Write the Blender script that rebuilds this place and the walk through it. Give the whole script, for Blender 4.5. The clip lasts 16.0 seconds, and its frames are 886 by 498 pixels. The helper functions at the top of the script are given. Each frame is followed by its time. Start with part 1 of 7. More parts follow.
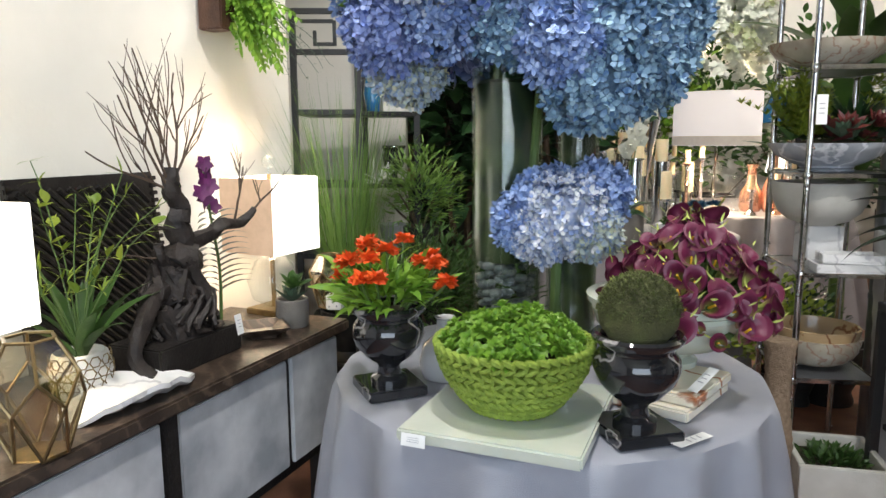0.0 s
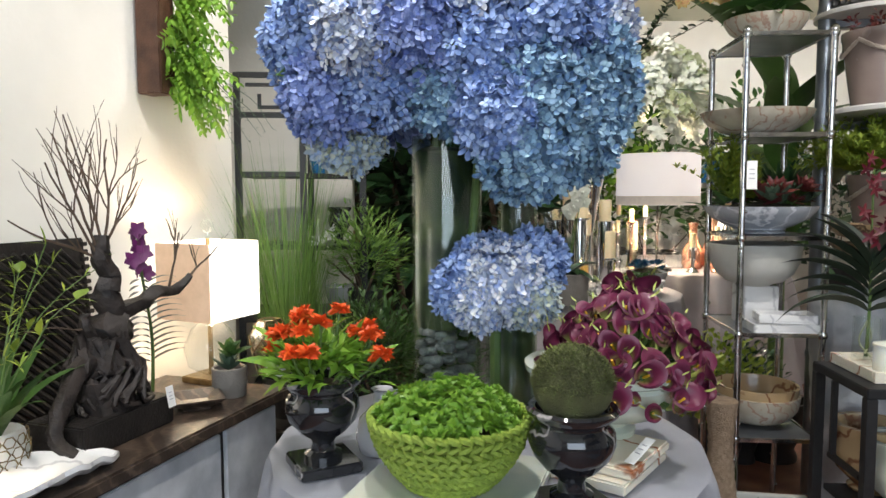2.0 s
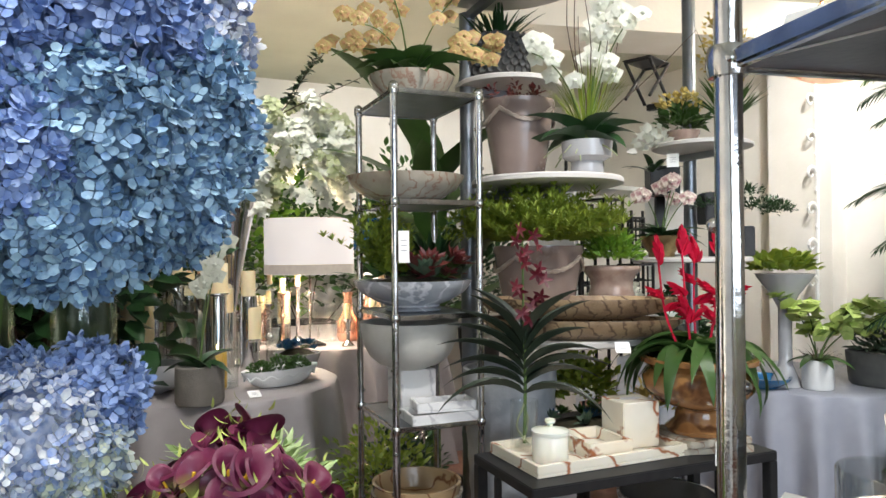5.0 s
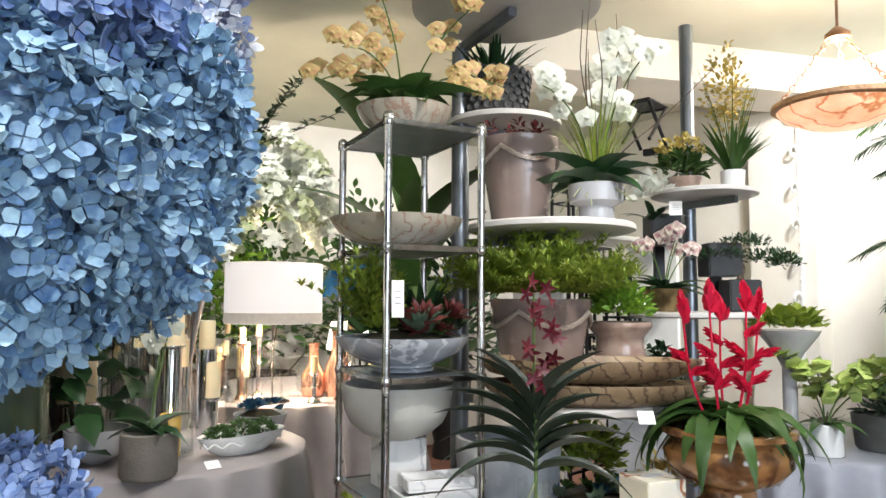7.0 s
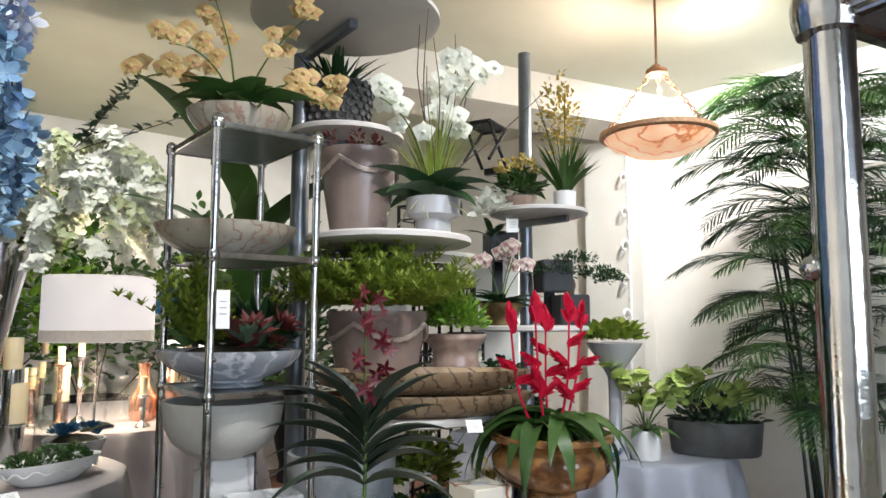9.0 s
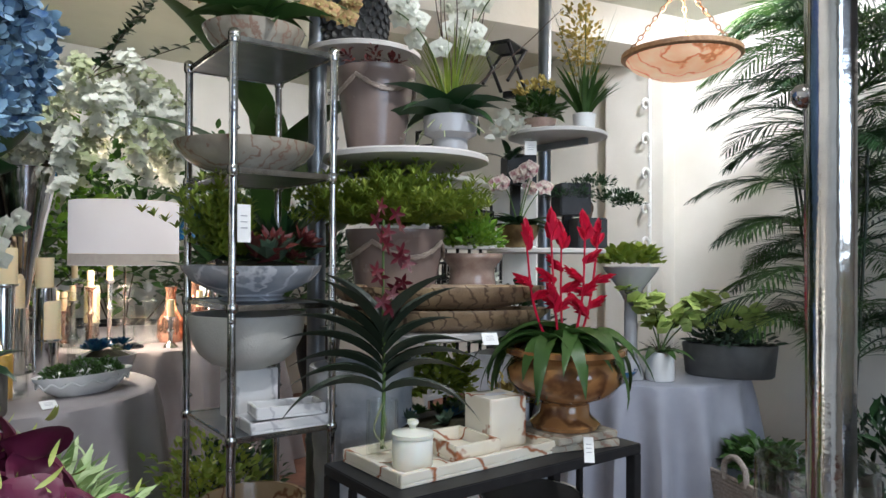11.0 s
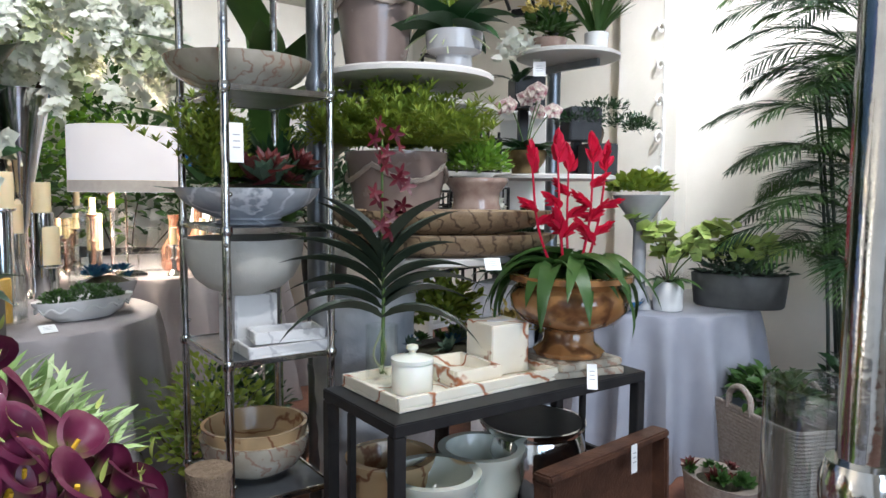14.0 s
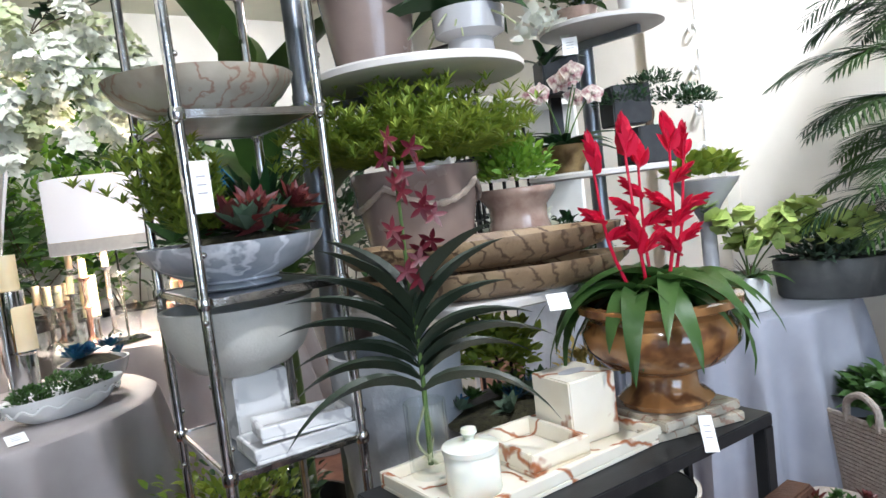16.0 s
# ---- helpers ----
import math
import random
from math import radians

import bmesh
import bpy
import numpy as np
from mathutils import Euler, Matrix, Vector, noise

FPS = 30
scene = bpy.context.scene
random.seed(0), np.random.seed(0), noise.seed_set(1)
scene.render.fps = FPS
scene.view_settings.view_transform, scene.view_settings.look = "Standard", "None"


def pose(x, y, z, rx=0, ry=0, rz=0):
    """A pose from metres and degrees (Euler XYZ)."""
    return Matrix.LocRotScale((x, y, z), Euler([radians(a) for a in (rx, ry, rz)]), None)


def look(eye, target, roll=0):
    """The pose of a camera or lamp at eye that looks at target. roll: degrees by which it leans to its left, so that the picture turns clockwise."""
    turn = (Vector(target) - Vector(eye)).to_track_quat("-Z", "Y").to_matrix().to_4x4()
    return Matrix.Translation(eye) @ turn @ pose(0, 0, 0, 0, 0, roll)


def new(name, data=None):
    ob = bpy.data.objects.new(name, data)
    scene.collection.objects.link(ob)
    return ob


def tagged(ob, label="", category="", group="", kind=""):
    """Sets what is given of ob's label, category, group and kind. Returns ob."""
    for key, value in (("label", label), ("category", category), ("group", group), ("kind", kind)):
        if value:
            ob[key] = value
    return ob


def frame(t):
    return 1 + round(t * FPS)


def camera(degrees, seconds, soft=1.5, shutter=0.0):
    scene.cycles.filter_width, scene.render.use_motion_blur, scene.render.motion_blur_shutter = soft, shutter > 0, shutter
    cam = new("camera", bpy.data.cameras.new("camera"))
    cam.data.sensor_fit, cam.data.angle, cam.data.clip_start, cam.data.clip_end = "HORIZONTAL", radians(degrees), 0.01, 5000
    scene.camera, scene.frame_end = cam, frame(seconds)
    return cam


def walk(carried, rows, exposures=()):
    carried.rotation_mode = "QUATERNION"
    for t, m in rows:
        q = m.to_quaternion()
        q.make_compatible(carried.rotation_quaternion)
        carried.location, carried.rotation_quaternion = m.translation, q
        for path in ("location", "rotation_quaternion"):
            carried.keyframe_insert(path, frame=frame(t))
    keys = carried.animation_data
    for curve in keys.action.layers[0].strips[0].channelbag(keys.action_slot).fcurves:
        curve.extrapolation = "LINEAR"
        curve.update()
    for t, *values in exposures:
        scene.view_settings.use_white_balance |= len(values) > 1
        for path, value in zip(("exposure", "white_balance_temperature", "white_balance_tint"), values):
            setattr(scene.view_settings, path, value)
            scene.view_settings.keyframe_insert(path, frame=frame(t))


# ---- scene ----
cam = camera(64.8, 16.0)
PATH = [
    (0, (0.366, 0.112, 1.276), (0.188, 2.080, 0.967), -0.3),
    (0.5, (0.357, 0.114, 1.279), (0.082, 2.070, 0.964), 0.2),
    (1, (0.370, 0.116, 1.285), (0.113, 2.077, 0.989), 0.7),
    (1.5, (0.381, 0.130, 1.291), (0.212, 2.105, 1.028), 0.7),
    (1.7, (0.389, 0.131, 1.287), (0.269, 2.114, 1.061), 0.7),
    (2, (0.404, 0.129, 1.308), (0.354, 2.122, 1.151), -0.2),
    (2.5, (0.422, 0.139, 1.328), (0.475, 2.137, 1.257), -1.0),
    (3, (0.441, 0.178, 1.333), (0.591, 2.172, 1.310), -1.1),
    (3.4, (0.509, 0.265, 1.338), (0.809, 2.243, 1.328), -1.2),
    (3.5, (0.535, 0.288, 1.332), (0.911, 2.252, 1.335), -1.3),
    (4, (0.580, 0.411, 1.324), (1.161, 2.325, 1.313), -0.5),
    (4.5, (0.582, 0.513, 1.338), (1.332, 2.367, 1.328), -0.9),
    (4.7, (0.594, 0.555, 1.344), (1.413, 2.380, 1.339), -1.2),
    (6.8, (0.611, 0.921, 1.366), (1.579, 2.668, 1.473), 0.6),
    (7, (0.610, 0.923, 1.372), (1.589, 2.661, 1.514), 0.3),
    (7.5, (0.647, 0.924, 1.372), (1.709, 2.605, 1.589), 1.5),
    (8, (0.668, 0.915, 1.369), (1.887, 2.480, 1.624), 1.5),
    (8.2, (0.675, 0.910, 1.366), (1.932, 2.444, 1.624), 1.2),
    (10.3, (0.681, 0.882, 1.302), (1.992, 2.390, 1.392), 0.3),
    (10.5, (0.682, 0.881, 1.298), (1.978, 2.403, 1.362), -0.2),
    (11, (0.675, 0.876, 1.287), (1.941, 2.424, 1.308), 0.3),
    (11.5, (0.664, 0.862, 1.275), (1.892, 2.440, 1.259), -1.2),
    (12, (0.648, 0.851, 1.264), (1.837, 2.458, 1.203), -1.3),
    (12.5, (0.644, 0.852, 1.254), (1.799, 2.481, 1.141), -1.3),
    (13, (0.653, 0.855, 1.251), (1.795, 2.491, 1.109), -0.4),
    (13.5, (0.676, 0.862, 1.250), (1.877, 2.453, 1.091), 0.7),
    (14, (0.736, 0.914, 1.256), (1.977, 2.474, 1.088), 0.5),
    (14.5, (0.830, 0.999, 1.273), (1.989, 2.620, 1.110), 0.2),
    (15, (0.886, 1.086, 1.256), (1.936, 2.780, 1.097), -0.5),
    (15.5, (0.915, 1.190, 1.274), (2.099, 2.792, 1.095), -1.2),
    (16, (0.993, 1.298, 1.304), (2.179, 2.900, 1.148), -6.8),
]
walk(cam, [(t, look(eye, target, roll)) for t, eye, target, roll in PATH],
     [(0, 0.47, 6300, 10), (1.5, 0.5, 6280, 10), (2.5, 0.36, 6280, 10), (4.5, 0.50, 6250, 10), (7.5, 0.8, 6220, 10), (8.2, 0.74, 6180, 10), (10.5, 0.03, 5800, 10), (12.5, 0.38, 5750, 10), (14.5, 0.6, 5700, 10), (15.5, 0.78, 5690, 10), (16, 0.86, 5670, 10)])

# ---- light ----
world = bpy.data.worlds.new("world")
scene.world = world
world.use_nodes = True
wn = world.node_tree
sky = wn.nodes.new("ShaderNodeTexSky")
sky.sky_type, sky.sun_disc = "NISHITA", False
sky.sun_elevation, sky.sun_rotation = radians(40), radians(180)
wn.links.new(sky.outputs[0], wn.nodes["Background"].inputs[0])
wn.nodes["Background"].inputs[1].default_value = 0.07


def area_lamp(eye, target, sx, sy, watts, col):
    data = bpy.data.lights.new("area_lamp", "AREA")
    data.shape, data.size, data.size_y, data.energy, data.color = "RECTANGLE", sx, sy, watts, col
    ob = new("area_lamp", data)
    ob.matrix_basis = look(eye, target)
    return ob


def spot_lamp(eye, target, watts, col, deg=70):
    data = bpy.data.lights.new("spot_lamp", "SPOT")
    data.energy, data.color, data.spot_size, data.spot_blend, data.shadow_soft_size = watts, col, radians(deg), 0.7, 0.06
    ob = new("spot_lamp", data)
    ob.matrix_basis = look(eye, target)
    return ob


def bulb(x, y, z, watts, col, size=0.05):
    data = bpy.data.lights.new("bulb", "POINT")
    data.energy, data.color, data.shadow_soft_size = watts, col, size
    ob = new("bulb", data)
    ob.location = (x, y, z)
    return ob


WARM, DAY = (1.0, 0.955, 0.90), (0.76, 0.87, 1.0)
area_lamp((0.75, -2.55, 1.75), (0.75, 1.5, 1.2), 3.2, 1.9, 72, DAY)      # shop window behind the walker
spot_lamp((0.1, 0.6, 2.85), (0.4, 1.7, 1.1), 42, WARM, 85)           # from here on unseen spots under the ceiling, added to brighten single areas
spot_lamp((0.3, 1.3, 2.85), (-0.75, 1.6, 0.9), 78, WARM, 110)
spot_lamp((1.5, 1.2, 2.85), (1.62, 2.62, 0.75), 92, WARM, 90)
spot_lamp((2.7, 1.7, 2.85), (2.3, 2.6, 1.3), 50, WARM, 95)
spot_lamp((1.05, 3.4, 2.85), (1.30, 4.15, 1.40), 72, WARM, 80)
spot_lamp((3.0, 0.9, 2.85), (4.05, 2.3, 1.4), 110, WARM, 70)
spot_lamp((3.6, 2.4, 2.85), (5.0, 2.9, 1.6), 160, (1.0, 0.97, 0.93), 120)
spot_lamp((3.0, 1.3, 2.85), (3.5, 2.7, 0.6), 25, DAY, 85)
spot_lamp((3.2, 4.9, 2.85), (3.0, 6.4, 1.2), 75, WARM, 130)
spot_lamp((1.7, 5.2, 2.85), (1.6, 6.4, 1.2), 35, WARM, 120)
spot_lamp((0.2, 2.25, 2.85), (-0.2, 3.0, 1.0), 55, WARM, 80)


# ---- materials ----
def mk(name, c1, c2=None, scale=18.0, rough=0.5, metal=0.0, bump=0.15, fine=140.0, vary=0.0, veins=None, vscale=6.0, vsharp=0.06,
       trans=0.0, glow=0.0, ior=1.45, coat=0.0, sub=0.0, islands=False, base=None, thin=0.0):
    """A node material: two colours mixed by noise at two scales or from piece to piece, with veins, bump and gloss."""
    m = bpy.data.materials.new(name)
    m.use_nodes = True
    t = m.node_tree
    N, L = t.nodes, t.links
    p = N["Principled BSDF"]
    p.inputs["Roughness"].default_value = rough
    p.inputs["Metallic"].default_value = metal
    p.inputs["Transmission Weight"].default_value = trans
    p.inputs["IOR"].default_value = ior
    p.inputs["Coat Weight"].default_value = coat
    if sub:
        p.inputs["Subsurface Weight"].default_value = sub
        p.inputs["Subsurface Radius"].default_value = (0.02, 0.015, 0.01)
    tc = N.new("ShaderNodeTexCoord")
    na = N.new("ShaderNodeTexNoise")
    na.inputs["Scale"].default_value, na.inputs["Detail"].default_value = scale, 6
    L.new(tc.outputs["Object"], na.inputs["Vector"])
    nb = N.new("ShaderNodeTexNoise")
    nb.inputs["Scale"].default_value, nb.inputs["Detail"].default_value = fine, 4
    L.new(tc.outputs["Object"], nb.inputs["Vector"])
    ramp = N.new("ShaderNodeMapRange")
    ramp.inputs[1].default_value, ramp.inputs[2].default_value = 0.33, 0.67
    L.new(na.outputs["Fac"], ramp.inputs[0])
    fac = ramp.outputs[0]
    if islands:
        g = N.new("ShaderNodeNewGeometry")
        mx = N.new("ShaderNodeMath")
        mx.operation = "MULTIPLY_ADD"
        mx.inputs[1].default_value = 0.35
        L.new(fac, mx.inputs[0])
        sc = N.new("ShaderNodeMath")
        sc.operation = "MULTIPLY"
        sc.inputs[1].default_value = 0.75
        L.new(g.outputs["Random Per Island"], sc.inputs[0])
        L.new(sc.outputs[0], mx.inputs[2])
        fac = mx.outputs[0]
    mix = N.new("ShaderNodeMix")
    mix.data_type = "RGBA"
    mix.inputs[6].default_value = (*c1, 1)
    mix.inputs[7].default_value = (*(c2 or tuple(min(1, v * 0.78) for v in c1)), 1)
    L.new(fac, mix.inputs[0])
    col = mix.outputs[2]
    if veins:
        w = N.new("ShaderNodeTexWave")
        w.inputs["Scale"].default_value, w.inputs["Distortion"].default_value = vscale, 9.0
        w.inputs["Detail"].default_value, w.inputs["Detail Scale"].default_value = 4, 1.6
        w.bands_direction = "DIAGONAL"
        L.new(tc.outputs["Object"], w.inputs["Vector"])
        vr = N.new("ShaderNodeMapRange")
        vr.inputs[1].default_value, vr.inputs[2].default_value = 1.0 - vsharp, 1.0
        L.new(w.outputs["Fac"], vr.inputs[0])
        m2 = N.new("ShaderNodeMix")
        m2.data_type = "RGBA"
        m2.inputs[7].default_value = (*veins, 1)
        L.new(vr.outputs[0], m2.inputs[0])
        L.new(col, m2.inputs[6])
        col = m2.outputs[2]
    if base:
        sx = N.new("ShaderNodeSeparateXYZ")
        L.new(tc.outputs["Object"], sx.inputs[0])
        zr = N.new("ShaderNodeMapRange")
        zr.inputs[1].default_value, zr.inputs[2].default_value = base[0], base[1]
        L.new(sx.outputs["Z"], zr.inputs[0])
        m3 = N.new("ShaderNodeMix")
        m3.data_type = "RGBA"
        m3.inputs[6].default_value = (*base[2], 1)
        L.new(zr.outputs[0], m3.inputs[0])
        L.new(col, m3.inputs[7])
        col = m3.outputs[2]
    L.new(col, p.inputs["Base Color"])
    if bump:
        b = N.new("ShaderNodeBump")
        b.inputs["Strength"].default_value, b.inputs["Distance"].default_value = bump, 0.01
        L.new(nb.outputs["Fac"], b.inputs["Height"])
        L.new(b.outputs["Normal"], p.inputs["Normal"])
    if vary:
        rr = N.new("ShaderNodeMapRange")
        rr.inputs[3].default_value, rr.inputs[4].default_value = max(0.02, rough - vary), min(1, rough + vary)
        L.new(na.outputs["Fac"], rr.inputs[0])
        L.new(rr.outputs[0], p.inputs["Roughness"])
    if glow:
        L.new(col, p.inputs["Emission Color"])
        p.inputs["Emission Strength"].default_value = glow
    if thin:
        tr, ms = N.new("ShaderNodeBsdfTranslucent"), N.new("ShaderNodeMixShader")
        ms.inputs[0].default_value = thin
        L.new(col, tr.inputs["Color"])
        L.new(p.outputs[0], ms.inputs[1])
        L.new(tr.outputs[0], ms.inputs[2])
        L.new(ms.outputs[0], N["Material Output"].inputs["Surface"])
    return m


def glass(name, tint=(1, 1, 1), rough=0.02, shine=0.045):
    """Thin clear glass: mostly see-through, with a gloss that grows at grazing angles."""
    m = bpy.data.materials.new(name)
    m.use_nodes = True
    t = m.node_tree
    N, L = t.nodes, t.links
    for n in list(N):
        if n.type == "BSDF_PRINCIPLED":
            N.remove(n)
    a = N.new("ShaderNodeBsdfTransparent")
    a.inputs[0].default_value = (*tint, 1)
    g = N.new("ShaderNodeBsdfGlossy")
    g.inputs["Roughness"].default_value = rough
    f = N.new("ShaderNodeLayerWeight")
    w = N.new("ShaderNodeMath")
    w.operation = "POWER"
    w.inputs[1].default_value = 3.5
    L.new(f.outputs["Facing"], w.inputs[0])
    k = N.new("ShaderNodeMath")
    k.operation = "MULTIPLY_ADD"
    k.inputs[1].default_value, k.inputs[2].default_value = 0.6, shine
    L.new(w.outputs[0], k.inputs[0])
    x = N.new("ShaderNodeMixShader")
    L.new(k.outputs[0], x.inputs[0])
    L.new(a.outputs[0], x.inputs[1])
    L.new(g.outputs[0], x.inputs[2])
    L.new(x.outputs[0], N["Material Output"].inputs[0])
    return m


LINING = mk("olive_leaf_lining", (0.075, 0.095, 0.04), (0.022, 0.036, 0.015), 9, 0.4, bump=0.1, veins=(0.015, 0.025, 0.012), vscale=3, vsharp=0.4)
PLASTER = mk("plaster", (0.80, 0.77, 0.70), (0.72, 0.69, 0.62), 3, 0.85, bump=0.12, fine=60)
CEILING = mk("ceiling_paint", (0.62, 0.62, 0.52), (0.56, 0.56, 0.47), 2, 0.9, bump=0.05)
WHITEWALL = mk("white_wall", (0.85, 0.82, 0.76), (0.78, 0.75, 0.68), 3, 0.8, bump=0.1, fine=40)
TERRACOTTA = mk("terracotta_floor", (0.23, 0.10, 0.06), (0.15, 0.065, 0.04), 9, 0.55, bump=0.2, vary=0.15)
DARKWALL = mk("dark_wall", (0.05, 0.05, 0.045), (0.025, 0.027, 0.025), 4, 0.9)
WALNUT = mk("walnut_top", (0.06, 0.042, 0.03), (0.03, 0.02, 0.015), 14, 0.35, bump=0.1, vary=0.1, veins=(0.10, 0.07, 0.05), vscale=9, vsharp=0.3)
ZINC = mk("zinc_panel", (0.72, 0.73, 0.75), (0.38, 0.40, 0.43), 6, 0.5, 0.2, bump=0.15, fine=90, vary=0.15)
BLACKWOOD = mk("black_wood", (0.022, 0.018, 0.016), (0.012, 0.01, 0.009), 20, 0.5, bump=0.3, vary=0.12)
BLACKMETAL = mk("black_metal", (0.014, 0.014, 0.015), (0.022, 0.022, 0.022), 30, 0.48, 0.0, bump=0.05)
DRIFT = mk("dark_driftwood", (0.035, 0.026, 0.022), (0.014, 0.011, 0.010), 24, 0.6, bump=0.5, fine=70)
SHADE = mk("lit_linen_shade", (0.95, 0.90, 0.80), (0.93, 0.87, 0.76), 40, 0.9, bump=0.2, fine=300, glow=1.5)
TRIM = mk("shade_trim", (0.74, 0.67, 0.58), (0.68, 0.60, 0.52), 40, 0.9, bump=0.2, fine=300, glow=0.22)
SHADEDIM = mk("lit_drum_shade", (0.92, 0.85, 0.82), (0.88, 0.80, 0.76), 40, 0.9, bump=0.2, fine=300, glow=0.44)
# darker copy of the lit linen: a side panel's shading put into colour and glow
SHADESIDE = mk("shaded_linen_side", (0.55, 0.38, 0.25), (0.50, 0.34, 0.22), 40, 0.9, bump=0.2, fine=300, glow=0.45)
BRASS = mk("aged_brass", (0.34, 0.25, 0.12), (0.20, 0.14, 0.07), 30, 0.35, 0.9, bump=0.1)
CHROME = mk("hammered_nickel", (0.68, 0.67, 0.65), (0.44, 0.43, 0.42), 30, 0.13, 1.0, bump=0.11, fine=36)
SILVER = mk("polished_silver", (0.80, 0.80, 0.80), (0.65, 0.65, 0.66), 10, 0.08, 1.0, bump=0.03)
STEEL = mk("brushed_steel_pole", (0.30, 0.32, 0.35), (0.22, 0.24, 0.27), 12, 0.35, 0.85, bump=0.06)
CLEAR = glass("clear_glass", (0.97, 0.985, 0.98))
THICKGLASS = glass("thick_clear_glass", (0.90, 0.93, 0.93), 0.04, 0.13)
GREENGLASS = glass("leafy_glass", (0.90, 0.95, 0.90))
SMOKE = glass("antique_glass", (0.85, 0.82, 0.71), 0.10, 0.22)
LINEN = mk("grey_satin_cloth", (0.33, 0.34, 0.385), (0.28, 0.29, 0.335), 8, 0.42, bump=0.25, fine=500, vary=0.08)
LINENTAUPE = mk("taupe_cloth", (0.36, 0.33, 0.33), (0.31, 0.28, 0.28), 8, 0.6, bump=0.2, fine=400)
BLACKMARBLE = mk("black_marble", (0.010, 0.010, 0.012), (0.022, 0.022, 0.025), 9, 0.08, bump=0.0, veins=(0.30, 0.28, 0.27), vscale=3.2, vsharp=0.012, coat=0.6)
ONYX = mk("pale_onyx", (0.64, 0.66, 0.58), (0.52, 0.57, 0.48), 6, 0.16, bump=0.03, veins=(0.55, 0.40, 0.22), vscale=0.9, vsharp=0.015, coat=0.4, sub=0.2)
ONYXVEIN = mk("veined_onyx", (0.85, 0.81, 0.70), (0.78, 0.71, 0.57), 7, 0.18, bump=0.03, veins=(0.38, 0.14, 0.06), vscale=3.0, vsharp=0.05, coat=0.3, sub=0.15)
ONYXWHITE = mk("white_onyx", (0.86, 0.86, 0.79), (0.78, 0.79, 0.70), 5, 0.2, bump=0.02, veins=(0.70, 0.72, 0.58), vscale=3, vsharp=0.15, coat=0.3, sub=0.3)
ONYXBROWN = mk("brown_onyx", (0.27, 0.12, 0.04), (0.42, 0.22, 0.085), 7, 0.12, bump=0.02, veins=(0.14, 0.06, 0.025), vscale=4, vsharp=0.35, coat=0.6)
ONYXGREEN = mk("olive_onyx", (0.52, 0.48, 0.39), (0.34, 0.29, 0.22), 9, 0.2, bump=0.03, veins=(0.34, 0.22, 0.16), vscale=13, vsharp=0.16, coat=0.4)
TANONYX = mk("tan_onyx", (0.52, 0.37, 0.20), (0.40, 0.28, 0.15), 6, 0.25, bump=0.03, veins=(0.22, 0.10, 0.05), vscale=4, vsharp=0.12, coat=0.3)
GREYMARBLE = mk("grey_blue_marble", (0.30, 0.33, 0.38), (0.55, 0.57, 0.60), 9, 0.22, bump=0.02, veins=(0.75, 0.77, 0.80), vscale=5, vsharp=0.12, coat=0.3)
WHITEMARBLE = mk("white_marble", (0.82, 0.81, 0.80), (0.74, 0.73, 0.72), 7, 0.25, bump=0.02, veins=(0.55, 0.54, 0.55), vscale=4, vsharp=0.06)
BONE = mk("matte_white_stone", (0.62, 0.61, 0.56), (0.54, 0.53, 0.48), 12, 0.55, bump=0.15)
STONE = mk("petrified_wood", (0.48, 0.35, 0.20), (0.20, 0.13, 0.075), 7, 0.35, bump=0.2, veins=(0.10, 0.06, 0.035), vscale=11, vsharp=0.18, coat=0.3)
TAUPE = mk("taupe_glaze", (0.25, 0.19, 0.165), (0.20, 0.15, 0.13), 7, 0.25, bump=0.05, vary=0.08, coat=0.4)
CRACKLE = mk("crackle_glaze", (0.42, 0.31, 0.25), (0.30, 0.20, 0.16), 30, 0.15, bump=0.05, coat=0.6)
GREYGLAZE = mk("grey_glaze", (0.47, 0.47, 0.48), (0.40, 0.40, 0.41), 8, 0.2, bump=0.03, coat=0.4)
DISC = mk("pale_disc", (0.66, 0.63, 0.60), (0.58, 0.55, 0.52), 5, 0.4, bump=0.05)
GREYTUB = mk("grey_zinc_tub", (0.13, 0.13, 0.125), (0.09, 0.09, 0.088), 12, 0.55, 0.3, bump=0.1)
CONCRETE = mk("concrete_pot", (0.22, 0.20, 0.175), (0.17, 0.155, 0.135), 15, 0.85, bump=0.3)
WHITEPOT = mk("white_pot", (0.80, 0.80, 0.78), (0.72, 0.72, 0.70), 8, 0.35, bump=0.05)
LIME = mk("lime_rope", (0.30, 0.40, 0.055), (0.17, 0.25, 0.03), 60, 0.6, bump=0.5, fine=260)
WICKER = mk("wicker", (0.30, 0.22, 0.15), (0.20, 0.14, 0.09), 60, 0.8, bump=0.8, fine=160)
GREYWICKER = mk("whitewashed_wicker", (0.44, 0.38, 0.33), (0.32, 0.27, 0.23), 70, 0.85, bump=0.8, fine=170)
TRUNKWOOD = mk("worn_leather_trunk", (0.10, 0.045, 0.025), (0.05, 0.022, 0.013), 16, 0.5, bump=0.3, vary=0.15)
BARK = mk("brown_bark", (0.10, 0.065, 0.04), (0.05, 0.033, 0.022), 30, 0.9, bump=0.8, fine=90)
SOIL = mk("soil_moss", (0.06, 0.055, 0.025), (0.03, 0.025, 0.015), 60, 0.95, bump=0.8)
MOSS = mk("moss", (0.25, 0.30, 0.085), (0.11, 0.11, 0.045), 22, 0.95, bump=1.0, fine=320, islands=True)
PEBBLE = mk("grey_pebble", (0.20, 0.21, 0.22), (0.11, 0.12, 0.13), 20, 0.5, bump=0.15, islands=True)
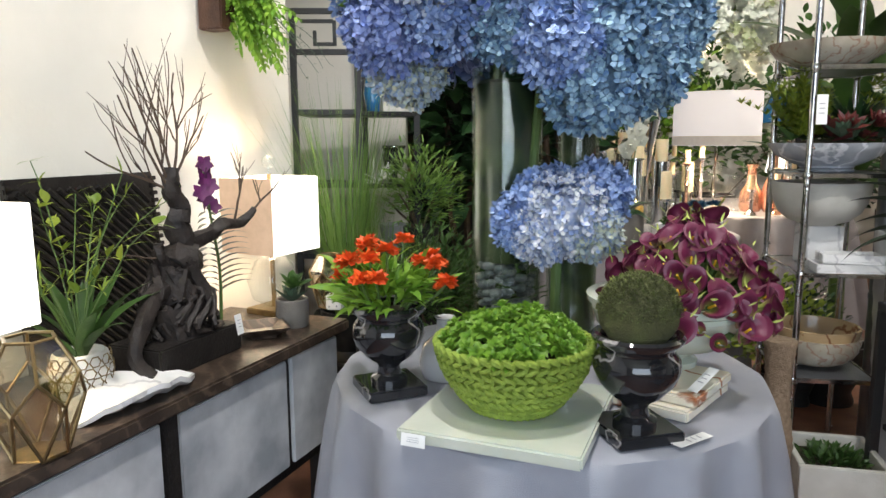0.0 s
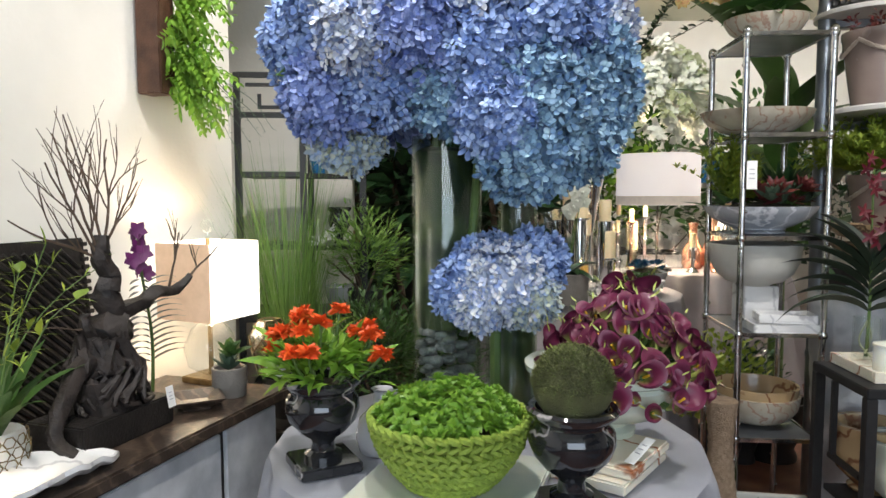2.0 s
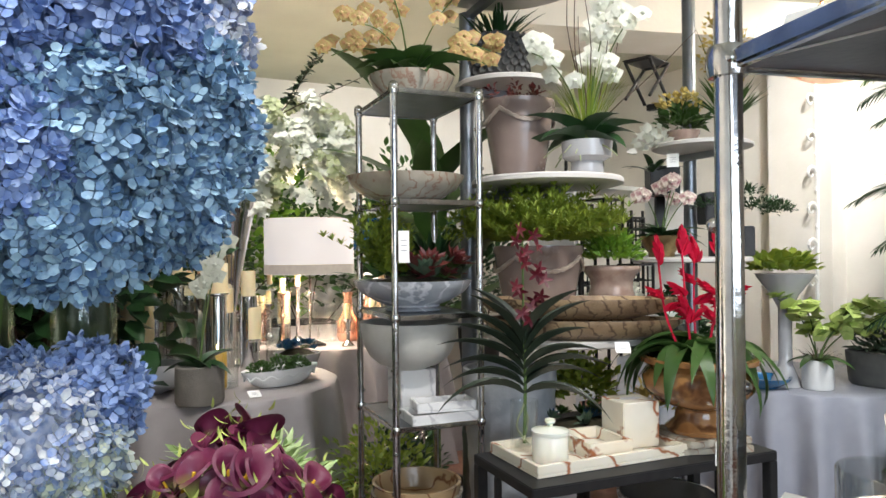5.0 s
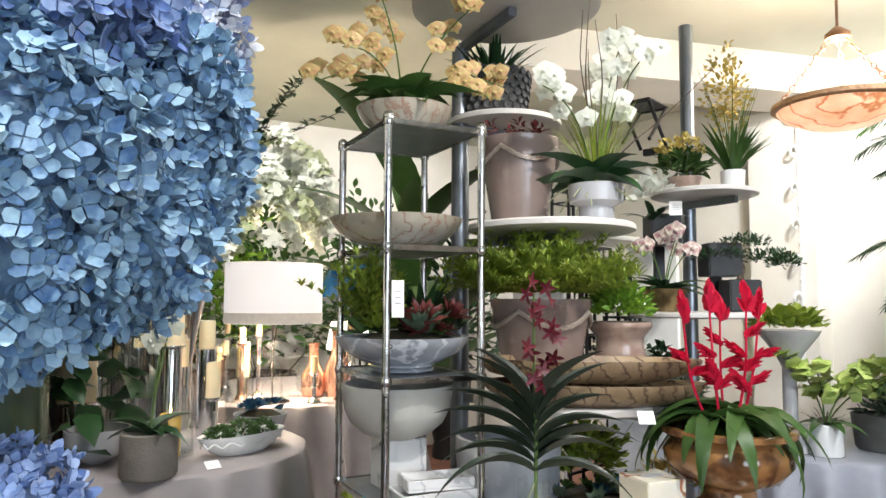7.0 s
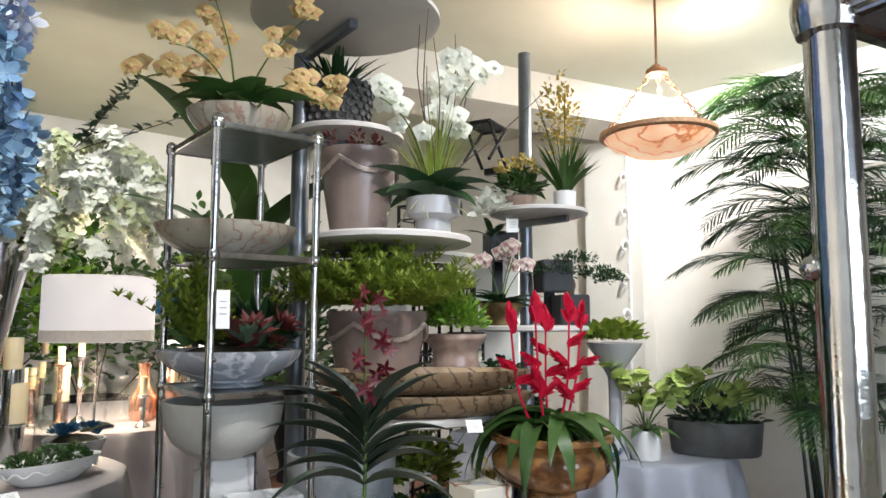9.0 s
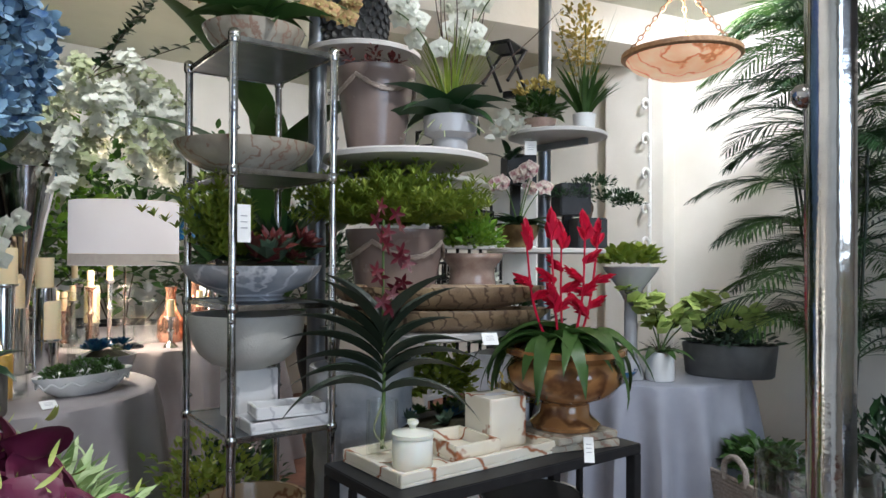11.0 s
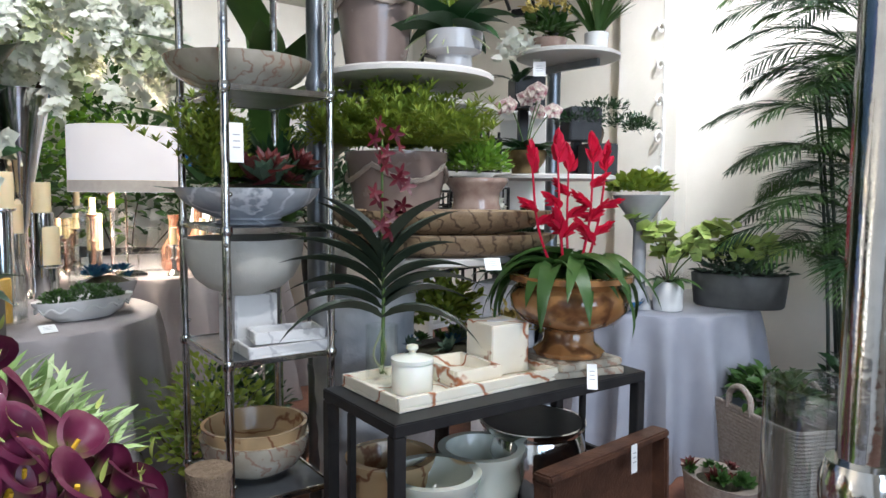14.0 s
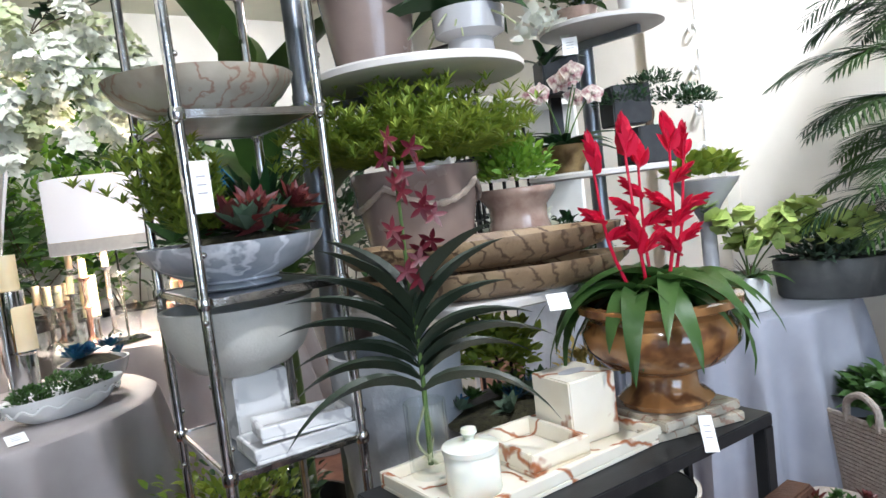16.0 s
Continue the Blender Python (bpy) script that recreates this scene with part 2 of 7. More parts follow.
TAG = mk("paper_tag", (0.86, 0.86, 0.84), (0.80, 0.80, 0.78), 20, 0.8, bump=0.02)
INK = mk("tag_print", (0.42, 0.42, 0.44), (0.36, 0.36, 0.38), 20, 0.8, bump=0)
WAX = mk("cream_wax", (0.80, 0.66, 0.42), (0.74, 0.60, 0.36), 9, 0.5, bump=0.05, sub=0.4)
YWAX = mk("amber_wax", (0.72, 0.45, 0.10), (0.62, 0.36, 0.06), 9, 0.5, bump=0.05, sub=0.4)
FLAME = mk("candle_flame", (1.0, 0.72, 0.28), (1.0, 0.8, 0.4), 9, 0.5, bump=0, glow=7.0)
ALABASTER = mk("alabaster", (0.80, 0.40, 0.20), (0.86, 0.56, 0.36), 9, 0.4, bump=0.05, veins=(0.50, 0.18, 0.07), vscale=4, vsharp=0.1, glow=0.62)
GILT = mk("pale_gilt_rim", (0.62, 0.38, 0.22), (0.45, 0.24, 0.12), 60, 0.5, 0.2, bump=0.6, fine=120)
CHAIN = mk("rusted_chain", (0.34, 0.18, 0.09), (0.20, 0.10, 0.05), 30, 0.6, 0.5, bump=0.3)
LEAF = mk("mid_green_leaf", (0.075, 0.15, 0.035), (0.04, 0.09, 0.022), 20, 0.36, bump=0.1, islands=True, thin=0.3)
DARKLEAF = mk("dark_green_leaf", (0.034, 0.085, 0.028), (0.017, 0.045, 0.016), 20, 0.3, bump=0.1, islands=True, coat=0.2)
BLACKLEAF = mk("blackish_leaf", (0.016, 0.026, 0.017), (0.028, 0.04, 0.024), 20, 0.35, bump=0.1, islands=True)
LIMELEAF = mk("lime_leaf", (0.27, 0.44, 0.05), (0.13, 0.28, 0.03), 20, 0.42, bump=0.1, islands=True, thin=0.3)
YELLEAF = mk("yellow_green_leaf", (0.34, 0.40, 0.05), (0.17, 0.26, 0.035), 20, 0.45, bump=0.1, islands=True, thin=0.3)
GRASS = mk("papyrus_green", (0.26, 0.40, 0.09), (0.13, 0.24, 0.05), 20, 0.55, bump=0.1, islands=True, thin=0.3)
SILVERLEAF = mk("pale_variegated_leaf", (0.66, 0.74, 0.46), (0.30, 0.46, 0.14), 30, 0.45, bump=0.1, islands=True)
BLUE = mk("blue_petal", (0.068, 0.14, 0.38), (0.39, 0.50, 0.74), 90, 0.6, bump=0.1, islands=True, sub=0.12)
BLUEDEEP = mk("deep_blue_petal", (0.065, 0.115, 0.34), (0.34, 0.41, 0.68), 90, 0.6, bump=0.1, islands=True, sub=0.12)
BLUETEAL = mk("slate_blue_petal", (0.045, 0.12, 0.28), (0.36, 0.53, 0.64), 90, 0.6, bump=0.1, islands=True, sub=0.12)
BLUEPALE = mk("pale_blue_petal", (0.13, 0.22, 0.50), (0.76, 0.77, 0.76), 90, 0.6, bump=0.1, islands=True, sub=0.12)
BLUECREAM = mk("cream_green_petal", (0.60, 0.62, 0.40), (0.26, 0.36, 0.58), 60, 0.6, bump=0.1, islands=True, sub=0.12)
LIMEFLOWER = mk("pale_lime_petal", (0.55, 0.64, 0.20), (0.36, 0.48, 0.12), 14, 0.5, bump=0.05, islands=True)
WHITEPETAL = mk("white_petal", (0.86, 0.86, 0.80), (0.78, 0.80, 0.70), 14, 0.55, bump=0.05, islands=True, thin=0.4)
CREAMPETAL = mk("cream_green_flower", (0.60, 0.62, 0.42), (0.42, 0.47, 0.26), 14, 0.55, bump=0.05, islands=True, thin=0.4)
YPETAL = mk("yellow_spray_flower", (0.66, 0.50, 0.13), (0.50, 0.40, 0.12), 14, 0.55, bump=0.05, islands=True)
SALMON = mk("salmon_speckled_petal", (0.48, 0.43, 0.15), (0.42, 0.19, 0.10), 70, 0.5, bump=0.05)
SLIPPER = mk("cream_maroon_petal", (0.80, 0.76, 0.62), (0.22, 0.03, 0.06), 45, 0.5, bump=0.05)
PURPLE = mk("purple_petal", (0.14, 0.012, 0.11), (0.07, 0.006, 0.06), 20, 0.5, bump=0.05, islands=True)
MAGENTA = mk("wine_red_petal", (0.13, 0.004, 0.015), (0.065, 0.003, 0.009), 20, 0.45, bump=0.05, islands=True)
ORANGE = mk("orange_petal", (0.78, 0.13, 0.015), (0.60, 0.06, 0.01), 20, 0.5, bump=0.05, islands=True)
RED = mk("scarlet_bract", (0.78, 0.018, 0.075), (0.56, 0.01, 0.045), 20, 0.4, bump=0.05, islands=True, thin=0.3)
CALLA = mk("burgundy_spathe", (0.085, 0.007, 0.030), (0.17, 0.022, 0.065), 30, 0.45, bump=0.05, islands=True, coat=0.08, base=(0.006, 0.034, (0.40, 0.47, 0.10)))
CALLAGREEN = mk("lime_spathe_throat", (0.42, 0.46, 0.12), (0.32, 0.37, 0.08), 14, 0.45, bump=0.05)
YELLOW = mk("yellow_spadix", (0.85, 0.52, 0.03), (0.75, 0.42, 0.02), 20, 0.6, bump=0.2)
BROWNSUCC = mk("maroon_succulent", (0.085, 0.014, 0.02), (0.14, 0.035, 0.025), 20, 0.4, bump=0.05, islands=True)
TEALSUCC = mk("blue_teal_succulent", (0.03, 0.15, 0.20), (0.02, 0.07, 0.20), 20, 0.4, bump=0.05, islands=True)
GREYSUCC = mk("grey_green_succulent", (0.10, 0.15, 0.10), (0.06, 0.10, 0.06), 20, 0.5, bump=0.05, islands=True)
BLUEGLASS = mk("blue_ceramic", (0.03, 0.17, 0.34), (0.02, 0.10, 0.24), 10, 0.15, bump=0.02, coat=0.5)
TWIG = mk("dry_twig", (0.11, 0.075, 0.05), (0.06, 0.04, 0.03), 30, 0.9, bump=0.3)
ROPE = mk("glazed_rope", (0.40, 0.33, 0.27), (0.30, 0.24, 0.20), 40, 0.3, bump=0.3, coat=0.3)
GREENSTEM = mk("green_stem", (0.10, 0.17, 0.04), (0.07, 0.12, 0.03), 20, 0.5, bump=0.05)
COPPER = mk("pink_copper_glass", (0.72, 0.42, 0.30), (0.60, 0.32, 0.22), 10, 0.15, 0.8, bump=0.02)


# ---- builders ----
class Shape:
    """Vertices and faces gathered into one mesh."""

    def __init__(self):
        self.v, self.f, self.n = [], [], 0

    def add(self, vf, m=None):
        v, f = vf
        v = np.asarray(v, float)
        if m is not None:
            a = np.array(m)
            v = v @ a[:3, :3].T + a[:3, 3]
        self.v.append(v)
        n = self.n
        self.f += [tuple(i + n for i in q) for q in f]
        self.n += len(v)
        return self

    def mesh(self, name, mat, smooth=True):
        d = bpy.data.meshes.new(name)
        d.from_pydata(np.concatenate(self.v).tolist(), [], self.f)
        d.materials.append(mat)
        if smooth:
            d.polygons.foreach_set("use_smooth", [True] * len(d.polygons))
            d.set_sharp_from_angle(angle=radians(42))
        return d


def part(name, shape, mat, parent=None, label="", smooth=True, m=None):
    """Links a shape (or vertices and faces) as one mesh under a thing or a part."""
    if not isinstance(shape, Shape):
        shape = Shape().add(shape)
    ob = new(name, shape.mesh(name, mat, smooth))
    if parent is not None:
        ob.parent = parent
    if m is not None:
        ob.matrix_basis = m
    return tagged(ob, label)


def thing(name, label, category, x, y, z, rz=0.0, group="", kind="", s=1.0):
    ob = new(name)
    ob.empty_display_size = 0.05
    ob.matrix_basis = pose(x, y, z, 0, 0, rz) @ Matrix.Scale(s, 4)
    return tagged(ob, label, category, group, kind)


def lathe(prof, n=36, sx=1.0, sy=1.0, wob=0.0, caps=True):
    v, f = [], []
    for r, z in prof:
        for i in range(n):
            a = 2 * math.pi * i / n
            k = r * (1 + wob * math.sin(3 * a + 9 * z))
            v.append((k * math.cos(a) * sx, k * math.sin(a) * sy, z))
    for j in range(len(prof) - 1):
        for i in range(n):
            f.append((j * n + i, j * n + (i + 1) % n, (j + 1) * n + (i + 1) % n, (j + 1) * n + i))
    if caps:
        f.append(tuple(range(n))[::-1])
        f.append(tuple((len(prof) - 1) * n + i for i in range(n)))
    return v, f


def box(sx, sy, sz, b=0.004, x=0.0, y=0.0, z=0.0):
    """A bevelled box that stands on z, centred on x, y."""
    bm = bmesh.new()
    bmesh.ops.create_cube(bm, size=1)
    bmesh.ops.scale(bm, vec=(sx, sy, sz), verts=bm.verts)
    bmesh.ops.translate(bm, vec=(x, y, z + sz / 2), verts=bm.verts)
    if b:
        bmesh.ops.bevel(bm, geom=bm.edges[:], offset=min(b, sx / 3, sy / 3, sz / 3), segments=2, affect="EDGES")
    bm.verts.index_update()
    out = [tuple(v.co) for v in bm.verts], [tuple(v.index for v in q.verts) for q in bm.faces]
    bm.free()
    return out


def tube(pts, r0, r1=None, n=8, wob=0.0):
    r1 = r0 if r1 is None else r1
    pts = [Vector(p) for p in pts]
    if 3 <= len(pts) <= 6:
        ext = [pts[0] * 2 - pts[1], *pts, pts[-1] * 2 - pts[-2]]
        fine = []
        for k in range(1, len(ext) - 2):
            a, b, c, d = ext[k - 1:k + 3]
            for q in (0, 0.25, 0.5, 0.75):
                fine.append(0.5 * (2 * b + (c - a) * q + (2 * a - 5 * b + 4 * c - d) * q ** 2 + (3 * b - a - 3 * c + d) * q ** 3))
        pts = fine + [pts[-1]]
    v, f = [], []
    up = Vector((0.13, 0.31, 0.94))
    for k, p in enumerate(pts):
        d = (pts[min(k + 1, len(pts) - 1)] - pts[max(k - 1, 0)]).normalized()
        a = d.cross(up if abs(d.dot(up)) < 0.97 else Vector((1, 0, 0))).normalized()
        b = d.cross(a)
        r = r0 + (r1 - r0) * k / max(1, len(pts) - 1)
        for i in range(n):
            g = 2 * math.pi * i / n
            rr = r * (1 + wob * noise.noise(p * 25 + Vector((i * 1.7, 0, 0))))
            v.append(tuple(p + a * rr * math.cos(g) + b * rr * math.sin(g)))
    for k in range(len(pts) - 1):
        for i in range(n):
            f.append((k * n + i, k * n + (i + 1) % n, (k + 1) * n + (i + 1) % n, (k + 1) * n + i))
    f.append(tuple(range(n)))
    f.append(tuple((len(pts) - 1) * n + i for i in range(n))[::-1])
    return v, f


def bend(p, d, length, n=7, droop=0.0, wig=0.0, rnd=random):
    """Points of a stem that leaves p towards d and droops."""
    p, d = Vector(p), Vector(d).normalized()
    out = [tuple(p)]
    for _ in range(n):
        d = (d + Vector((rnd.uniform(-wig, wig), rnd.uniform(-wig, wig), rnd.uniform(-wig, wig) - droop / n))).normalized()
        p = p + d * (length / n)
        out.append(tuple(p))
    return out


def blade(length, width, droop=0.6, fold=0.15, n=5, tip=1.0, belly=0.45):
    """A leaf along +x that arches over towards -z."""
    v, f = [], []
    ang, x, z = 0.0, 0.0, 0.0
    for k in range(n + 1):
        s = k / n
        w = width / 2 * (math.sin(math.pi * min(1, s ** (0.5 / belly * 0.7) * 0.96 + 0.04)) ** 0.75) * (1 if s < 0.99 else 0.08)
        if k == 0:
            w = width * 0.09
        v += [(x, -w, z + w * fold * 2), (x, 0, z), (x, w, z + w * fold * 2)]
        ang -= droop / n
        x += math.cos(ang) * length / n
        z += math.sin(ang) * length / n
    for k in range(n):
        a = 3 * k
        f += [(a, a + 1, a + 4, a + 3), (a + 1, a + 2, a + 5, a + 4)]
    return v, f


def ball(r, sub=2, rough=0.0, sz=1.0, seed=0):
    bm = bmesh.new()
    bmesh.ops.create_icosphere(bm, subdivisions=sub, radius=r)
    for v in bm.verts:
        k = 1 + rough * noise.noise(v.co / max(r, 1e-6) * 2.2 + Vector((seed, 0, 0)))
        v.co = Vector((v.co.x * k, v.co.y * k, v.co.z * k * sz))
    bm.verts.index_update()
    out = [tuple(v.co) for v in bm.verts], [tuple(v.index for v in q.verts) for q in bm.faces]
    bm.free()
    return out


def aim(p, d, spin=0.0, s=1.0):
    """A pose at p whose x axis points along d."""
    d = Vector(d).normalized()
    q = d.to_track_quat("X", "Z")
    return Matrix.LocRotScale(p, q, None) @ Matrix.Rotation(spin, 4, "X") @ Matrix.Scale(s, 4)


def unit(rnd, up=0.0):
    while True:
        d = Vector((rnd.uniform(-1, 1), rnd.uniform(-1, 1), rnd.uniform(-1, 1)))
        if 0.05 < d.length < 1:
            d.normalize()
            if d.z >= up:
                return d


def floret(r, cup=0.25):
    """Four rounded petals round the z axis."""
    v, f = [], []
    for k in range(4):
        a = k * math.pi / 2
        for rr, side, h in ((0.08, 0, 0), (0.55, -0.48, cup * 0.4), (0.62, 0, cup * 0.25), (0.55, 0.48, cup * 0.4), (0.96, -0.32, cup), (0.96, 0.32, cup * 0.9), (1.08, 0.0, cup * 1.25)):
            x, y = rr * r, side * r
            v.append((x * math.cos(a) - y * math.sin(a), x * math.sin(a) + y * math.cos(a), h * r))
        o = 7 * k
        f += [(o, o + 1, o + 2), (o, o + 2, o + 3), (o + 1, o + 4, o + 2), (o + 2, o + 4, o + 6), (o + 2, o + 6, o + 5), (o + 2, o + 5, o + 3)]
    return v, f


def star(r, n=5, w=0.3, cup=0.2):
    """A flower of n pointed petals round z."""
    s = Shape()
    for k in range(n):
        s.add(blade(r, r * w * 2, -cup, 0.1, 3), Matrix.Rotation(2 * math.pi * k / n, 4, "Z"))
    return np.concatenate(s.v), s.f


def bush(rnd, n, rx, ry, rz, length, width, droop=0.5, up=-0.2, fill=0.6, flat=0.4):
    """Many leaves in a rounded mass centred on the origin, pointing outwards."""
    s = Shape()
    kinds = [blade(length * k, width * k, droop * (0.6 + 0.4 * j), 0.18, 3) for j, k in enumerate((0.75, 1.0, 1.25))]
    for _ in range(n):
        d = unit(rnd, up)
        k = rnd.uniform(fill, 1.0)
        k *= 1 + 0.25 * noise.noise(d * 2.5)
        p = Vector((d.x * rx * k, d.y * ry * k, d.z * rz * k))
        e = (d + unit(rnd) * 0.8 + Vector((0, 0, flat))).normalized()
        s.add(rnd.choice(kinds), aim(p, e, rnd.uniform(-1, 1)))
    return s


def tuft(rnd, n, length, width, spread=0.5, droop=0.8, r=0.02, seg=5, vary=0.4):
    """A clump of long blades that rise from one root."""
    s = Shape()
    for _ in range(n):
        a = rnd.uniform(0, 2 * math.pi)
        k = rnd.uniform(0, 1) ** 0.6 * spread
        d = Vector((math.cos(a) * k, math.sin(a) * k, 1)).normalized()
        L = length * rnd.uniform(1 - vary, 1)
        s.add(blade(L, width, droop * rnd.uniform(0.5, 1.2), 0.12, seg), aim((math.cos(a) * r * rnd.random(), math.sin(a) * r * rnd.random(), 0), d, 0))
    return s


def rosette(rnd, r, n=22, w=0.35, h=0.5):
    s = Shape()
    for k in range(n):
        q = k / n
        a = k * 2.4
        e = 1.35 - 1.15 * q
        d = Vector((math.cos(a) * math.cos(e), math.sin(a) * math.cos(e), math.sin(e)))
        s.add(blade(r * (0.45 + 0.55 * q), r * w, -0.35, 0.25, 3), aim((0, 0, 0), d))
    return s


def price_tag(x, y, z, rx=60, rz=0, w=0.025, h=0.05, flat=False):
    t = thing("price_tag", "small white paper price tag with printed lines", "tag", x, y, z, rz, "price tags")
    a = pose(0, 0, 0.001, 0 if flat else rx, 0, 0)
    part("card", Shape().add(box(w, h, 0.0012, 0.0004), a), TAG, t, smooth=False)
    s = Shape()
    for k in range(3):
        s.add(box(w * 0.5, h * 0.03, 0.0006, 0, 0, h * (0.2 - 0.16 * k), 0.0014), a)
    part("print", s, INK, t, "dark printed lines", smooth=False)
    return t


def urn_profile(R, H):
    return [(R * .5, 0.0), (R * .5, H * .06), (R * .34, H * .10), (R * .30, H * .20), (R * .36, H * .25), (R * .62, H * .33), (R * .9, H * .48), (R, H * .62),
            (R * .97, H * .74), (R * .84, H * .82), (R * .86, H * .86), (R * 1.04, H * .93), (R * 1.06, H * .97), (R * 1.0, H), (R * .85, H * .99), (R * .78, H * .9), (R * .3, H * .82)]


def bowl_profile(R, H, foot=0.35, t=0.08):
    o = [(R * foot, 0), (R * foot * 1.02, H * .06), (R * .62, H * .2), (R * .85, H * .5), (R * .96, H * .8), (R, H)]
    i = [(R * (1 - t), H), (R * (.95 - t), H * .8), (R * (.84 - t), H * .52), (R * .55, H * .25), (R * .1, H * .16)]
    return o + i


# ---- structure ----
def slab(name, pts, z0, z1, mat):
    """An upright prism over a plan outline, part of the setting."""
    n = len(pts)
    v = [(x, y, z0) for x, y in pts] + [(x, y, z1) for x, y in pts]
    f = [tuple(range(n))[::-1], tuple(range(n, 2 * n))] + [(i, (i + 1) % n, n + (i + 1) % n, n + i) for i in range(n)]
    ob = part(name, (v, f), mat, smooth=False)
    return tagged(ob, kind="structure")


def wall_line(name, p, q, t, mat, z1=2.9):
    """A wall from p to q whose inner face lies on that line; its thickness goes to the left of the way."""
    p, q = Vector(p), Vector(q)
    d = (q - p).normalized()
    k = Vector((-d.y, d.x)) * t
    return slab(name, [tuple(p), tuple(q), tuple(q + k), tuple(p + k)], 0, z1, mat)


slab("floor", [(-2.5, -2.6), (6.2, -2.6), (6.2, 7.4), (-2.5, 7.4)], -0.1, 0.0, TERRACOTTA)
slab("ceiling", [(-2.5, -2.6), (6.2, -2.6), (6.2, 7.4), (-2.5, 7.4)], 2.9, 3.0, CEILING)
WD = Vector((0.29, 0.957))
WN = Vector((-0.957, 0.29))


def on_wall(along, out=0.0):
    """Plan place by metres along the west wall and out from it into the room."""
    p = Vector((-0.93, 1.25)) + WD * along - WN * out
    return p.x, p.y


wall_line("wall_west", on_wall(-3.9), on_wall(1.60), 0.15, PLASTER)
wall_line("wall_alcove", (-0.50, 2.83), (-1.3, 3.05), 0.12, PLASTER)
wall_line("wall_alcove_side", (-1.25, 3.0), (-1.25, 4.6), 0.12, PLASTER)
wall_line("wall_north_dark", (-1.25, 4.5), (0.75, 4.6), 0.12, DARKWALL)
wall_line("wall_north_return", (0.75, 4.6), (0.75, 6.9), 0.12, DARKWALL)
wall_line("wall_bookcase", (-1.2, 3.46), (-0.12, 3.52), 0.1, PLASTER)
wall_line("wall_north", (0.75, 6.8), (5.1, 6.8), 0.15, WHITEWALL)
wall_line("wall_east", (5.0, 6.95), (5.0, -2.6), 0.15, WHITEWALL)
slab("wall_pilaster", [(4.86, 3.62), (5.0, 3.62), (5.0, 4.1), (4.86, 4.1)], 0, 2.66, WHITEWALL)
slab("ceiling_beam", [(2.6, 4.05), (5.0, 3.45), (5.0, 3.9), (2.7, 4.5)], 2.66, 2.9, WHITEWALL)
wall_line("wall_south_left", (-0.9, -2.6), (-2.3, -2.6), 0.15, PLASTER)
wall_line("wall_south_right", (5.2, -2.6), (2.4, -2.6), 0.15, PLASTER)
slab("wall_south_sill", [(-0.9, -2.75), (2.4, -2.75), (2.4, -2.6), (-0.9, -2.6)], 0, 0.8, PLASTER)
slab("wall_south_lintel", [(-0.9, -2.75), (2.4, -2.75), (2.4, -2.6), (-0.9, -2.6)], 2.75, 2.9, PLASTER)
slab("ground", [(-300, -300), (300, -300), (300, 300), (-300, 300)], -0.2, -0.12, CONCRETE)

# ---- console along the west wall ----
CR = -16.9                      # turn of the console and the wall
c = thing("console_cabinet", "long dark walnut console cabinet with grey zinc door panels", "cabinet", *on_wall(0.05, 0.235), 0.0, CR)
# local x: out of the wall, local y: along the wall
part("top", box(0.47, 2.3, 0.035, 0.006, 0, 0, 0.675), WALNUT, c, "dark walnut top with rough edge")
part("body", box(0.42, 2.22, 0.34, 0.004, -0.01, 0, 0.335), BLACKWOOD, c)
for yy, ww in ((0.665, 0.42), (1.025, 0.25), (0.19, 0.42), (-0.26, 0.42), (-0.72, 0.42)):
    part("door", box(0.014, ww, 0.315, 0.003, 0.208, yy - 0.05, 0.348), ZINC, c, "mottled grey zinc door panel")
for yy in (0.428, -0.49):
    part("stile", box(0.03, 0.036, 0.345, 0.003, 0.207, yy - 0.05, 0.33), BLACKWOOD, c)
for sx in (-0.17, 0.17):
    for sy in (-1.05, 1.05):
        part("leg", box(0.05, 0.05, 0.336, 0.004, sx, sy, 0), BLACKWOOD, c)
part("stretcher", box(0.035, 2.05, 0.035, 0.003, 0.17, 0, 0.3), BLACKWOOD, c)
TOP = 0.71


def table_lamp(along, out, glow, turn=4.0):
    x, y = on_wall(along, out)
    t = thing("table_lamp", "table lamp with lit rectangular cream linen shade and glass base", "lamp", x, y, TOP, CR + turn)
    part("base", box(0.13, 0.13, 0.02, 0.003), BRASS, t)
    part("glass_body", lathe([(0.02, 0.02), (0.07, 0.05), (0.085, 0.11), (0.06, 0.17), (0.02, 0.2)], 24), CLEAR, t, "round clear glass body")
    part("stem", tube([(0, 0, 0.02), (0, 0, 0.46)], 0.008), BRASS, t)
    w, d, h0, h1 = 0.11, 0.11, 0.21, 0.45
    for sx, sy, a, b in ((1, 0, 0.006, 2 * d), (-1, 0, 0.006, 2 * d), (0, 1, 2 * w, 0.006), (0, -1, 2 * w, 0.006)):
        # on the lamp turned below zero, the -y panel's shading is painted in tan
        part("shade", box(a, b, h1 - h0, 0.002, sx * w, sy * d, h0), SHADESIDE if sy < 0 and turn < 0 else SHADE, t, "linen shade panel")
    part("finial", Shape().add(ball(0.022, 2), pose(0, 0, 0.50)).add(tube([(0, 0, 0.44), (0, 0, 0.485)], 0.004)), CLEAR, t, "glass ball finial")
    bulb(x, y, TOP + 0.33, glow, (1.0, 0.8, 0.55), 0.04)
    return t


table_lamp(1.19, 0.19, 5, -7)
table_lamp(0.12, 0.22, 5)


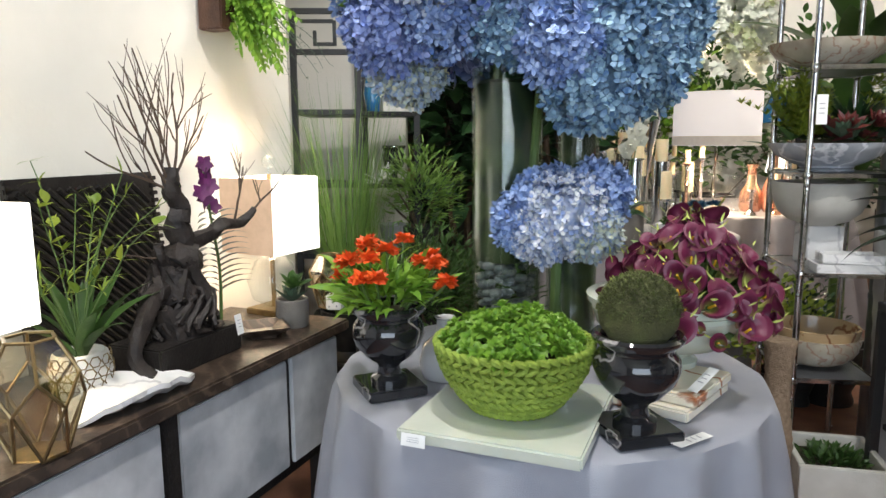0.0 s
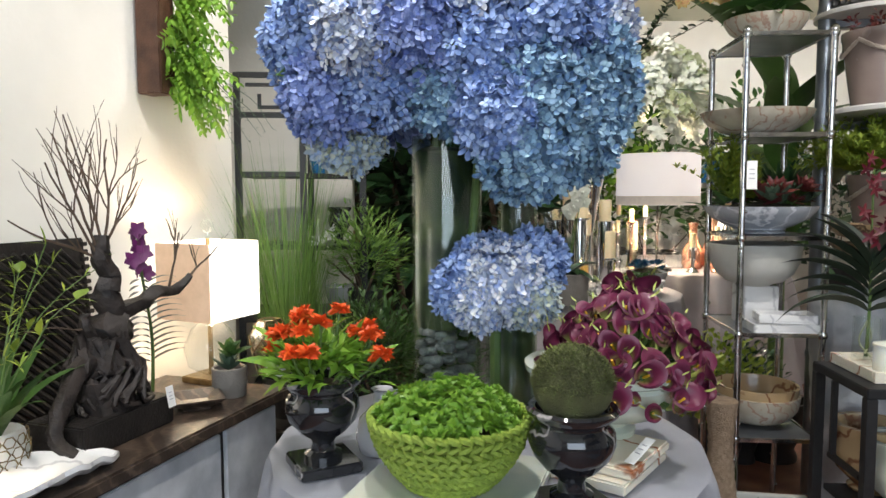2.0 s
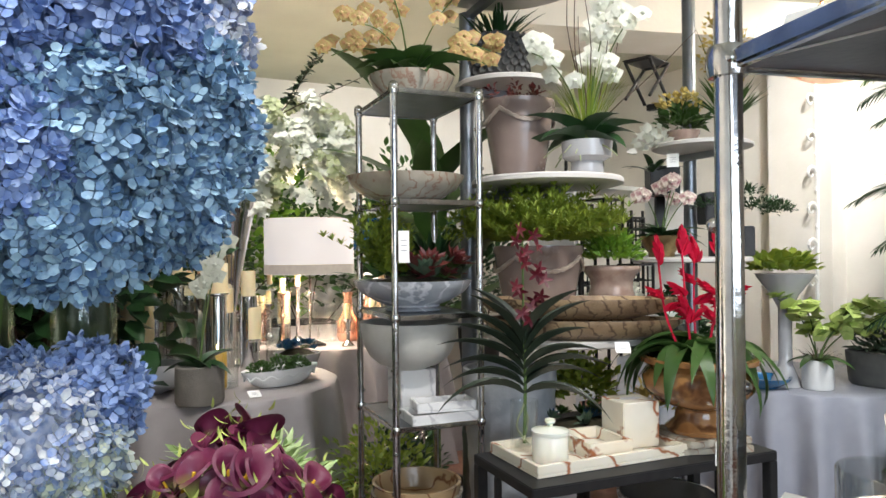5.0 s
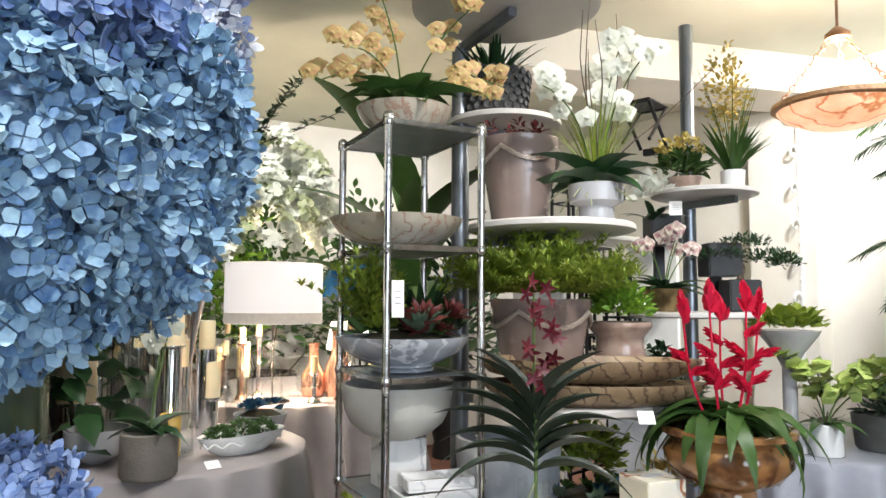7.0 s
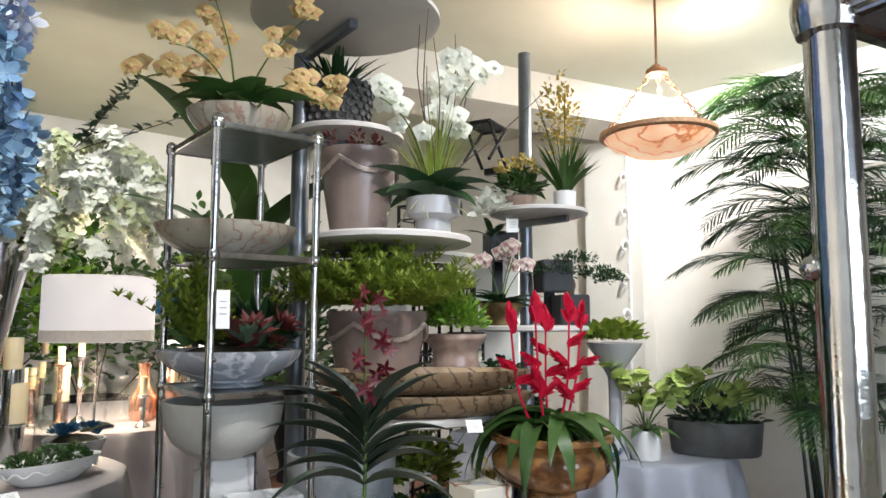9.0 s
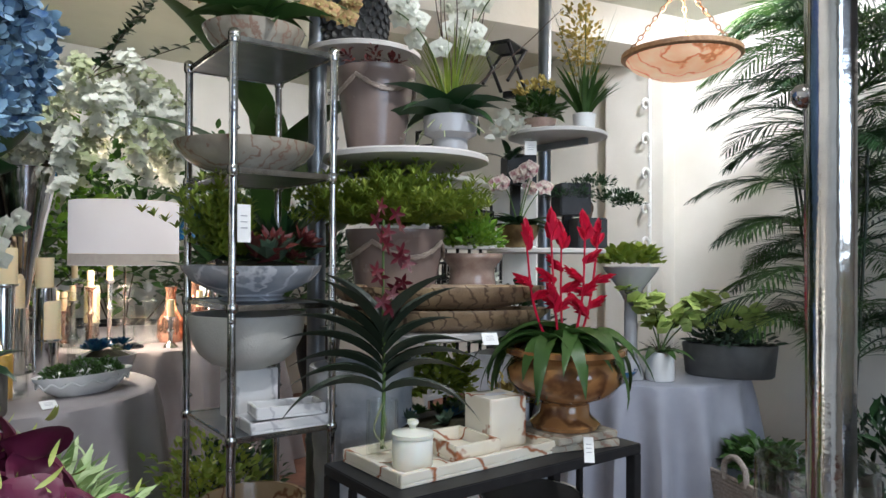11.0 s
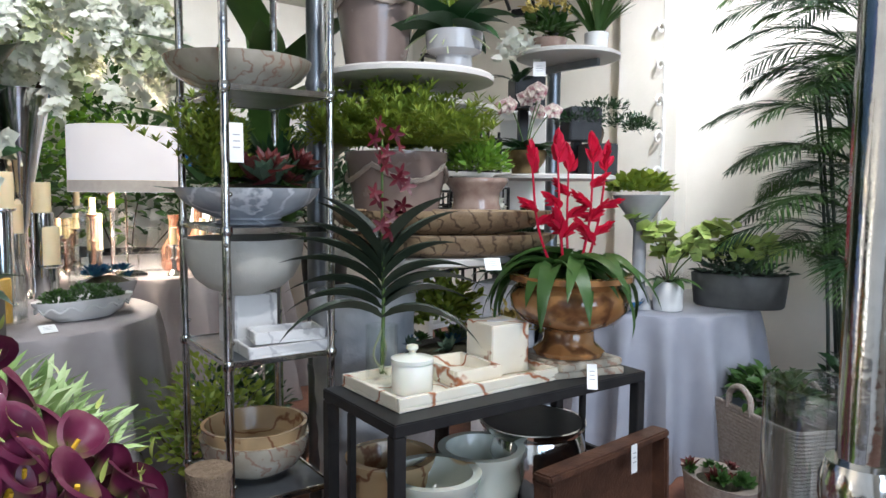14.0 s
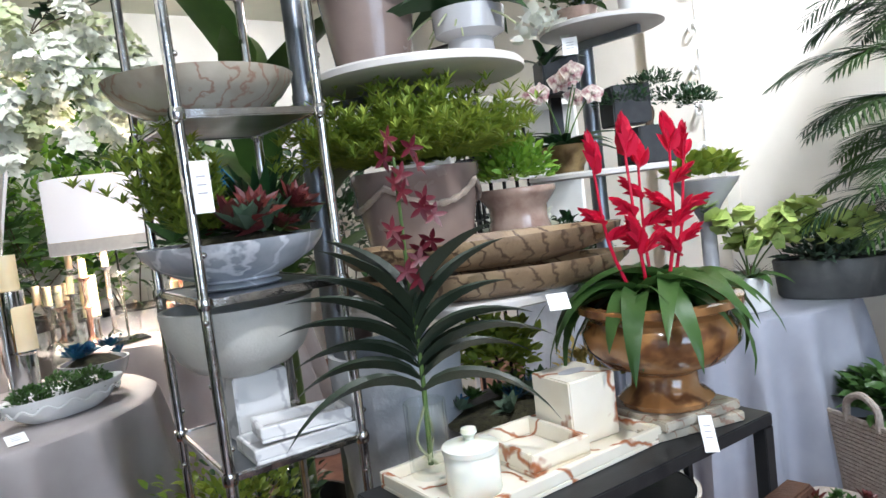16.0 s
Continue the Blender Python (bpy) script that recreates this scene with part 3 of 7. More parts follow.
def terrarium(x, y, s, rz):
    """A faceted glass vessel of hexagonal rings with brass edges."""
    t = thing("glass_terrarium", "faceted clear glass terrarium with aged brass edges", "terrarium", x, y, TOP, rz, "terrariums")
    rings = [(0.055, 0.0), (0.092, 0.085), (0.092, 0.10), (0.05, 0.185)]
    def pt(r, z, k, off):
        a = math.pi / 3 * (k + off)
        return (0.76 * r * s * math.cos(a), 0.76 * r * s * math.sin(a), z * s)
    A = [pt(*rings[0], k, 0) for k in range(6)]
    B = [pt(*rings[1], k, 0.5) for k in range(6)]
    C = [pt(rings[2][0], rings[2][1] + 0.03, k, 0) for k in range(6)]
    D = [pt(*rings[3], k, 0) for k in range(6)]
    edges, faces = [], []
    for k in range(6):
        j = (k + 1) % 6
        edges += [(A[k], A[j]), (A[k], B[k]), (A[j], B[k]), (B[k], C[k]), (B[k], C[j]), (C[k], D[k]), (D[k], D[j])]
        faces += [(A[k], A[j], B[k]), (B[k], C[j], C[k]), (C[k], C[j], D[j], D[k]), (A[k], B[k], C[k], B[k - 1])]
    for q in faces:
        part("pane", (list(q), [tuple(range(len(q)))]), SMOKE, t, smooth=False).visible_shadow = False
    sh = Shape()
    for a, b in edges:
        sh.add(tube([a, b], 0.0028 * s, n=5))
    part("edging", sh, BRASS, t, "aged brass edging")
    part("floor_pane", lathe([(0.041 * s, 0.0), (0.041 * s, 0.003)], 6), BRASS, t)
    return t


terrarium(-0.485, 1.255, 1.18, 10)
terrarium(-0.235, 2.425, 0.98, 25)

# carved panel leaning on the wall
x, y = on_wall(0.64, 0.045)
t = thing("carved_panel", "square dark wooden wall panel with carved diagonal ribs", "panel", x, y, TOP, CR)
tilt = pose(0, 0, 0, 0, -5, 0)
part("board", Shape().add(box(0.02, 0.46, 0.48, 0.004), tilt), BLACKWOOD, t)
rnd = random.Random(4)
for k in range(30):
    u = -0.42 + k * 0.029
    a0, a1 = max(-0.2, u - 0.22), min(0.2, u + 0.22)
    if a1 - a0 > 0.03:
        part("rib", Shape().add(tube([(0.014, a1, 0.24 - (a1 - u) * 0.95), (0.014, a0, 0.24 - (a0 - u) * 0.95)], 0.008, n=6, wob=0.3), tilt), BLACKWOOD, t)
for sy in (-0.222, 0.222):
    for k in range(22):
        part("notch", Shape().add(box(0.012, 0.022, 0.012, 0.002, 0.014, sy, 0.01 + k * 0.0212), tilt), BLACKWOOD, t)

# driftwood tree on its black plinth
x, y = on_wall(0.66, 0.27)
t = thing("driftwood_sculpture", "bare dark driftwood tree with gnarled roots on black plinth", "sculpture", x, y, TOP, CR)
part("plinth", box(0.17, 0.30, 0.075, 0.004), BLACKWOOD, t, "plain black wooden plinth")
rnd = random.Random(11)
s = Shape()
s.add(tube([(0, 0.0, 0.06), (0.0, -0.01, 0.13), (0.0, 0.0, 0.2), (0.0, 0.03, 0.26), (0.0, 0.06, 0.29)], 0.078, 0.042, 12, 0.5))
s.add(tube([(0.0, 0.05, 0.29), (0.0, 0.02, 0.35), (0, 0.035, 0.40), (0, 0.01, 0.44), (0, 0.015, 0.5)], 0.034, 0.018, 10, 0.5))
s.add(tube([(0.0, 0.06, 0.30), (0.01, 0.12, 0.315), (0.02, 0.18, 0.34), (0.02, 0.25, 0.335), (0.03, 0.3, 0.37)], 0.026, 0.009, 8, 0.4))
s.add(tube([(0.0, -0.01, 0.25), (0.0, -0.045, 0.28), (0.0, -0.045, 0.315)], 0.02, 0.012, 8, 0.3))
part("trunk", s, DRIFT, t)
s = Shape()
for k in range(64):
    a = rnd.uniform(0, 6.283)
    p0 = Vector((0.05 * math.cos(a), 0.055 * math.sin(a), rnd.uniform(0.13, 0.27)))
    r = rnd.uniform(0.06, 0.105)
    pts = [p0, Vector((r * 0.85 * math.cos(a + .5), r * math.sin(a + .5), rnd.uniform(0.12, 0.19))), Vector((r * 0.9 * math.cos(a - .2), r * 1.1 * math.sin(a - .2), rnd.uniform(0.09, 0.12))), Vector((r * 0.8 * math.cos(a + .3), r * 1.4 * math.sin(a + .3), 0.078))]
    s.add(tube(pts, rnd.uniform(0.007, 0.014), 0.006, 7, 0.3))
s.add(tube([(0, -0.02, 0.2), (0.02, -0.09, 0.19), (0.04, -0.16, 0.13), (0.05, -0.19, 0.06), (0.08, -0.17, 0.02)], 0.026, 0.014, 8, 0.4))
part("roots", s, DRIFT, t, "tangled dark roots")
s = Shape()


def twig(p, d, L, r, depth):
    pts = bend(p, d, L, 8, -0.1, 0.16, rnd)
    s.add(tube(pts, r, r * 0.45, 5))
    if depth:
        for k in range(3 if depth > 1 else 2):
            i = rnd.randint(2, 5)
            e = Vector(d) + unit(rnd) * 0.75
            e.x *= 0.6
            twig(pts[i], e + Vector((0, 0, 0.3)), L * rnd.uniform(0.5, 0.75), r * 0.55, depth - 1)


for dy, L in ((-0.85, 0.30), (-0.45, 0.34), (-0.08, 0.42), (0.2, 0.34), (0.6, 0.26), (-0.2, 0.40)):
    twig((0, 0.015, 0.46 + rnd.uniform(-0.05, 0.02)), (rnd.uniform(-.1, .1), dy * 1.45, 0.85), L * 0.84, 0.0042, 2)
twig((0.03, 0.3, 0.37), (0, 0.7, 0.5), 0.14, 0.004, 2)
twig((0.02, 0.22, 0.34), (0, 0.3, 0.9), 0.16, 0.004, 2)
twig((0, -0.045, 0.28), (0, -1, 0.12), 0.15, 0.003, 0)
part("twigs", s, TWIG, t, "fine bare twigs")
# purple orchid on a bark mount beside the tree
x, y = on_wall(0.86, 0.24)
t = thing("purple_orchid", "purple orchid spray with dark strap leaves hung on driftwood", "orchid", x, y, TOP, CR)
s = Shape()
for k in range(14):
    q = k / 13
    for sd in (-1, 1):
        s.add(blade(0.15 - 0.05 * q, 0.018, 0.9, 0.1, 5), aim((0, 0, 0.14 + 0.22 * q), (0.2, sd * 0.8, 0.55)))
part("leaves", s, BLACKLEAF, t, "dark strap leaves")
part("stem", tube([(0, 0, 0), (0, 0.01, 0.2), (0, -0.02, 0.38), (0, -0.035, 0.5)], 0.005, 0.003, 6), GREENSTEM, t)
for k in range(9):
    part("flower", star(0.027, 5, 0.40, 0.2), PURPLE, t, m=aim((rnd.uniform(-.01, .04), -0.03 + rnd.uniform(-.06, .05), 0.385 + k * 0.015), (0.8, rnd.uniform(-.7, .5), rnd.uniform(-.2, .4))) @ pose(0, 0, 0, 0, 90, 0))
price_tag(*on_wall(0.78, 0.37), 0.785, 80, 75, 0.028, 0.055)

# white orchid in a honeycomb pot
x, y = on_wall(0.38, 0.25)
t = thing("potted_orchid", "slim yellow-green orchid in white honeycomb patterned pot", "plant", x, y, TOP, CR)
part("pot", lathe([(0.045, 0), (0.062, 0.03), (0.068, 0.06), (0.058, 0.1), (0.052, 0.105), (0.05, 0.09), (0.02, 0.085)], 30), WHITEPOT, t)
s = Shape()
for j in range(4):
    for k in range(14):
        a = 2 * math.pi * (k + 0.5 * (j % 2)) / 14
        z = 0.018 + j * 0.0235
        r = 0.058 + 0.010 * math.sin(math.pi * z / 0.11)
        ring = [(r * math.cos(a + 0.2 * math.cos(q)), r * math.sin(a + 0.2 * math.cos(q)), z + 0.0125 * math.sin(q)) for q in [i * math.pi / 3 for i in range(7)]]
        s.add(tube(ring, 0.0016, n=4))
part("honeycomb", s, BRASS, t, "fine taupe honeycomb lines")
rnd = random.Random(5)
part("leaves", tuft(rnd, 13, 0.27, 0.036, 0.55, 0.8, 0.02, 6), LEAF, t, m=pose(0, 0, 0.09))
s, f = Shape(), Shape()
for k in range(14):
    pts = bend((0, 0, 0.1), (rnd.uniform(-.35, .35), rnd.uniform(-.5, .5), 1), rnd.uniform(0.32, 0.5), 8, 0.9, 0.1, rnd)
    s.add(tube(pts, 0.0025, 0.0012, 5))
    for q in range(3, 9):
        for _ in range(3):
            f.add(blade(0.045, 0.005, 0.5, 0.1, 3), aim(pts[q], unit(rnd)))
        if rnd.random() < 0.35:
            f.add(blade(0.036, 0.03, -0.3, 0.2, 3), aim(pts[q], unit(rnd)))
part("stems", s, GREENSTEM, t)
part("bloom_mass", f, YELLEAF, t, "wispy yellow-green orchid flowers")

# carved leaf dish, wooden tray, succulent, cube
x, y = on_wall(0.385, 0.38)
t = thing("leaf_dish", "white carved stone leaf-shaped dish", "dish", x, y, TOP, CR + 82)
s = Shape()
rows, cols = 15, 11
v, f = [], []
for i in range(rows):
    u = i / (rows - 1)
    w = 0.078 * math.sin(math.pi * min(1, u * 0.9 + 0.1)) ** 0.6
    for j in range(cols):
        q = 2 * j / (cols - 1) - 1
        lob = 1 + 0.12 * math.sin(u * 26) * abs(q) ** 3
        v.append((-0.16 + 0.32 * u + 0.02 * abs(q), q * w * lob, 0.012 + 0.035 * q * q * math.sin(math.pi * u) + 0.004 * math.sin(u * 30 + abs(q) * 5)))
n = len(v)
v += [(a, b, max(0.0, h - 0.012)) for a, b, h in v]
for i in range(rows - 1):
    for j in range(cols - 1):
        a = i * cols + j
        f += [(a, a + 1, a + cols + 1, a + cols), (n + a, n + a + cols, n + a + cols + 1, n + a + 1)]
for i in range(rows - 1):
    for j in (0, cols - 1):
        a = i * cols + j
        f.append((a, a + cols, n + a + cols, n + a))
for i in (0, rows - 1):
    for j in range(cols - 1):
        a = i * cols + j
        f.append((a, a + 1, n + a + 1, n + a))
part("dish", (v, f), WHITEMARBLE, t)
x, y = on_wall(0.93, 0.33)
t = thing("wooden_tray", "small dark wooden tray with flared rim", "tray", x, y, TOP, CR)
part("tray_body", lathe([(0.05, 0), (0.055, 0.008), (0.10, 0.03), (0.102, 0.034), (0.095, 0.034), (0.05, 0.014), (0.01, 0.012)], 4), WALNUT, t, smooth=False)
x, y = on_wall(1.06, 0.35)
t = thing("potted_succulent", "green succulent in round grey concrete pot", "plant", x, y, TOP, 0)
part("pot", lathe([(0.046, 0), (0.05, 0.006), (0.05, 0.085), (0.047, 0.088), (0.043, 0.085), (0.042, 0.07), (0.01, 0.068)], 30), CONCRETE, t)
rnd = random.Random(6)
s = rosette(rnd, 0.085, 16, 0.4)
part("lower_leaves", s, GREYSUCC, t, m=pose(0, 0, 0.075))
part("upper_leaves", rosette(rnd, 0.08, 14, 0.45), LEAF, t, m=pose(0, 0.005, 0.115, 12, 5, 40))
t = thing("dice_cube", "white cube ornament with black dots", "ornament", *on_wall(1.30, 0.36), TOP, CR + 12)
part("cube", box(0.052, 0.052, 0.052, 0.004), WHITEPOT, t)
for a, b in ((-.014, .012), (.013, .014), (0, .026), (-.013, .04), (.014, .04)):
    part("dot", Shape().add(lathe([(0.0035, 0), (0.0035, 0.001)], 10), pose(0.0262, a, b, 0, 90, 0)), INK, t)
    part("dot", Shape().add(lathe([(0.0035, 0), (0.0035, 0.001)], 10), pose(a, -0.0262, b, 90, 0, 0)), INK, t)

# planter box with fern on the wall
x, y = on_wall(1.17, 0.06)
t = thing("wall_planter", "rusty brown wall planter box with hanging fern", "planter", x, y, 1.62, CR)
part("planter_box", box(0.09, 0.07, 0.42, 0.004, 0, -0.035, 0.0), TRUNKWOOD, t, "rusted brown planter box")
rnd = random.Random(8)
s = Shape()
for k in range(96):
    pts = bend((0.04, rnd.uniform(-0.03, 0.05), rnd.uniform(0.0, 0.40)), (rnd.uniform(.1, .7), rnd.uniform(-.3, .9), rnd.uniform(-.4, .5)), rnd.uniform(0.10, 0.22), 9, 1.6, 0.08, rnd)
    for p, q in zip(pts, pts[1:]):
        for sd in (-1, 1):
            d = Vector(q) - Vector(p)
            e = d.cross(Vector((1, 0.2, 0.1))).normalized() * sd + d.normalized() * 0.6
            s.add(blade(0.034, 0.013, 0.4, 0.1, 3), aim(p, e))
part("fern", s, LIMELEAF, t, "bright green drooping fern fronds")
s = Shape()
for k in range(9):
    pts = bend((0.05, 0.09, 0.1), (0.3, rnd.uniform(.2, 1.0), -0.2), rnd.uniform(0.2, 0.34), 10, 1.3, 0.2, rnd)
    s.add(tube(pts, 0.0015, 0.0008, 4))
    for p in pts[2:]:
        s.add(blade(0.02, 0.006, 0.3, 0.1, 2), aim(p, unit(rnd)))
part("wispy_stems", s, GREYSUCC, t, "wispy grey-green trailing stems")

# ---- black bookcase and plants in the alcove ----
t = thing("black_bookcase", "black metal etagere bookcase with fretwork sides and glass shelves", "bookcase", -0.50, 2.97, 0.0, 7)
BW, BD, BH = 0.50, 0.32, 1.80
for px, py in ((0.0, 0.0), (0.26, 0.0), (BW, 0.1), (0.26, 0.34), (BW, 0.42)):
    part("post", box(0.025, 0.025, BH if px < BW else 1.55, 0.002, px, py, 0), BLACKMETAL, t)
for z in (0.45, 0.78, 1.08, 1.38, 1.62, 1.78):
    part("rail", box(0.26, 0.02, 0.022, 0.002, 0.13, 0, z), BLACKMETAL, t)
    if z < 1.6:
        part("shelf", (lambda z: ([(0.0, 0.02, z), (0.26, 0.02, z), (BW, 0.1, z), (BW, 0.42, z), (0.26, 0.4, z), (0.0, 0.4, z), (0.0, 0.02, z + .012), (0.26, 0.02, z + .012), (BW, 0.1, z + .012), (BW, 0.42, z + .012), (0.26, 0.4, z + .012), (0.0, 0.4, z + .012)],
             [(5, 4, 3, 2, 1, 0), (6, 7, 8, 9, 10, 11)] + [(i, (i + 1) % 6, 6 + (i + 1) % 6, 6 + i) for i in range(6)]))(z), BLACKMETAL, t, smooth=False)
        part("rail", Shape().add(box(0.26, 0.018, 0.02, 0.002, 0.13, 0, 0), pose(0.26, 0, z - 0.005, 0, 0, 22)), BLACKMETAL, t)
for z in (1.655, 0.62):
    part("fret", box(0.13, 0.014, 0.014, 0.001, 0.10, 0, z + 0.09), BLACKMETAL, t)
    part("fret", box(0.014, 0.014, 0.10, 0.001, 0.17, 0, z), BLACKMETAL, t)
    part("fret", box(0.08, 0.014, 0.014, 0.001, 0.13, 0, z), BLACKMETAL, t)
    part("fret", box(0.014, 0.014, 0.06, 0.001, 0.09, 0, z), BLACKMETAL, t)
rnd = random.Random(9)
b = thing("blue_vase", "tall textured blue ceramic vase", "vase", -0.21, 3.17, 1.393, 0)
part("vase_body", lathe([(0.03, 0), (0.045, 0.08), (0.035, 0.15), (0.02, 0.19), (0.028, 0.21), (0.02, 0.2)], 20, wob=0.03), BLUEGLASS, b)
b = thing("white_box", "small white stone box on bookcase shelf", "box", -0.09, 3.15, 1.393, 20)
part("box_body", box(0.17, 0.11, 0.06, 0.003), BONE, b)
b = thing("black_urn", "small glossy black urn with silver trim", "urn", -0.13, 3.2, 1.093, 0)
part("urn_body", lathe(urn_profile(0.05, 0.16), 24), BLACKMARBLE, b)
b = thing("gold_ornament", "small round bronze ornament", "ornament", -0.03, 3.17, 1.093, 0)
part("ornament_body", ball(0.04, 2, 0.1), BRASS, b, m=pose(0, 0, 0.038))
b = thing("white_coral", "white coral branch ornament", "ornament", -0.2, 3.12, 1.093, 0)
s = Shape()
for k in range(14):
    s.add(tube(bend((0, 0, 0), unit(rnd, 0.1), 0.11, 5, 0.3, 0.3, rnd), 0.004, 0.003, 5))
part("coral", s, WHITEPOT, b)
for k, (xx, zz) in enumerate(((-0.13, 0.793), (-0.06, 0.463))):
    b = thing("grey_pot", "plain grey stoneware pot on bookcase shelf", "pot", xx, 3.2, zz, 0)
    part("pot_body", lathe(bowl_profile(0.07, 0.11, 0.6), 24), GREYGLAZE, b)


def papyrus(x, y, z, h, n, seed, spread=0.25):
    rnd = random.Random(seed)
    t = thing("papyrus_grass", "tall feathery bright green papyrus grass in dark pot", "plant", x, y, z, 0)
    part("pot", lathe(bowl_profile(0.11, 0.2, 0.7), 24), BLACKMETAL, t)
    s = Shape()
    for _ in range(n):
        a = rnd.uniform(0, 6.283)
        k = rnd.random() ** 0.7 * spread
        s.add(blade(h * rnd.uniform(0.35, 1), 0.003, rnd.uniform(0, 0.5), 0.1, 5), aim((0.05 * math.cos(a), 0.05 * math.sin(a), 0.17), (math.cos(a) * k, math.sin(a) * k, 1)))
    part("blades", s, GRASS, t)
    return t


papyrus(-0.25, 2.76, 0.42, 0.98, 420, 21, 0.17)
papyrus(-0.09, 2.66, 0.30, 0.66, 260, 22, 0.22)
for xx, yy in ((-0.25, 2.76), (-0.09, 2.66)):
    b = thing("plant_stand", "dark wooden plant stand", "stand", xx, yy, 0, 0)
    part("stand_body", box(0.22, 0.22, 0.42 if xx < -0.1 else 0.30, 0.004), BLACKWOOD, b)


def shrub(name, label, x, y, z, r, h, n, mat, seed, length=0.05, width=0.022, zc=None):
    rnd = random.Random(seed)
    t = thing(name, label, "plant", x, y, z, 0)
    part("pot", lathe(bowl_profile(r * 0.45, h * 0.35, 0.7), 20), BLACKMETAL, t)
    for k in range(4):
        part("stem", tube(bend((0, 0, h * 0.25), (rnd.uniform(-.6, .6), rnd.uniform(-.6, .6), 1), h * 0.5, 5, 0, 0.15, rnd), 0.006, 0.003, 6), BARK, t)
    part("foliage", bush(rnd, n, r, r, h * 0.42, length, width, 0.5, -0.7, 0.35), mat, t, m=pose(0, 0, h * 0.62))
    return t


shrub("bushy_plant", "fine-leaved green bushy plant in dark pot", 0.13, 2.42, 0.42, 0.2, 0.55, 1500, LEAF, 31, 0.035, 0.009)
shrub("bushy_plant", "fine-leaved dark green bushy plant in dark pot", 0.30, 2.62, 0.40, 0.2, 0.5, 1200, LEAF, 32, 0.035, 0.009)
shrub("bushy_plant", "feathery pale green bushy plant in dark pot", 0.02, 2.95, 0.75, 0.17, 0.5, 900, GRASS, 33, 0.04, 0.008)
for xx, yy, hh in ((0.13, 2.42, 0.42), (0.30, 2.62, 0.40), (0.02, 2.95, 0.75)):
    b = thing("plant_stand", "dark wooden plant stand", "stand", xx, yy, 0, 0)
    part("stand_body", box(0.2, 0.2, hh, 0.004), BLACKWOOD, b)
for k, (xx, yy) in enumerate(((0.12, 3.75), (0.40, 3.9), (0.62, 3.7))):
    rnd = random.Random(40 + k)
    b = thing("fig_tree", "dark tall fig tree with twisting trunks", "tree", xx, yy, 0, 0, "alcove trees")
    part("pot", lathe(bowl_profile(0.17, 0.3, 0.7), 24), BLACKMETAL, b)
    for j in range(4):
        part("trunk", tube(bend((rnd.uniform(-.05, .05), rnd.uniform(-.05, .05), 0.25), (rnd.uniform(-.12, .12), rnd.uniform(-.12, .12), 1), 1.9, 10, 0, 0.14, rnd), 0.022, 0.01, 8, 0.3), BARK, b)
    part("foliage", bush(rnd, 420, 0.4, 0.36, 0.85, 0.13, 0.07, 0.5, -1, 0.3), DARKLEAF, b, m=pose(0, 0, 1.55))

# ---- round table with grey cloth ----
def draped_table(x, y, r, h, mat, label, seed, folds=15, rz=0):
    """A round table whose cloth falls to the floor in folds."""
    t = thing("draped_table", label, "table", x, y, 0, rz)
    rnd = random.Random(seed)
    ph = [rnd.uniform(0, 6.28) for _ in range(5)]
    n, v, f = 160, [], []
    rings = [(0.0, h), (0.5, h), (0.9, h), (0.975, h - 0.001), (1.0, h - 0.008), (1.012, h - 0.03)] + [(1.02 + 0.11 * q, h - 0.03 - (h - 0.03) * q) for q in (0.12, 0.28, 0.46, 0.64, 0.82, 0.995)]
    for k, z in rings:
        q = max(0, (h - z) / h)
        for i in range(n):
            a = 2 * math.pi * i / n
            w = (0.5 + 0.5 * math.sin(folds * a + ph[0] + 0.7 * math.sin(3 * a + ph[1]))) ** 1.4
            rr = r * k * (1 + (0.20 * q ** 0.6) * (w - 0.45) + 0.03 * q * math.sin(2 * a + ph[2]))
            v.append((rr * math.cos(a), rr * math.sin(a), z))
    for j in range(len(rings) - 1):
        for i in range(n):
            f.append((j * n + i, j * n + (i + 1) % n, (j + 1) * n + (i + 1) % n, (j + 1) * n + i))
    part("tablecloth", (v, f), mat, t)
    part("tabletop", lathe([(r * 0.97, h - 0.03), (r * 0.97, h - 0.004)], 48), BLACKWOOD, t)
    part("pedestal", tube([(0, 0, 0), (0, 0, h - 0.03)], 0.05), BLACKWOOD, t)
    return t


TT = 0.757
draped_table(0.462, 1.68, 0.478, 0.755, LINEN, "round table covered with a grey satin cloth", 3, 17)

b = thing("onyx_tray", "square pale green onyx tray slab with amber veins", "tray", 0.385, 1.372, TT, -17)
part("slab", box(0.325, 0.35, 0.024, 0.004), ONYX, b)
price_tag(0.212, 1.228, TT + 0.012, 78, -17, 0.045, 0.022)

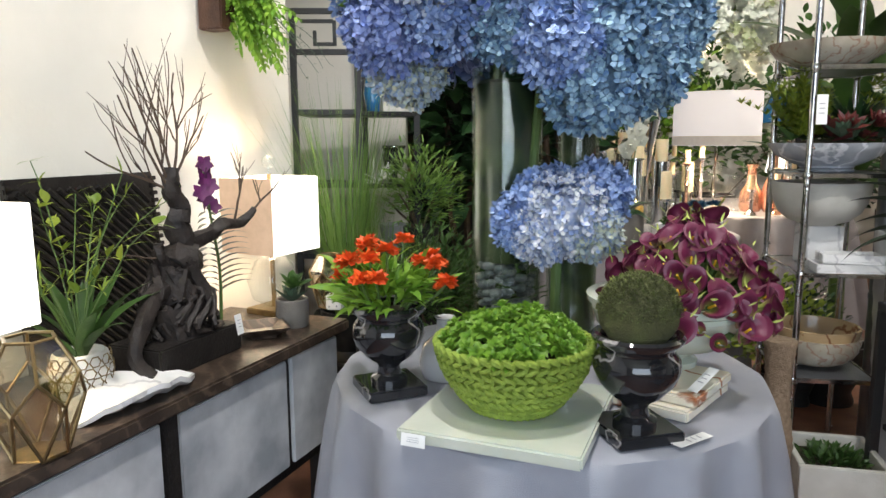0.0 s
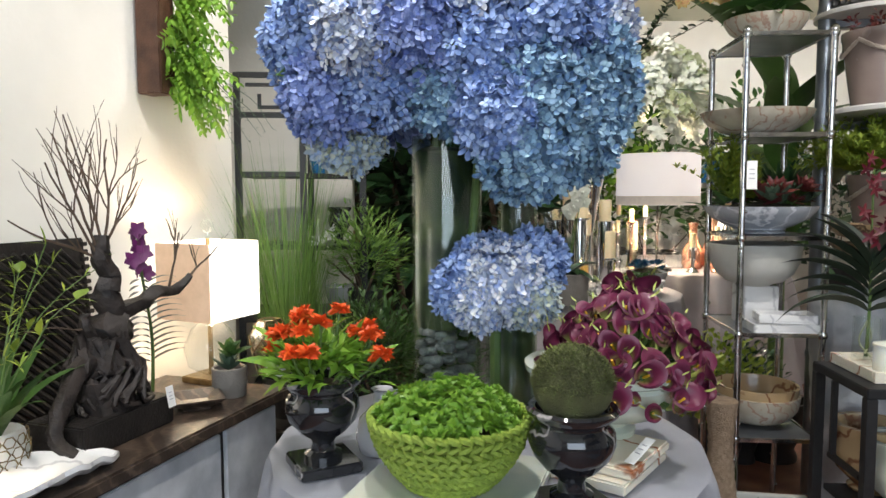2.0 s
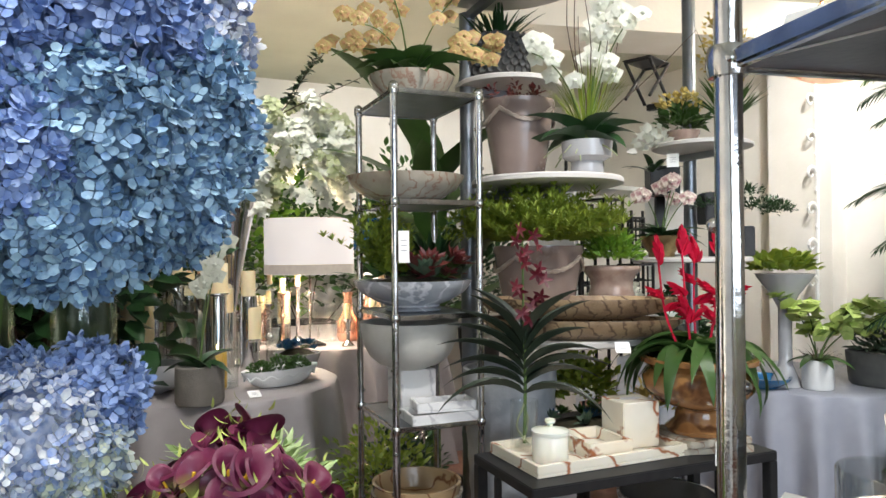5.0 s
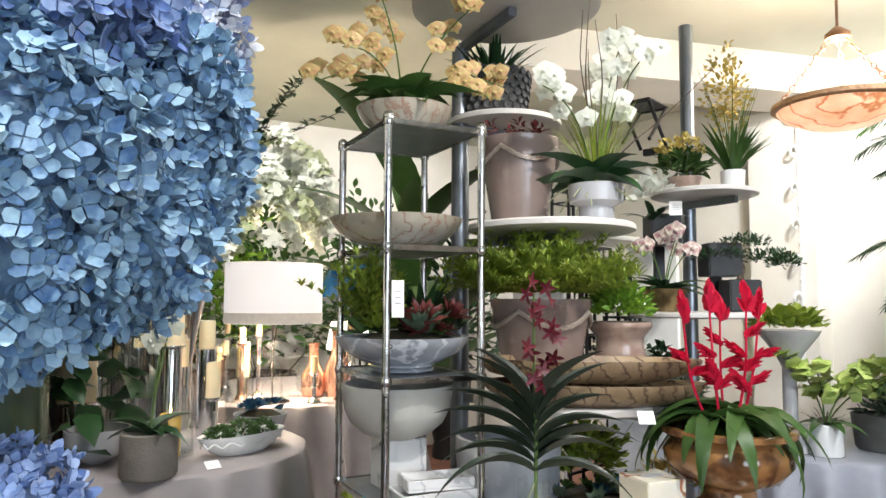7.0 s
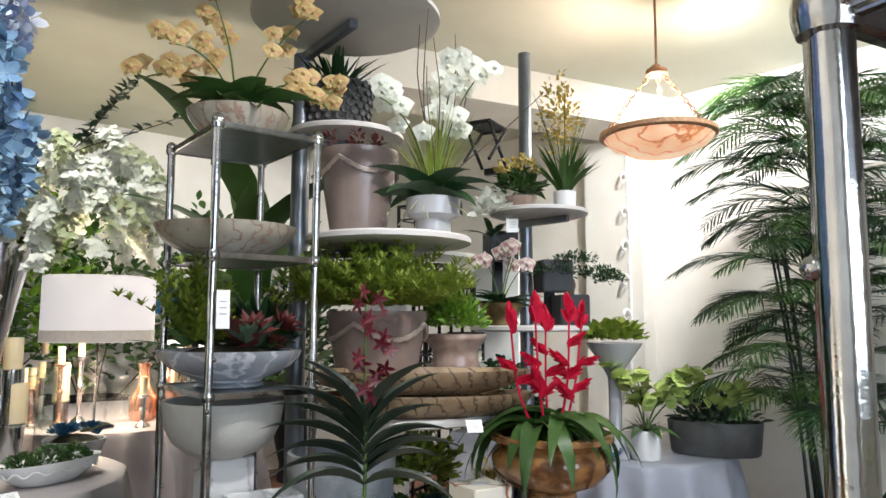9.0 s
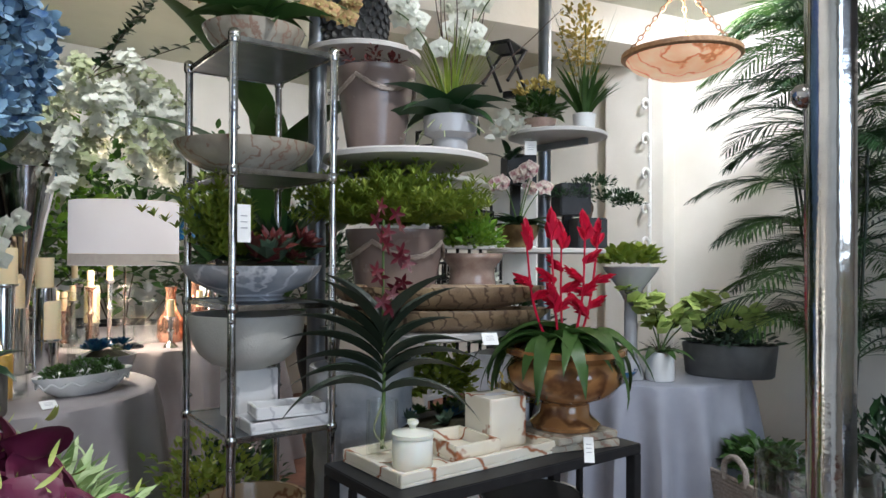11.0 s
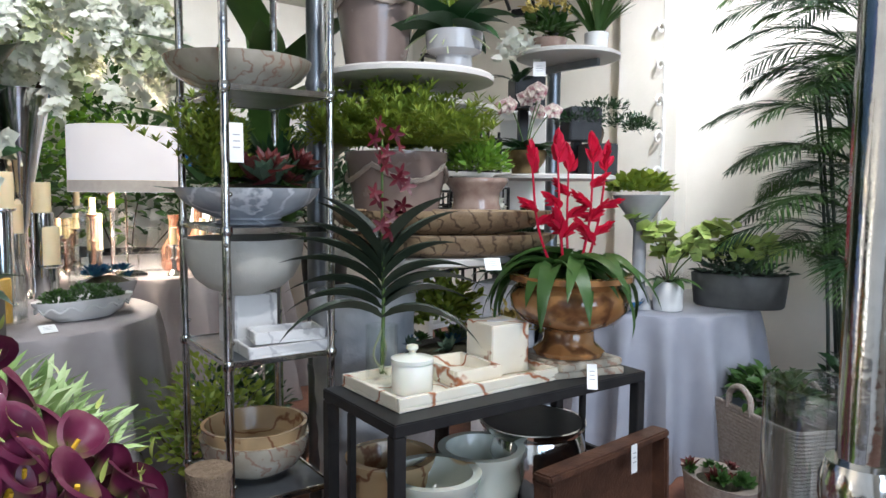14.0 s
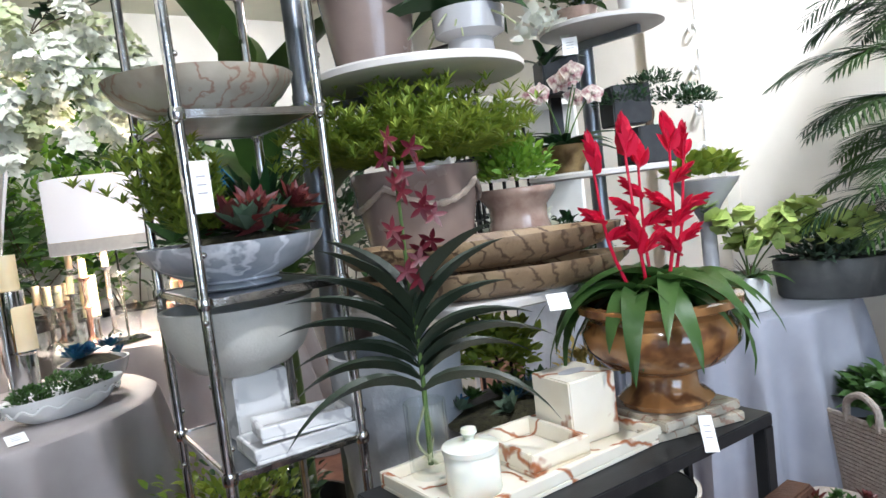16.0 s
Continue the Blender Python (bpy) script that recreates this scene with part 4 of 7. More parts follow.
# lime rope basket with leafy plant
b = thing("rope_basket", "lime green coiled rope basket bowl", "basket", 0.383, 1.375, TT + 0.0255, 0)
part("inside", lathe([(0.075, 0.004), (0.10, 0.02), (0.128, 0.07), (0.138, 0.125), (0.133, 0.125), (0.12, 0.08), (0.02, 0.07)], 40), LIME, b)
seg = 46
for j in range(9):
    z = 0.008 + j * 0.0145
    R = (0.080, 0.094, 0.106, 0.116, 0.125, 0.132, 0.137, 0.141, 0.144)[j]
    ring = Shape()
    for k in range(seg):
        a = 2 * math.pi * k / seg
        p = Vector((R * math.cos(a), R * math.sin(a), z))
        d = Vector((-math.sin(a), math.cos(a), 0.42 if j % 2 else -0.42))
        ring.add(ball(0.0092, 1), Matrix.Translation(p) @ d.to_track_quat("X", "Z").to_matrix().to_4x4() @ Matrix.Diagonal((1.75, 1.0, 0.78, 1)))
    part("coil", ring, LIME, b)
b = thing("leafy_sedum", "bright green leafy sedum filling the basket", "plant", 0.383, 1.375, TT + 0.0975, 0)
rnd = random.Random(51)
part("soil", lathe([(0.118, 0), (0.1, 0.03), (0.02, 0.045)], 24), SOIL, b)
s = Shape()
for k in range(175):
    a, q = rnd.uniform(0, 6.283), rnd.random() ** 0.5
    p = (0.128 * q * math.cos(a), 0.128 * q * math.sin(a), 0.035 + 0.05 * (1 - q * q) + rnd.uniform(-0.005, 0.02))
    d = Vector((math.cos(a) * q * 0.7, math.sin(a) * q * 0.7, 1)) + unit(rnd) * 0.35
    mm = aim(p, d) @ pose(0, 0, 0, 0, 90, 0)
    for lay, (r0, el, cnt) in enumerate(((0.030, 0.25, 6), (0.022, 0.75, 5), (0.014, 1.1, 4))):
        for i in range(cnt):
            g = 2 * math.pi * i / cnt + lay * 0.6 + rnd.random() * 0.3
            e = Vector((math.cos(g) * math.cos(el), math.sin(g) * math.cos(el), math.sin(el)))
            s.add(blade(r0, r0 * 0.75, 0.25, 0.2, 3, belly=0.7), mm @ aim((0, 0, lay * 0.006), e))
part("foliage", s, LIMELEAF, b)


def black_urn(x, y, rz, R=0.083, H=0.165):
    t = thing("marble_urn", "black marble urn with white veins on square foot", "urn", x, y, TT, rz, "marble urns")
    part("foot", box(0.125, 0.125, 0.022, 0.003), BLACKMARBLE, t)
    part("urn_body", lathe([(r, z + 0.022) for r, z in urn_profile(R, H)], 44), BLACKMARBLE, t)
    return t


black_urn(0.126, 1.50, 28, 0.075, 0.165)
black_urn(0.597, 1.315, 20, 0.076, 0.165)
b = thing("orange_flowers", "bunch of orange carnation-like flowers with green leaves", "flowers", 0.126, 1.50, TT + 0.165, 0)
rnd = random.Random(61)
part("soil", lathe([(0.062, -0.006), (0.03, 0.012)], 20), SOIL, b)
part("leaves", bush(rnd, 260, 0.11, 0.11, 0.075, 0.06, 0.014, 0.7, -0.1, 0.3), LIMELEAF, b, m=pose(0, 0, 0.03))
for k in range(20):
    a, q = rnd.uniform(0, 6.283), rnd.random() ** 0.5
    p = Vector((0.13 * q * math.cos(a), 0.13 * q * math.sin(a), 0.145 - 0.07 * q * q + rnd.uniform(-.02, .02)))
    part("stem", tube([(p.x * 0.3, p.y * 0.3, 0), (p.x * 0.8, p.y * 0.8, p.z * 0.6), tuple(p)], 0.0025, n=5), GREENSTEM, b)
    s = Shape()
    for i in range(34):
        d = unit(rnd, -0.15)
        s.add(blade(0.026, 0.018, 0.3, 0.2, 2), aim(p, d, rnd.uniform(-1, 1)))
    part("flower", s, ORANGE, b, "ruffled orange flower")
b = thing("moss_ball", "round green moss ball set in the urn", "moss ball", 0.597, 1.315, TT + 0.168, 0, s=0.93)
core = Shape().add(ball(0.073, 4, 0.06), pose(0, 0, 0.058))
rnd = random.Random(62)
for k in range(2600):
    d = unit(rnd)
    core.add(blade(0.011, 0.0035, 0.5, 0.1, 2), aim(Vector((0, 0, 0.058)) + d * 0.072, d + unit(rnd) * 0.9))
part("moss", core, MOSS, b)
price_tag(0.69, 1.285, TT + 0.004, 8, -52, 0.022, 0.085, True)
price_tag(0.745, 1.43, TT + 0.062, 25, -50, 0.022, 0.075)


# ---- hydrangeas ----
FLO = [floret(1.0, k) for k in (0.1, 0.35, 0.6, 0.95)]


def hydrangea_head(rnd, c, r, n, fr):
    """One rounded flower head of many four-petalled florets."""
    s = Shape().add(ball(r * 0.72, 2, 0.1), Matrix.Translation(c))
    for k in range(n):
        z = 1 - 2 * (k + 0.5) / n
        a = k * 2.39996 + rnd.uniform(-.2, .2)
        d = Vector((math.sqrt(1 - z * z) * math.cos(a), math.sqrt(1 - z * z) * math.sin(a), z))
        d = (d + unit(rnd) * 0.10).normalized()
        k2 = r * (0.78 + 0.26 * rnd.random() + 0.16 * noise.noise(d * 2.4 + Vector(c) * 7))
        m = Matrix.LocRotScale(Vector(c) + d * k2, (d + unit(rnd) * 0.75).normalized().to_track_quat("Z", "Y"), None) @ Matrix.Rotation(rnd.uniform(0, 6.28), 4, "Z") @ Matrix.Scale(fr * rnd.uniform(0.75, 1.2), 4)
        s.add(rnd.choice(FLO), m)
    return s


b = thing("hydrangea_arrangement", "huge cloud of blue hydrangea heads in tall vase", "flowers", 0.383, 1.93, TT + 0.6, 0)
rnd = random.Random(71)
heads = [(-0.36, -0.03, 0.30, .125, 0), (-0.30, -0.10, 0.16, .115, 1), (-0.25, -0.13, 0.40, .13, 0), (-0.16, -0.12, 0.20, .125, 0), (-0.27, -0.02, 0.07, .095, 3),
         (-0.07, -0.19, 0.30, .14, 1), (-0.10, -0.14, 0.47, .14, 0), (0.02, -0.16, 0.16, .11, 2), (0.10, -0.21, 0.24, .125, 0), (0.09, -0.20, 0.42, .14, 4),
         (0.24, -0.19, 0.31, .14, 0), (0.23, -0.12, 0.48, .13, 1), (0.23, -0.22, 0.13, .135, 2), (0.20, -0.23, 0.02, .12, 2), (0.36, -0.11, 0.20, .125, 2),
         (0.33, -0.12, 0.06, .115, 2), (0.37, -0.02, 0.34, .125, 4), (0.42, 0.03, 0.16, .11, 2), (0.14, -0.08, 0.58, .13, 0), (-0.05, 0.02, 0.60, .14, 0),
         (-0.22, 0.06, 0.54, .13, 1), (0.30, 0.08, 0.50, .13, 0), (-0.36, 0.12, 0.34, .13, 0), (-0.30, 0.14, 0.16, .12, 0), (0.0, 0.18, 0.40, .16, 0), (0.22, 0.18, 0.30, .16, 0), (-0.12, 0.2, 0.22, .15, 1), (-0.20, -0.20, 0.29, .11, 4), (0.13, -0.27, 0.09, .095, 0)]
mats = [BLUE, BLUEDEEP, BLUETEAL, BLUECREAM, BLUEPALE]
for hx, hy, hz, hr, mi in heads:
    near = hy < 0.05
    part("flower_head", hydrangea_head(rnd, (hx * 0.93 - 0.015, hy, hz + 0.03), hr * 0.98, 860 if near else 150, 0.0140 if near else 0.032), mats[mi], b)
part("stems", Shape().add(tube([(-0.04, 0, -0.4), (-0.04, 0.02, 0.2)], 0.012)).add(tube([(0.03, 0, -0.4), (0.08, 0, 0.2)], 0.012)), GREENSTEM, b, "green stems in water")
s = bush(rnd, 46, 0.40, 0.30, 0.3, 0.09, 0.045, 0.6, -0.6, 0.7)
part("leaves", s, LIMELEAF, b, m=pose(0, 0, 0.3))

b = thing("tall_glass_vase", "tall clear glass cylinder vase lined with green leaves", "vase", 0.368, 1.985, TT, 0)
R, H = 0.092, 0.70
part("glass_wall", lathe([(R, 0), (R, H), (R - .005, H), (R - .005, 0.02), (0.01, 0.018)], 40), GREENGLASS, b).visible_shadow = False
part("leaf_lining", lathe([(0.080, 0.20), (0.083, 0.22), (0.083, H - 0.04), (0.07, H - 0.03)], 40, wob=0.015), LINING, b, "olive green leaves lining the glass")
s = Shape()
for k in range(120):
    z = 0.02 + 0.18 * (k / 120)
    a, q = rnd.uniform(0, 6.283), rnd.uniform(0.055, 0.072)
    s.add(ball(rnd.uniform(0.012, 0.02), 2, 0.15, 0.62, k), Matrix.Translation((q * math.cos(a), q * math.sin(a), z)) @ Matrix.Rotation(rnd.uniform(-.5, .5), 4, "X"))
part("pebbles", s, PEBBLE, b, "smooth grey river pebbles")
b = thing("slim_glass_vase", "slim tall clear glass cylinder vase", "vase", 0.562, 2.06, TT, 0)
part("glass_wall", lathe([(.055, 0), (.055, .62), (.05, .62), (.05, .02), (0.01, .018)], 32), GREENGLASS, b).visible_shadow = False
part("leaf_core", tube([(0, 0, 0.03), (0, 0, 0.55)], 0.045, n=16), LINING, b)
b = thing("short_glass_vase", "short glass vase lined with dark green leaves", "vase", 0.525, 1.80, TT, 0)
part("glass_wall", lathe([(.06, 0), (.06, .27), (.055, .27), (.055, .02), (0.01, .018)], 32), GREENGLASS, b).visible_shadow = False
part("leaf_core", tube([(0, 0, 0.02), (0, 0, 0.25)], 0.052, n=20), LINING, b)
b = thing("hydrangea_bouquet", "low bouquet of pale blue hydrangeas in short vase", "flowers", 0.49, 1.77, TT + 0.262, 0, s=0.85)
for hx, hy, hz, hr, mi in ((-0.085, -0.02, 0.08, .095, 0), (0.02, -0.06, 0.10, .115, 4), (0.095, -0.01, 0.15, .095, 0), (-0.02, 0.06, 0.12, .11, 0), (0.08, -0.06, 0.06, .08, 3), (-0.05, -0.07, 0.05, .075, 4)):
    part("flower_head", hydrangea_head(rnd, (hx, hy, hz), hr, 520, 0.0130), mats[mi], b)
part("stems", tube([(0, 0, -0.2), (0, 0, 0.08)], 0.02), GREENSTEM, b)

# stone slabs, calla bowl
b = thing("onyx_slab", "pair of white onyx slabs with rust edges", "slab", 0.70, 1.50, TT, -35)
part("slab", box(0.16, 0.22, 0.022, 0.004), ONYXVEIN, b)
part("slab", box(0.15, 0.20, 0.02, 0.004, 0.01, 0.012, 0.023), ONYXVEIN, b)
b = thing("onyx_bowl", "footed pale onyx bowl on dark ring base", "bowl", 0.715, 1.60, TT + 0.044, 0)
part("bowl_body", lathe([(0.06, 0), (0.062, 0.012), (0.045, 0.02), (0.05, 0.03), (0.11, 0.05), (0.15, 0.085), (0.162, 0.12), (0.158, 0.128), (0.172, 0.135), (0.174, 0.148), (0.155, 0.15), (0.14, 0.12), (0.02, 0.1)], 48), ONYX, b)


def calla_spathe(s, flare=1.0):
    """A rolled trumpet whose lip flares, curls back and ends in a point."""
    n, m = 18, 9
    v, f = [], []
    for j in range(m):
        q = j / (m - 1)
        for i in range(n + 1):
            a = math.radians(-172 + 344 * i / n)
            lip = 0.5 + 0.5 * math.cos(a)
            curl = max(0.0, q - 0.8) / 0.2
            r = 0.0055 + 0.014 * q ** 1.2 + 0.013 * flare * q ** 3
            h = q * (0.055 + 0.034 * lip) - 0.016 * curl ** 2 * (1 - 0.5 * lip) + 0.004 * q * math.sin(2 * a + flare * 5)
            out = 0.007 * q ** 3 * lip * flare + 0.004 * curl
            v.append(((r * math.cos(a) + out) * s, r * math.sin(a) * s * (1 + 0.06 * lip * q ** 2), h * s))
    for j in range(m - 1):
        for i in range(n):
            a = j * (n + 1) + i
            f.append((a, a + 1, a + n + 2, a + n + 1))
    return v, f


b = thing("calla_lilies", "dense bunch of burgundy and lime calla lilies", "flowers", 0.745, 1.585, TT + 0.18, 0)
rnd = random.Random(81)
kinds = [Shape().add(calla_spathe(0.70, k)).mesh("spathe", CALLA) for k in (0.7, 1.0, 1.3)]
spad = Shape().add(tube([(0, 0, 0.010), (0.003, 0, 0.036)], 0.0027, 0.002, 7)).mesh("spadix", YELLOW)
tail = Shape().add(blade(0.024, 0.0042, -1.2, 0.1, 5), aim((0.0265, 0, 0.0610), (0.75, 0, -0.1))).mesh("curled_tip", CALLAGREEN)
stems = Shape()
for k in range(165):
    a, q = rnd.uniform(0, 6.283), rnd.random() ** 0.55
    d = Vector((math.cos(a) * q, math.sin(a) * q, 1.0 - 0.7 * q * q)).normalized()
    p = Vector((0.15 * q * math.cos(a), 0.15 * q * math.sin(a), -0.02 + 0.155 * (1 - q * q) + rnd.uniform(-.04, .02)))
    out = (d + unit(rnd) * 0.42)
    m = Matrix.LocRotScale(p, out.to_track_quat("Z", "X"), None) @ Matrix.Rotation(rnd.uniform(-1.9, 1.9), 4, "Z") @ Matrix.Scale(rnd.uniform(0.75, 1.15), 4)
    fl = new("flower", rnd.choice(kinds))
    fl.parent, fl.matrix_basis = b, m
    for nm, me in (("spadix", spad), ("curled_tip", tail)):
        o = new(nm, me)
        o.parent = fl
    base = m @ Vector((0, 0, 0.004))
    stems.add(tube([(p.x * 0.15, p.y * 0.15, -0.03), (p.x * 0.6, p.y * 0.6, p.z * 0.55 - 0.01), tuple(base)], 0.0048, 0.0055, 6))
part("stem_bundle", stems, GREENSTEM, b, "bundle of smooth green stems")

# variegated plant in white pot at the back of the table
b = thing("variegated_plant", "pale variegated leafy plant in round white pot", "plant", 0.82, 1.87, TT, 0, s=1.0)
part("pot", lathe([(0.04, 0), (0.07, 0.03), (0.08, 0.07), (0.07, 0.11), (0.06, 0.115), (0.05, 0.1), (0.01, 0.1)], 32), WHITEPOT, b)
rnd = random.Random(82)
part("foliage", bush(rnd, 620, 0.12, 0.12, 0.10, 0.055, 0.011, 0.6, -0.1, 0.3, 0.9), SILVERLEAF, b, m=pose(0, 0, 0.165))
part("grass", tuft(rnd, 130, 0.22, 0.004, 0.9, 0.9, 0.04), GRASS, b, m=pose(0, 0, 0.1))
b = thing("grey_bottle", "squat grey glass bottle", "bottle", 0.235, 1.60, TT, 0)
part("bottle_body", lathe([(0.05, 0), (0.058, 0.03), (0.05, 0.07), (0.02, 0.1), (0.018, 0.13), (0.024, 0.135), (0.01, 0.13)], 28), GREYGLAZE, b)


# ---- nickel etagere with bowls ----
def etagere(x, y, rz, w, d, h, shelves, label):
    t = thing("nickel_etagere", label, "shelf", x, y, 0, rz)
    knob = Shape().add(ball(0.0065, 2)).mesh("knob", CHROME)
    for px in (0, w):
        for py in (0, d):
            p = part("post", tube([(px, py, 0), (px, py, h * .5), (px, py, h)], 0.0115, n=10, wob=0.2), CHROME, t)
            part("cap", Shape().add(ball(0.017, 2), pose(px, py, h + 0.012)), CHROME, p)
            for k in range(int(h / 0.13)):
                a = k * 2.1
                o = new("knob", knob)
                o.parent, o.location = p, (px + 0.012 * math.cos(a), py + 0.012 * math.sin(a), 0.07 + 0.13 * k)
            for z in shelves:
                part("collar", Shape().add(lathe([(0.015, -0.012), (0.017, -0.004), (0.017, 0.004), (0.015, 0.012)], 14), pose(px, py, z)), CHROME, p)
    for z in shelves:
        part("shelf", box(w, d, 0.008, 0.002, w / 2, d / 2, z - 0.004), STEEL, t, "dark mirrored shelf plate")
        for a, b2, c2, e in ((w / 2, 0, w, 0.012), (w / 2, d, w, 0.012), (0, d / 2, 0.012, d), (w, d / 2, 0.012, d)):
            part("rail", box(c2, e, 0.016, 0.003, a, b2, z - 0.008), CHROME, t)
    return t


etagere(1.417, 2.668, -3, 0.296, 0.40, 1.868, (0.40, 0.792, 1.145, 1.515, 1.868), "tall narrow hammered nickel etagere holding stone bowls")
EX, EY = 1.575, 2.862


def round_profile(R, H):
    return [(R * .33, 0), (R * .36, H * .03), (R * .62, H * .12), (R * .82, H * .3), (R * .94, H * .55), (R * .99, H * .85), (R, H), (R * .93, H), (R * .9, H * .8), (R * .8, H * .45), (R * .1, H * .2)]


def stone_bowl(label, x, y, z, R, H, mat, foot=0.4, sx=1.0, sy=1.0, rz=0):
    t = thing("stone_bowl", label, "bowl", x, y, z, rz)
    part("bowl_body", lathe(round_profile(R, H) if H > 0.11 else bowl_profile(R, H, foot), 48, sx, sy), mat, t)
    return t


stone_bowl("olive and tan veined onyx bowl on etagere", 1.537, EY, 1.52, 0.205, 0.095, ONYXGREEN, 0.35)
stone_bowl("grey blue marble bowl on etagere", 1.56, EY, 1.168, 0.207, 0.09, GREYMARBLE, 0.45)
part("foot_ring", lathe([(0.09, 0), (0.10, 0.006), (0.08, 0.018)], 36), GREYMARBLE, stone_bowl("small grey marble stand under bowl", 1.56, EY, 1.150, 0.08, 0.017, GREYMARBLE, 0.9))
rnd = random.Random(91)
b = thing("marble_pedestal", "square white marble block pedestal", "pedestal", 1.57, EY + 0.04, 0.797, 0)
part("block", box(0.13, 0.13, 0.15, 0.003), WHITEMARBLE, b)
stone_bowl("matte pale stone bowl on marble block", 1.555, EY + 0.02, 0.948, 0.172, 0.165, BONE, 0.35)
for k in range(2):
    b = thing("marble_tray", "rectangular white marble tray", "tray", 1.60 + 0.01 * k, EY - 0.13, 0.797 + 0.033 * k, -4 - 6 * k, "stacked marble trays")
    w, d = (0.24, 0.14) if k == 0 else (0.20, 0.11)
    part("tray_base", box(w, d, 0.008, 0.002), WHITEMARBLE, b)
    for a, e, c2, f2 in ((0, -d / 2 + .005, w, .01), (0, d / 2 - .005, w, .01), (-w / 2 + .005, 0, .01, d - .02), (w / 2 - .005, 0, .01, d - .02)):
        part("side", box(c2, f2, 0.024, 0.002, a, e, 0.0085), WHITEMARBLE, b)
for k in range(2):
    stone_bowl("tan onyx bowl stacked on lower etagere shelf", 1.57, EY, 0.406 + 0.035 * k, 0.16 - 0.005 * k, 0.12, (ONYXGREEN, TANONYX)[k], 0.4)


def succulent_bed(name, label, x, y, z, rx, ry, seed, mix, n=14, r=0.055):
    rnd = random.Random(seed)
    t = thing(name, label, "plant", x, y, z, 0)
    part("soil", lathe([(1, 0), (0.6, 0.02), (0.05, 0.03)], 28, rx * .9, ry * .9), SOIL, t)
    for k in range(n):
        a, q = rnd.uniform(0, 6.283), rnd.random() ** 0.5 * 0.85
        m = mix[k % len(mix)]
        part("rosette", rosette(rnd, r * rnd.uniform(0.7, 1.3), 20, 0.4), m, t, m=pose(rx * q * math.cos(a), ry * q * math.sin(a), 0.02 + rnd.uniform(0, .03), rnd.uniform(-30, 30) - 15, rnd.uniform(-30, 30), rnd.uniform(0, 360)))
    return t


t = succulent_bed("succulent_garden", "mixed maroon and green succulents in grey marble bowl", 1.575, EY, 1.245, 0.185, 0.165, 92, (BROWNSUCC, GREYSUCC, BROWNSUCC, LEAF), 24, 0.085)
s = Shape()
for k in range(46):
    pts = bend((-0.08 + rnd.uniform(-.06, .05), rnd.uniform(-.06, .06), 0.02), (rnd.uniform(-.7, .1), rnd.uniform(-.5, .3), 1), rnd.uniform(0.14, 0.25), 7, 0.3, 0.1, rnd)
    for p in pts[1:]:
        for _ in range(9):
            s.add(blade(0.034, 0.009, 0.3, 0.2, 3), aim(p, unit(rnd) + Vector((0, 0, 0.5))))
part("sprig_mass", s, YELLEAF, t, "yellow-green sprigs")
part("large_rosette", rosette(rnd, 0.085, 30, 0.32), BROWNSUCC, t, m=pose(0.0, -0.11, 0.06, 40, 0, 0))
part("large_rosette", rosette(rnd, 0.085, 30, 0.32), BROWNSUCC, t, m=pose(0.1, -0.09, 0.07, 35, 20, 0))
part("upright_leaves", tuft(rnd, 34, 0.22, 0.03, 0.6, 0.5, 0.05), DARKLEAF, t, m=pose(0.08, 0.04, 0.02))


def phalaenopsis(x, y, z, petal, label, seed, arches, leafmat=DARKLEAF, leaf=(0.22, 0.07), fr=0.033, nf=7, nl=9):
    """An orchid: broad arching leaves and arching sprays of flowers."""
    rnd = random.Random(seed)
    t = thing("orchid_plant", label, "orchid", x, y, z, 0)
    s = Shape()
    for k in range(nl):
        a = 2.4 * k + rnd.uniform(-.3, .3)
        s.add(blade(leaf[0] * rnd.uniform(.7, 1.1), leaf[1], 0.95, 0.38, 6, belly=0.6), aim((0, 0, 0), (math.cos(a), math.sin(a), rnd.uniform(0.35, 1.5))))
    part("leaves", s, leafmat, t)
    for dx, dy, L, dr in arches:
        pts = bend((0, 0, 0), (dx, dy, 1), L, 12, dr, 0.04, rnd)
        part("flower_stem", tube(pts, 0.0035, 0.002, 6), GREENSTEM, t)
        for i in range(nf):
            p = Vector(pts[len(pts) - 1 - i % 7]) + unit(rnd) * 0.045
            s = Shape()
            for g in range(5):
                big = g in (1, 4)
                s.add(blade(fr * (1.0 if big else 0.9), fr * (1.4 if big else 0.95), 0.35, 0.05, 4, belly=0.9), Matrix.Rotation(math.radians(90 + 72 * g), 4, "Z"))
            s.add(ball(fr * 0.22, 1), pose(0, 0, 0.004))
            face = Vector((-0.55 + rnd.uniform(-.4, .4), -0.8, rnd.uniform(-.3, .35)))
            part("flower", s, petal, t, m=Matrix.LocRotScale(p, face.to_track_quat("Z", "Y"), None))
    return t


stone_bowl("olive onyx planter bowl on top of etagere", 1.56, EY, 1.876, 0.15, 0.085, ONYXGREEN, 0.55)
phalaenopsis(1.56, EY, 1.95, SALMON, "salmon speckled orchid with broad green leaves", 93,
             ((-0.5, -0.3, 0.36, 1.5), (-0.2, -0.2, 0.40, 1.0), (0.2, -0.3, 0.40, 1.2), (0.5, -0.2, 0.34, 1.7), (-0.7, 0, 0.34, 1.6), (0.45, -.4, .3, 1.9)), LEAF, (0.25, 0.11), 0.034, 9, 20)
price_tag(1.432, 2.63, 1.37, 88, -8, 0.035, 0.10)

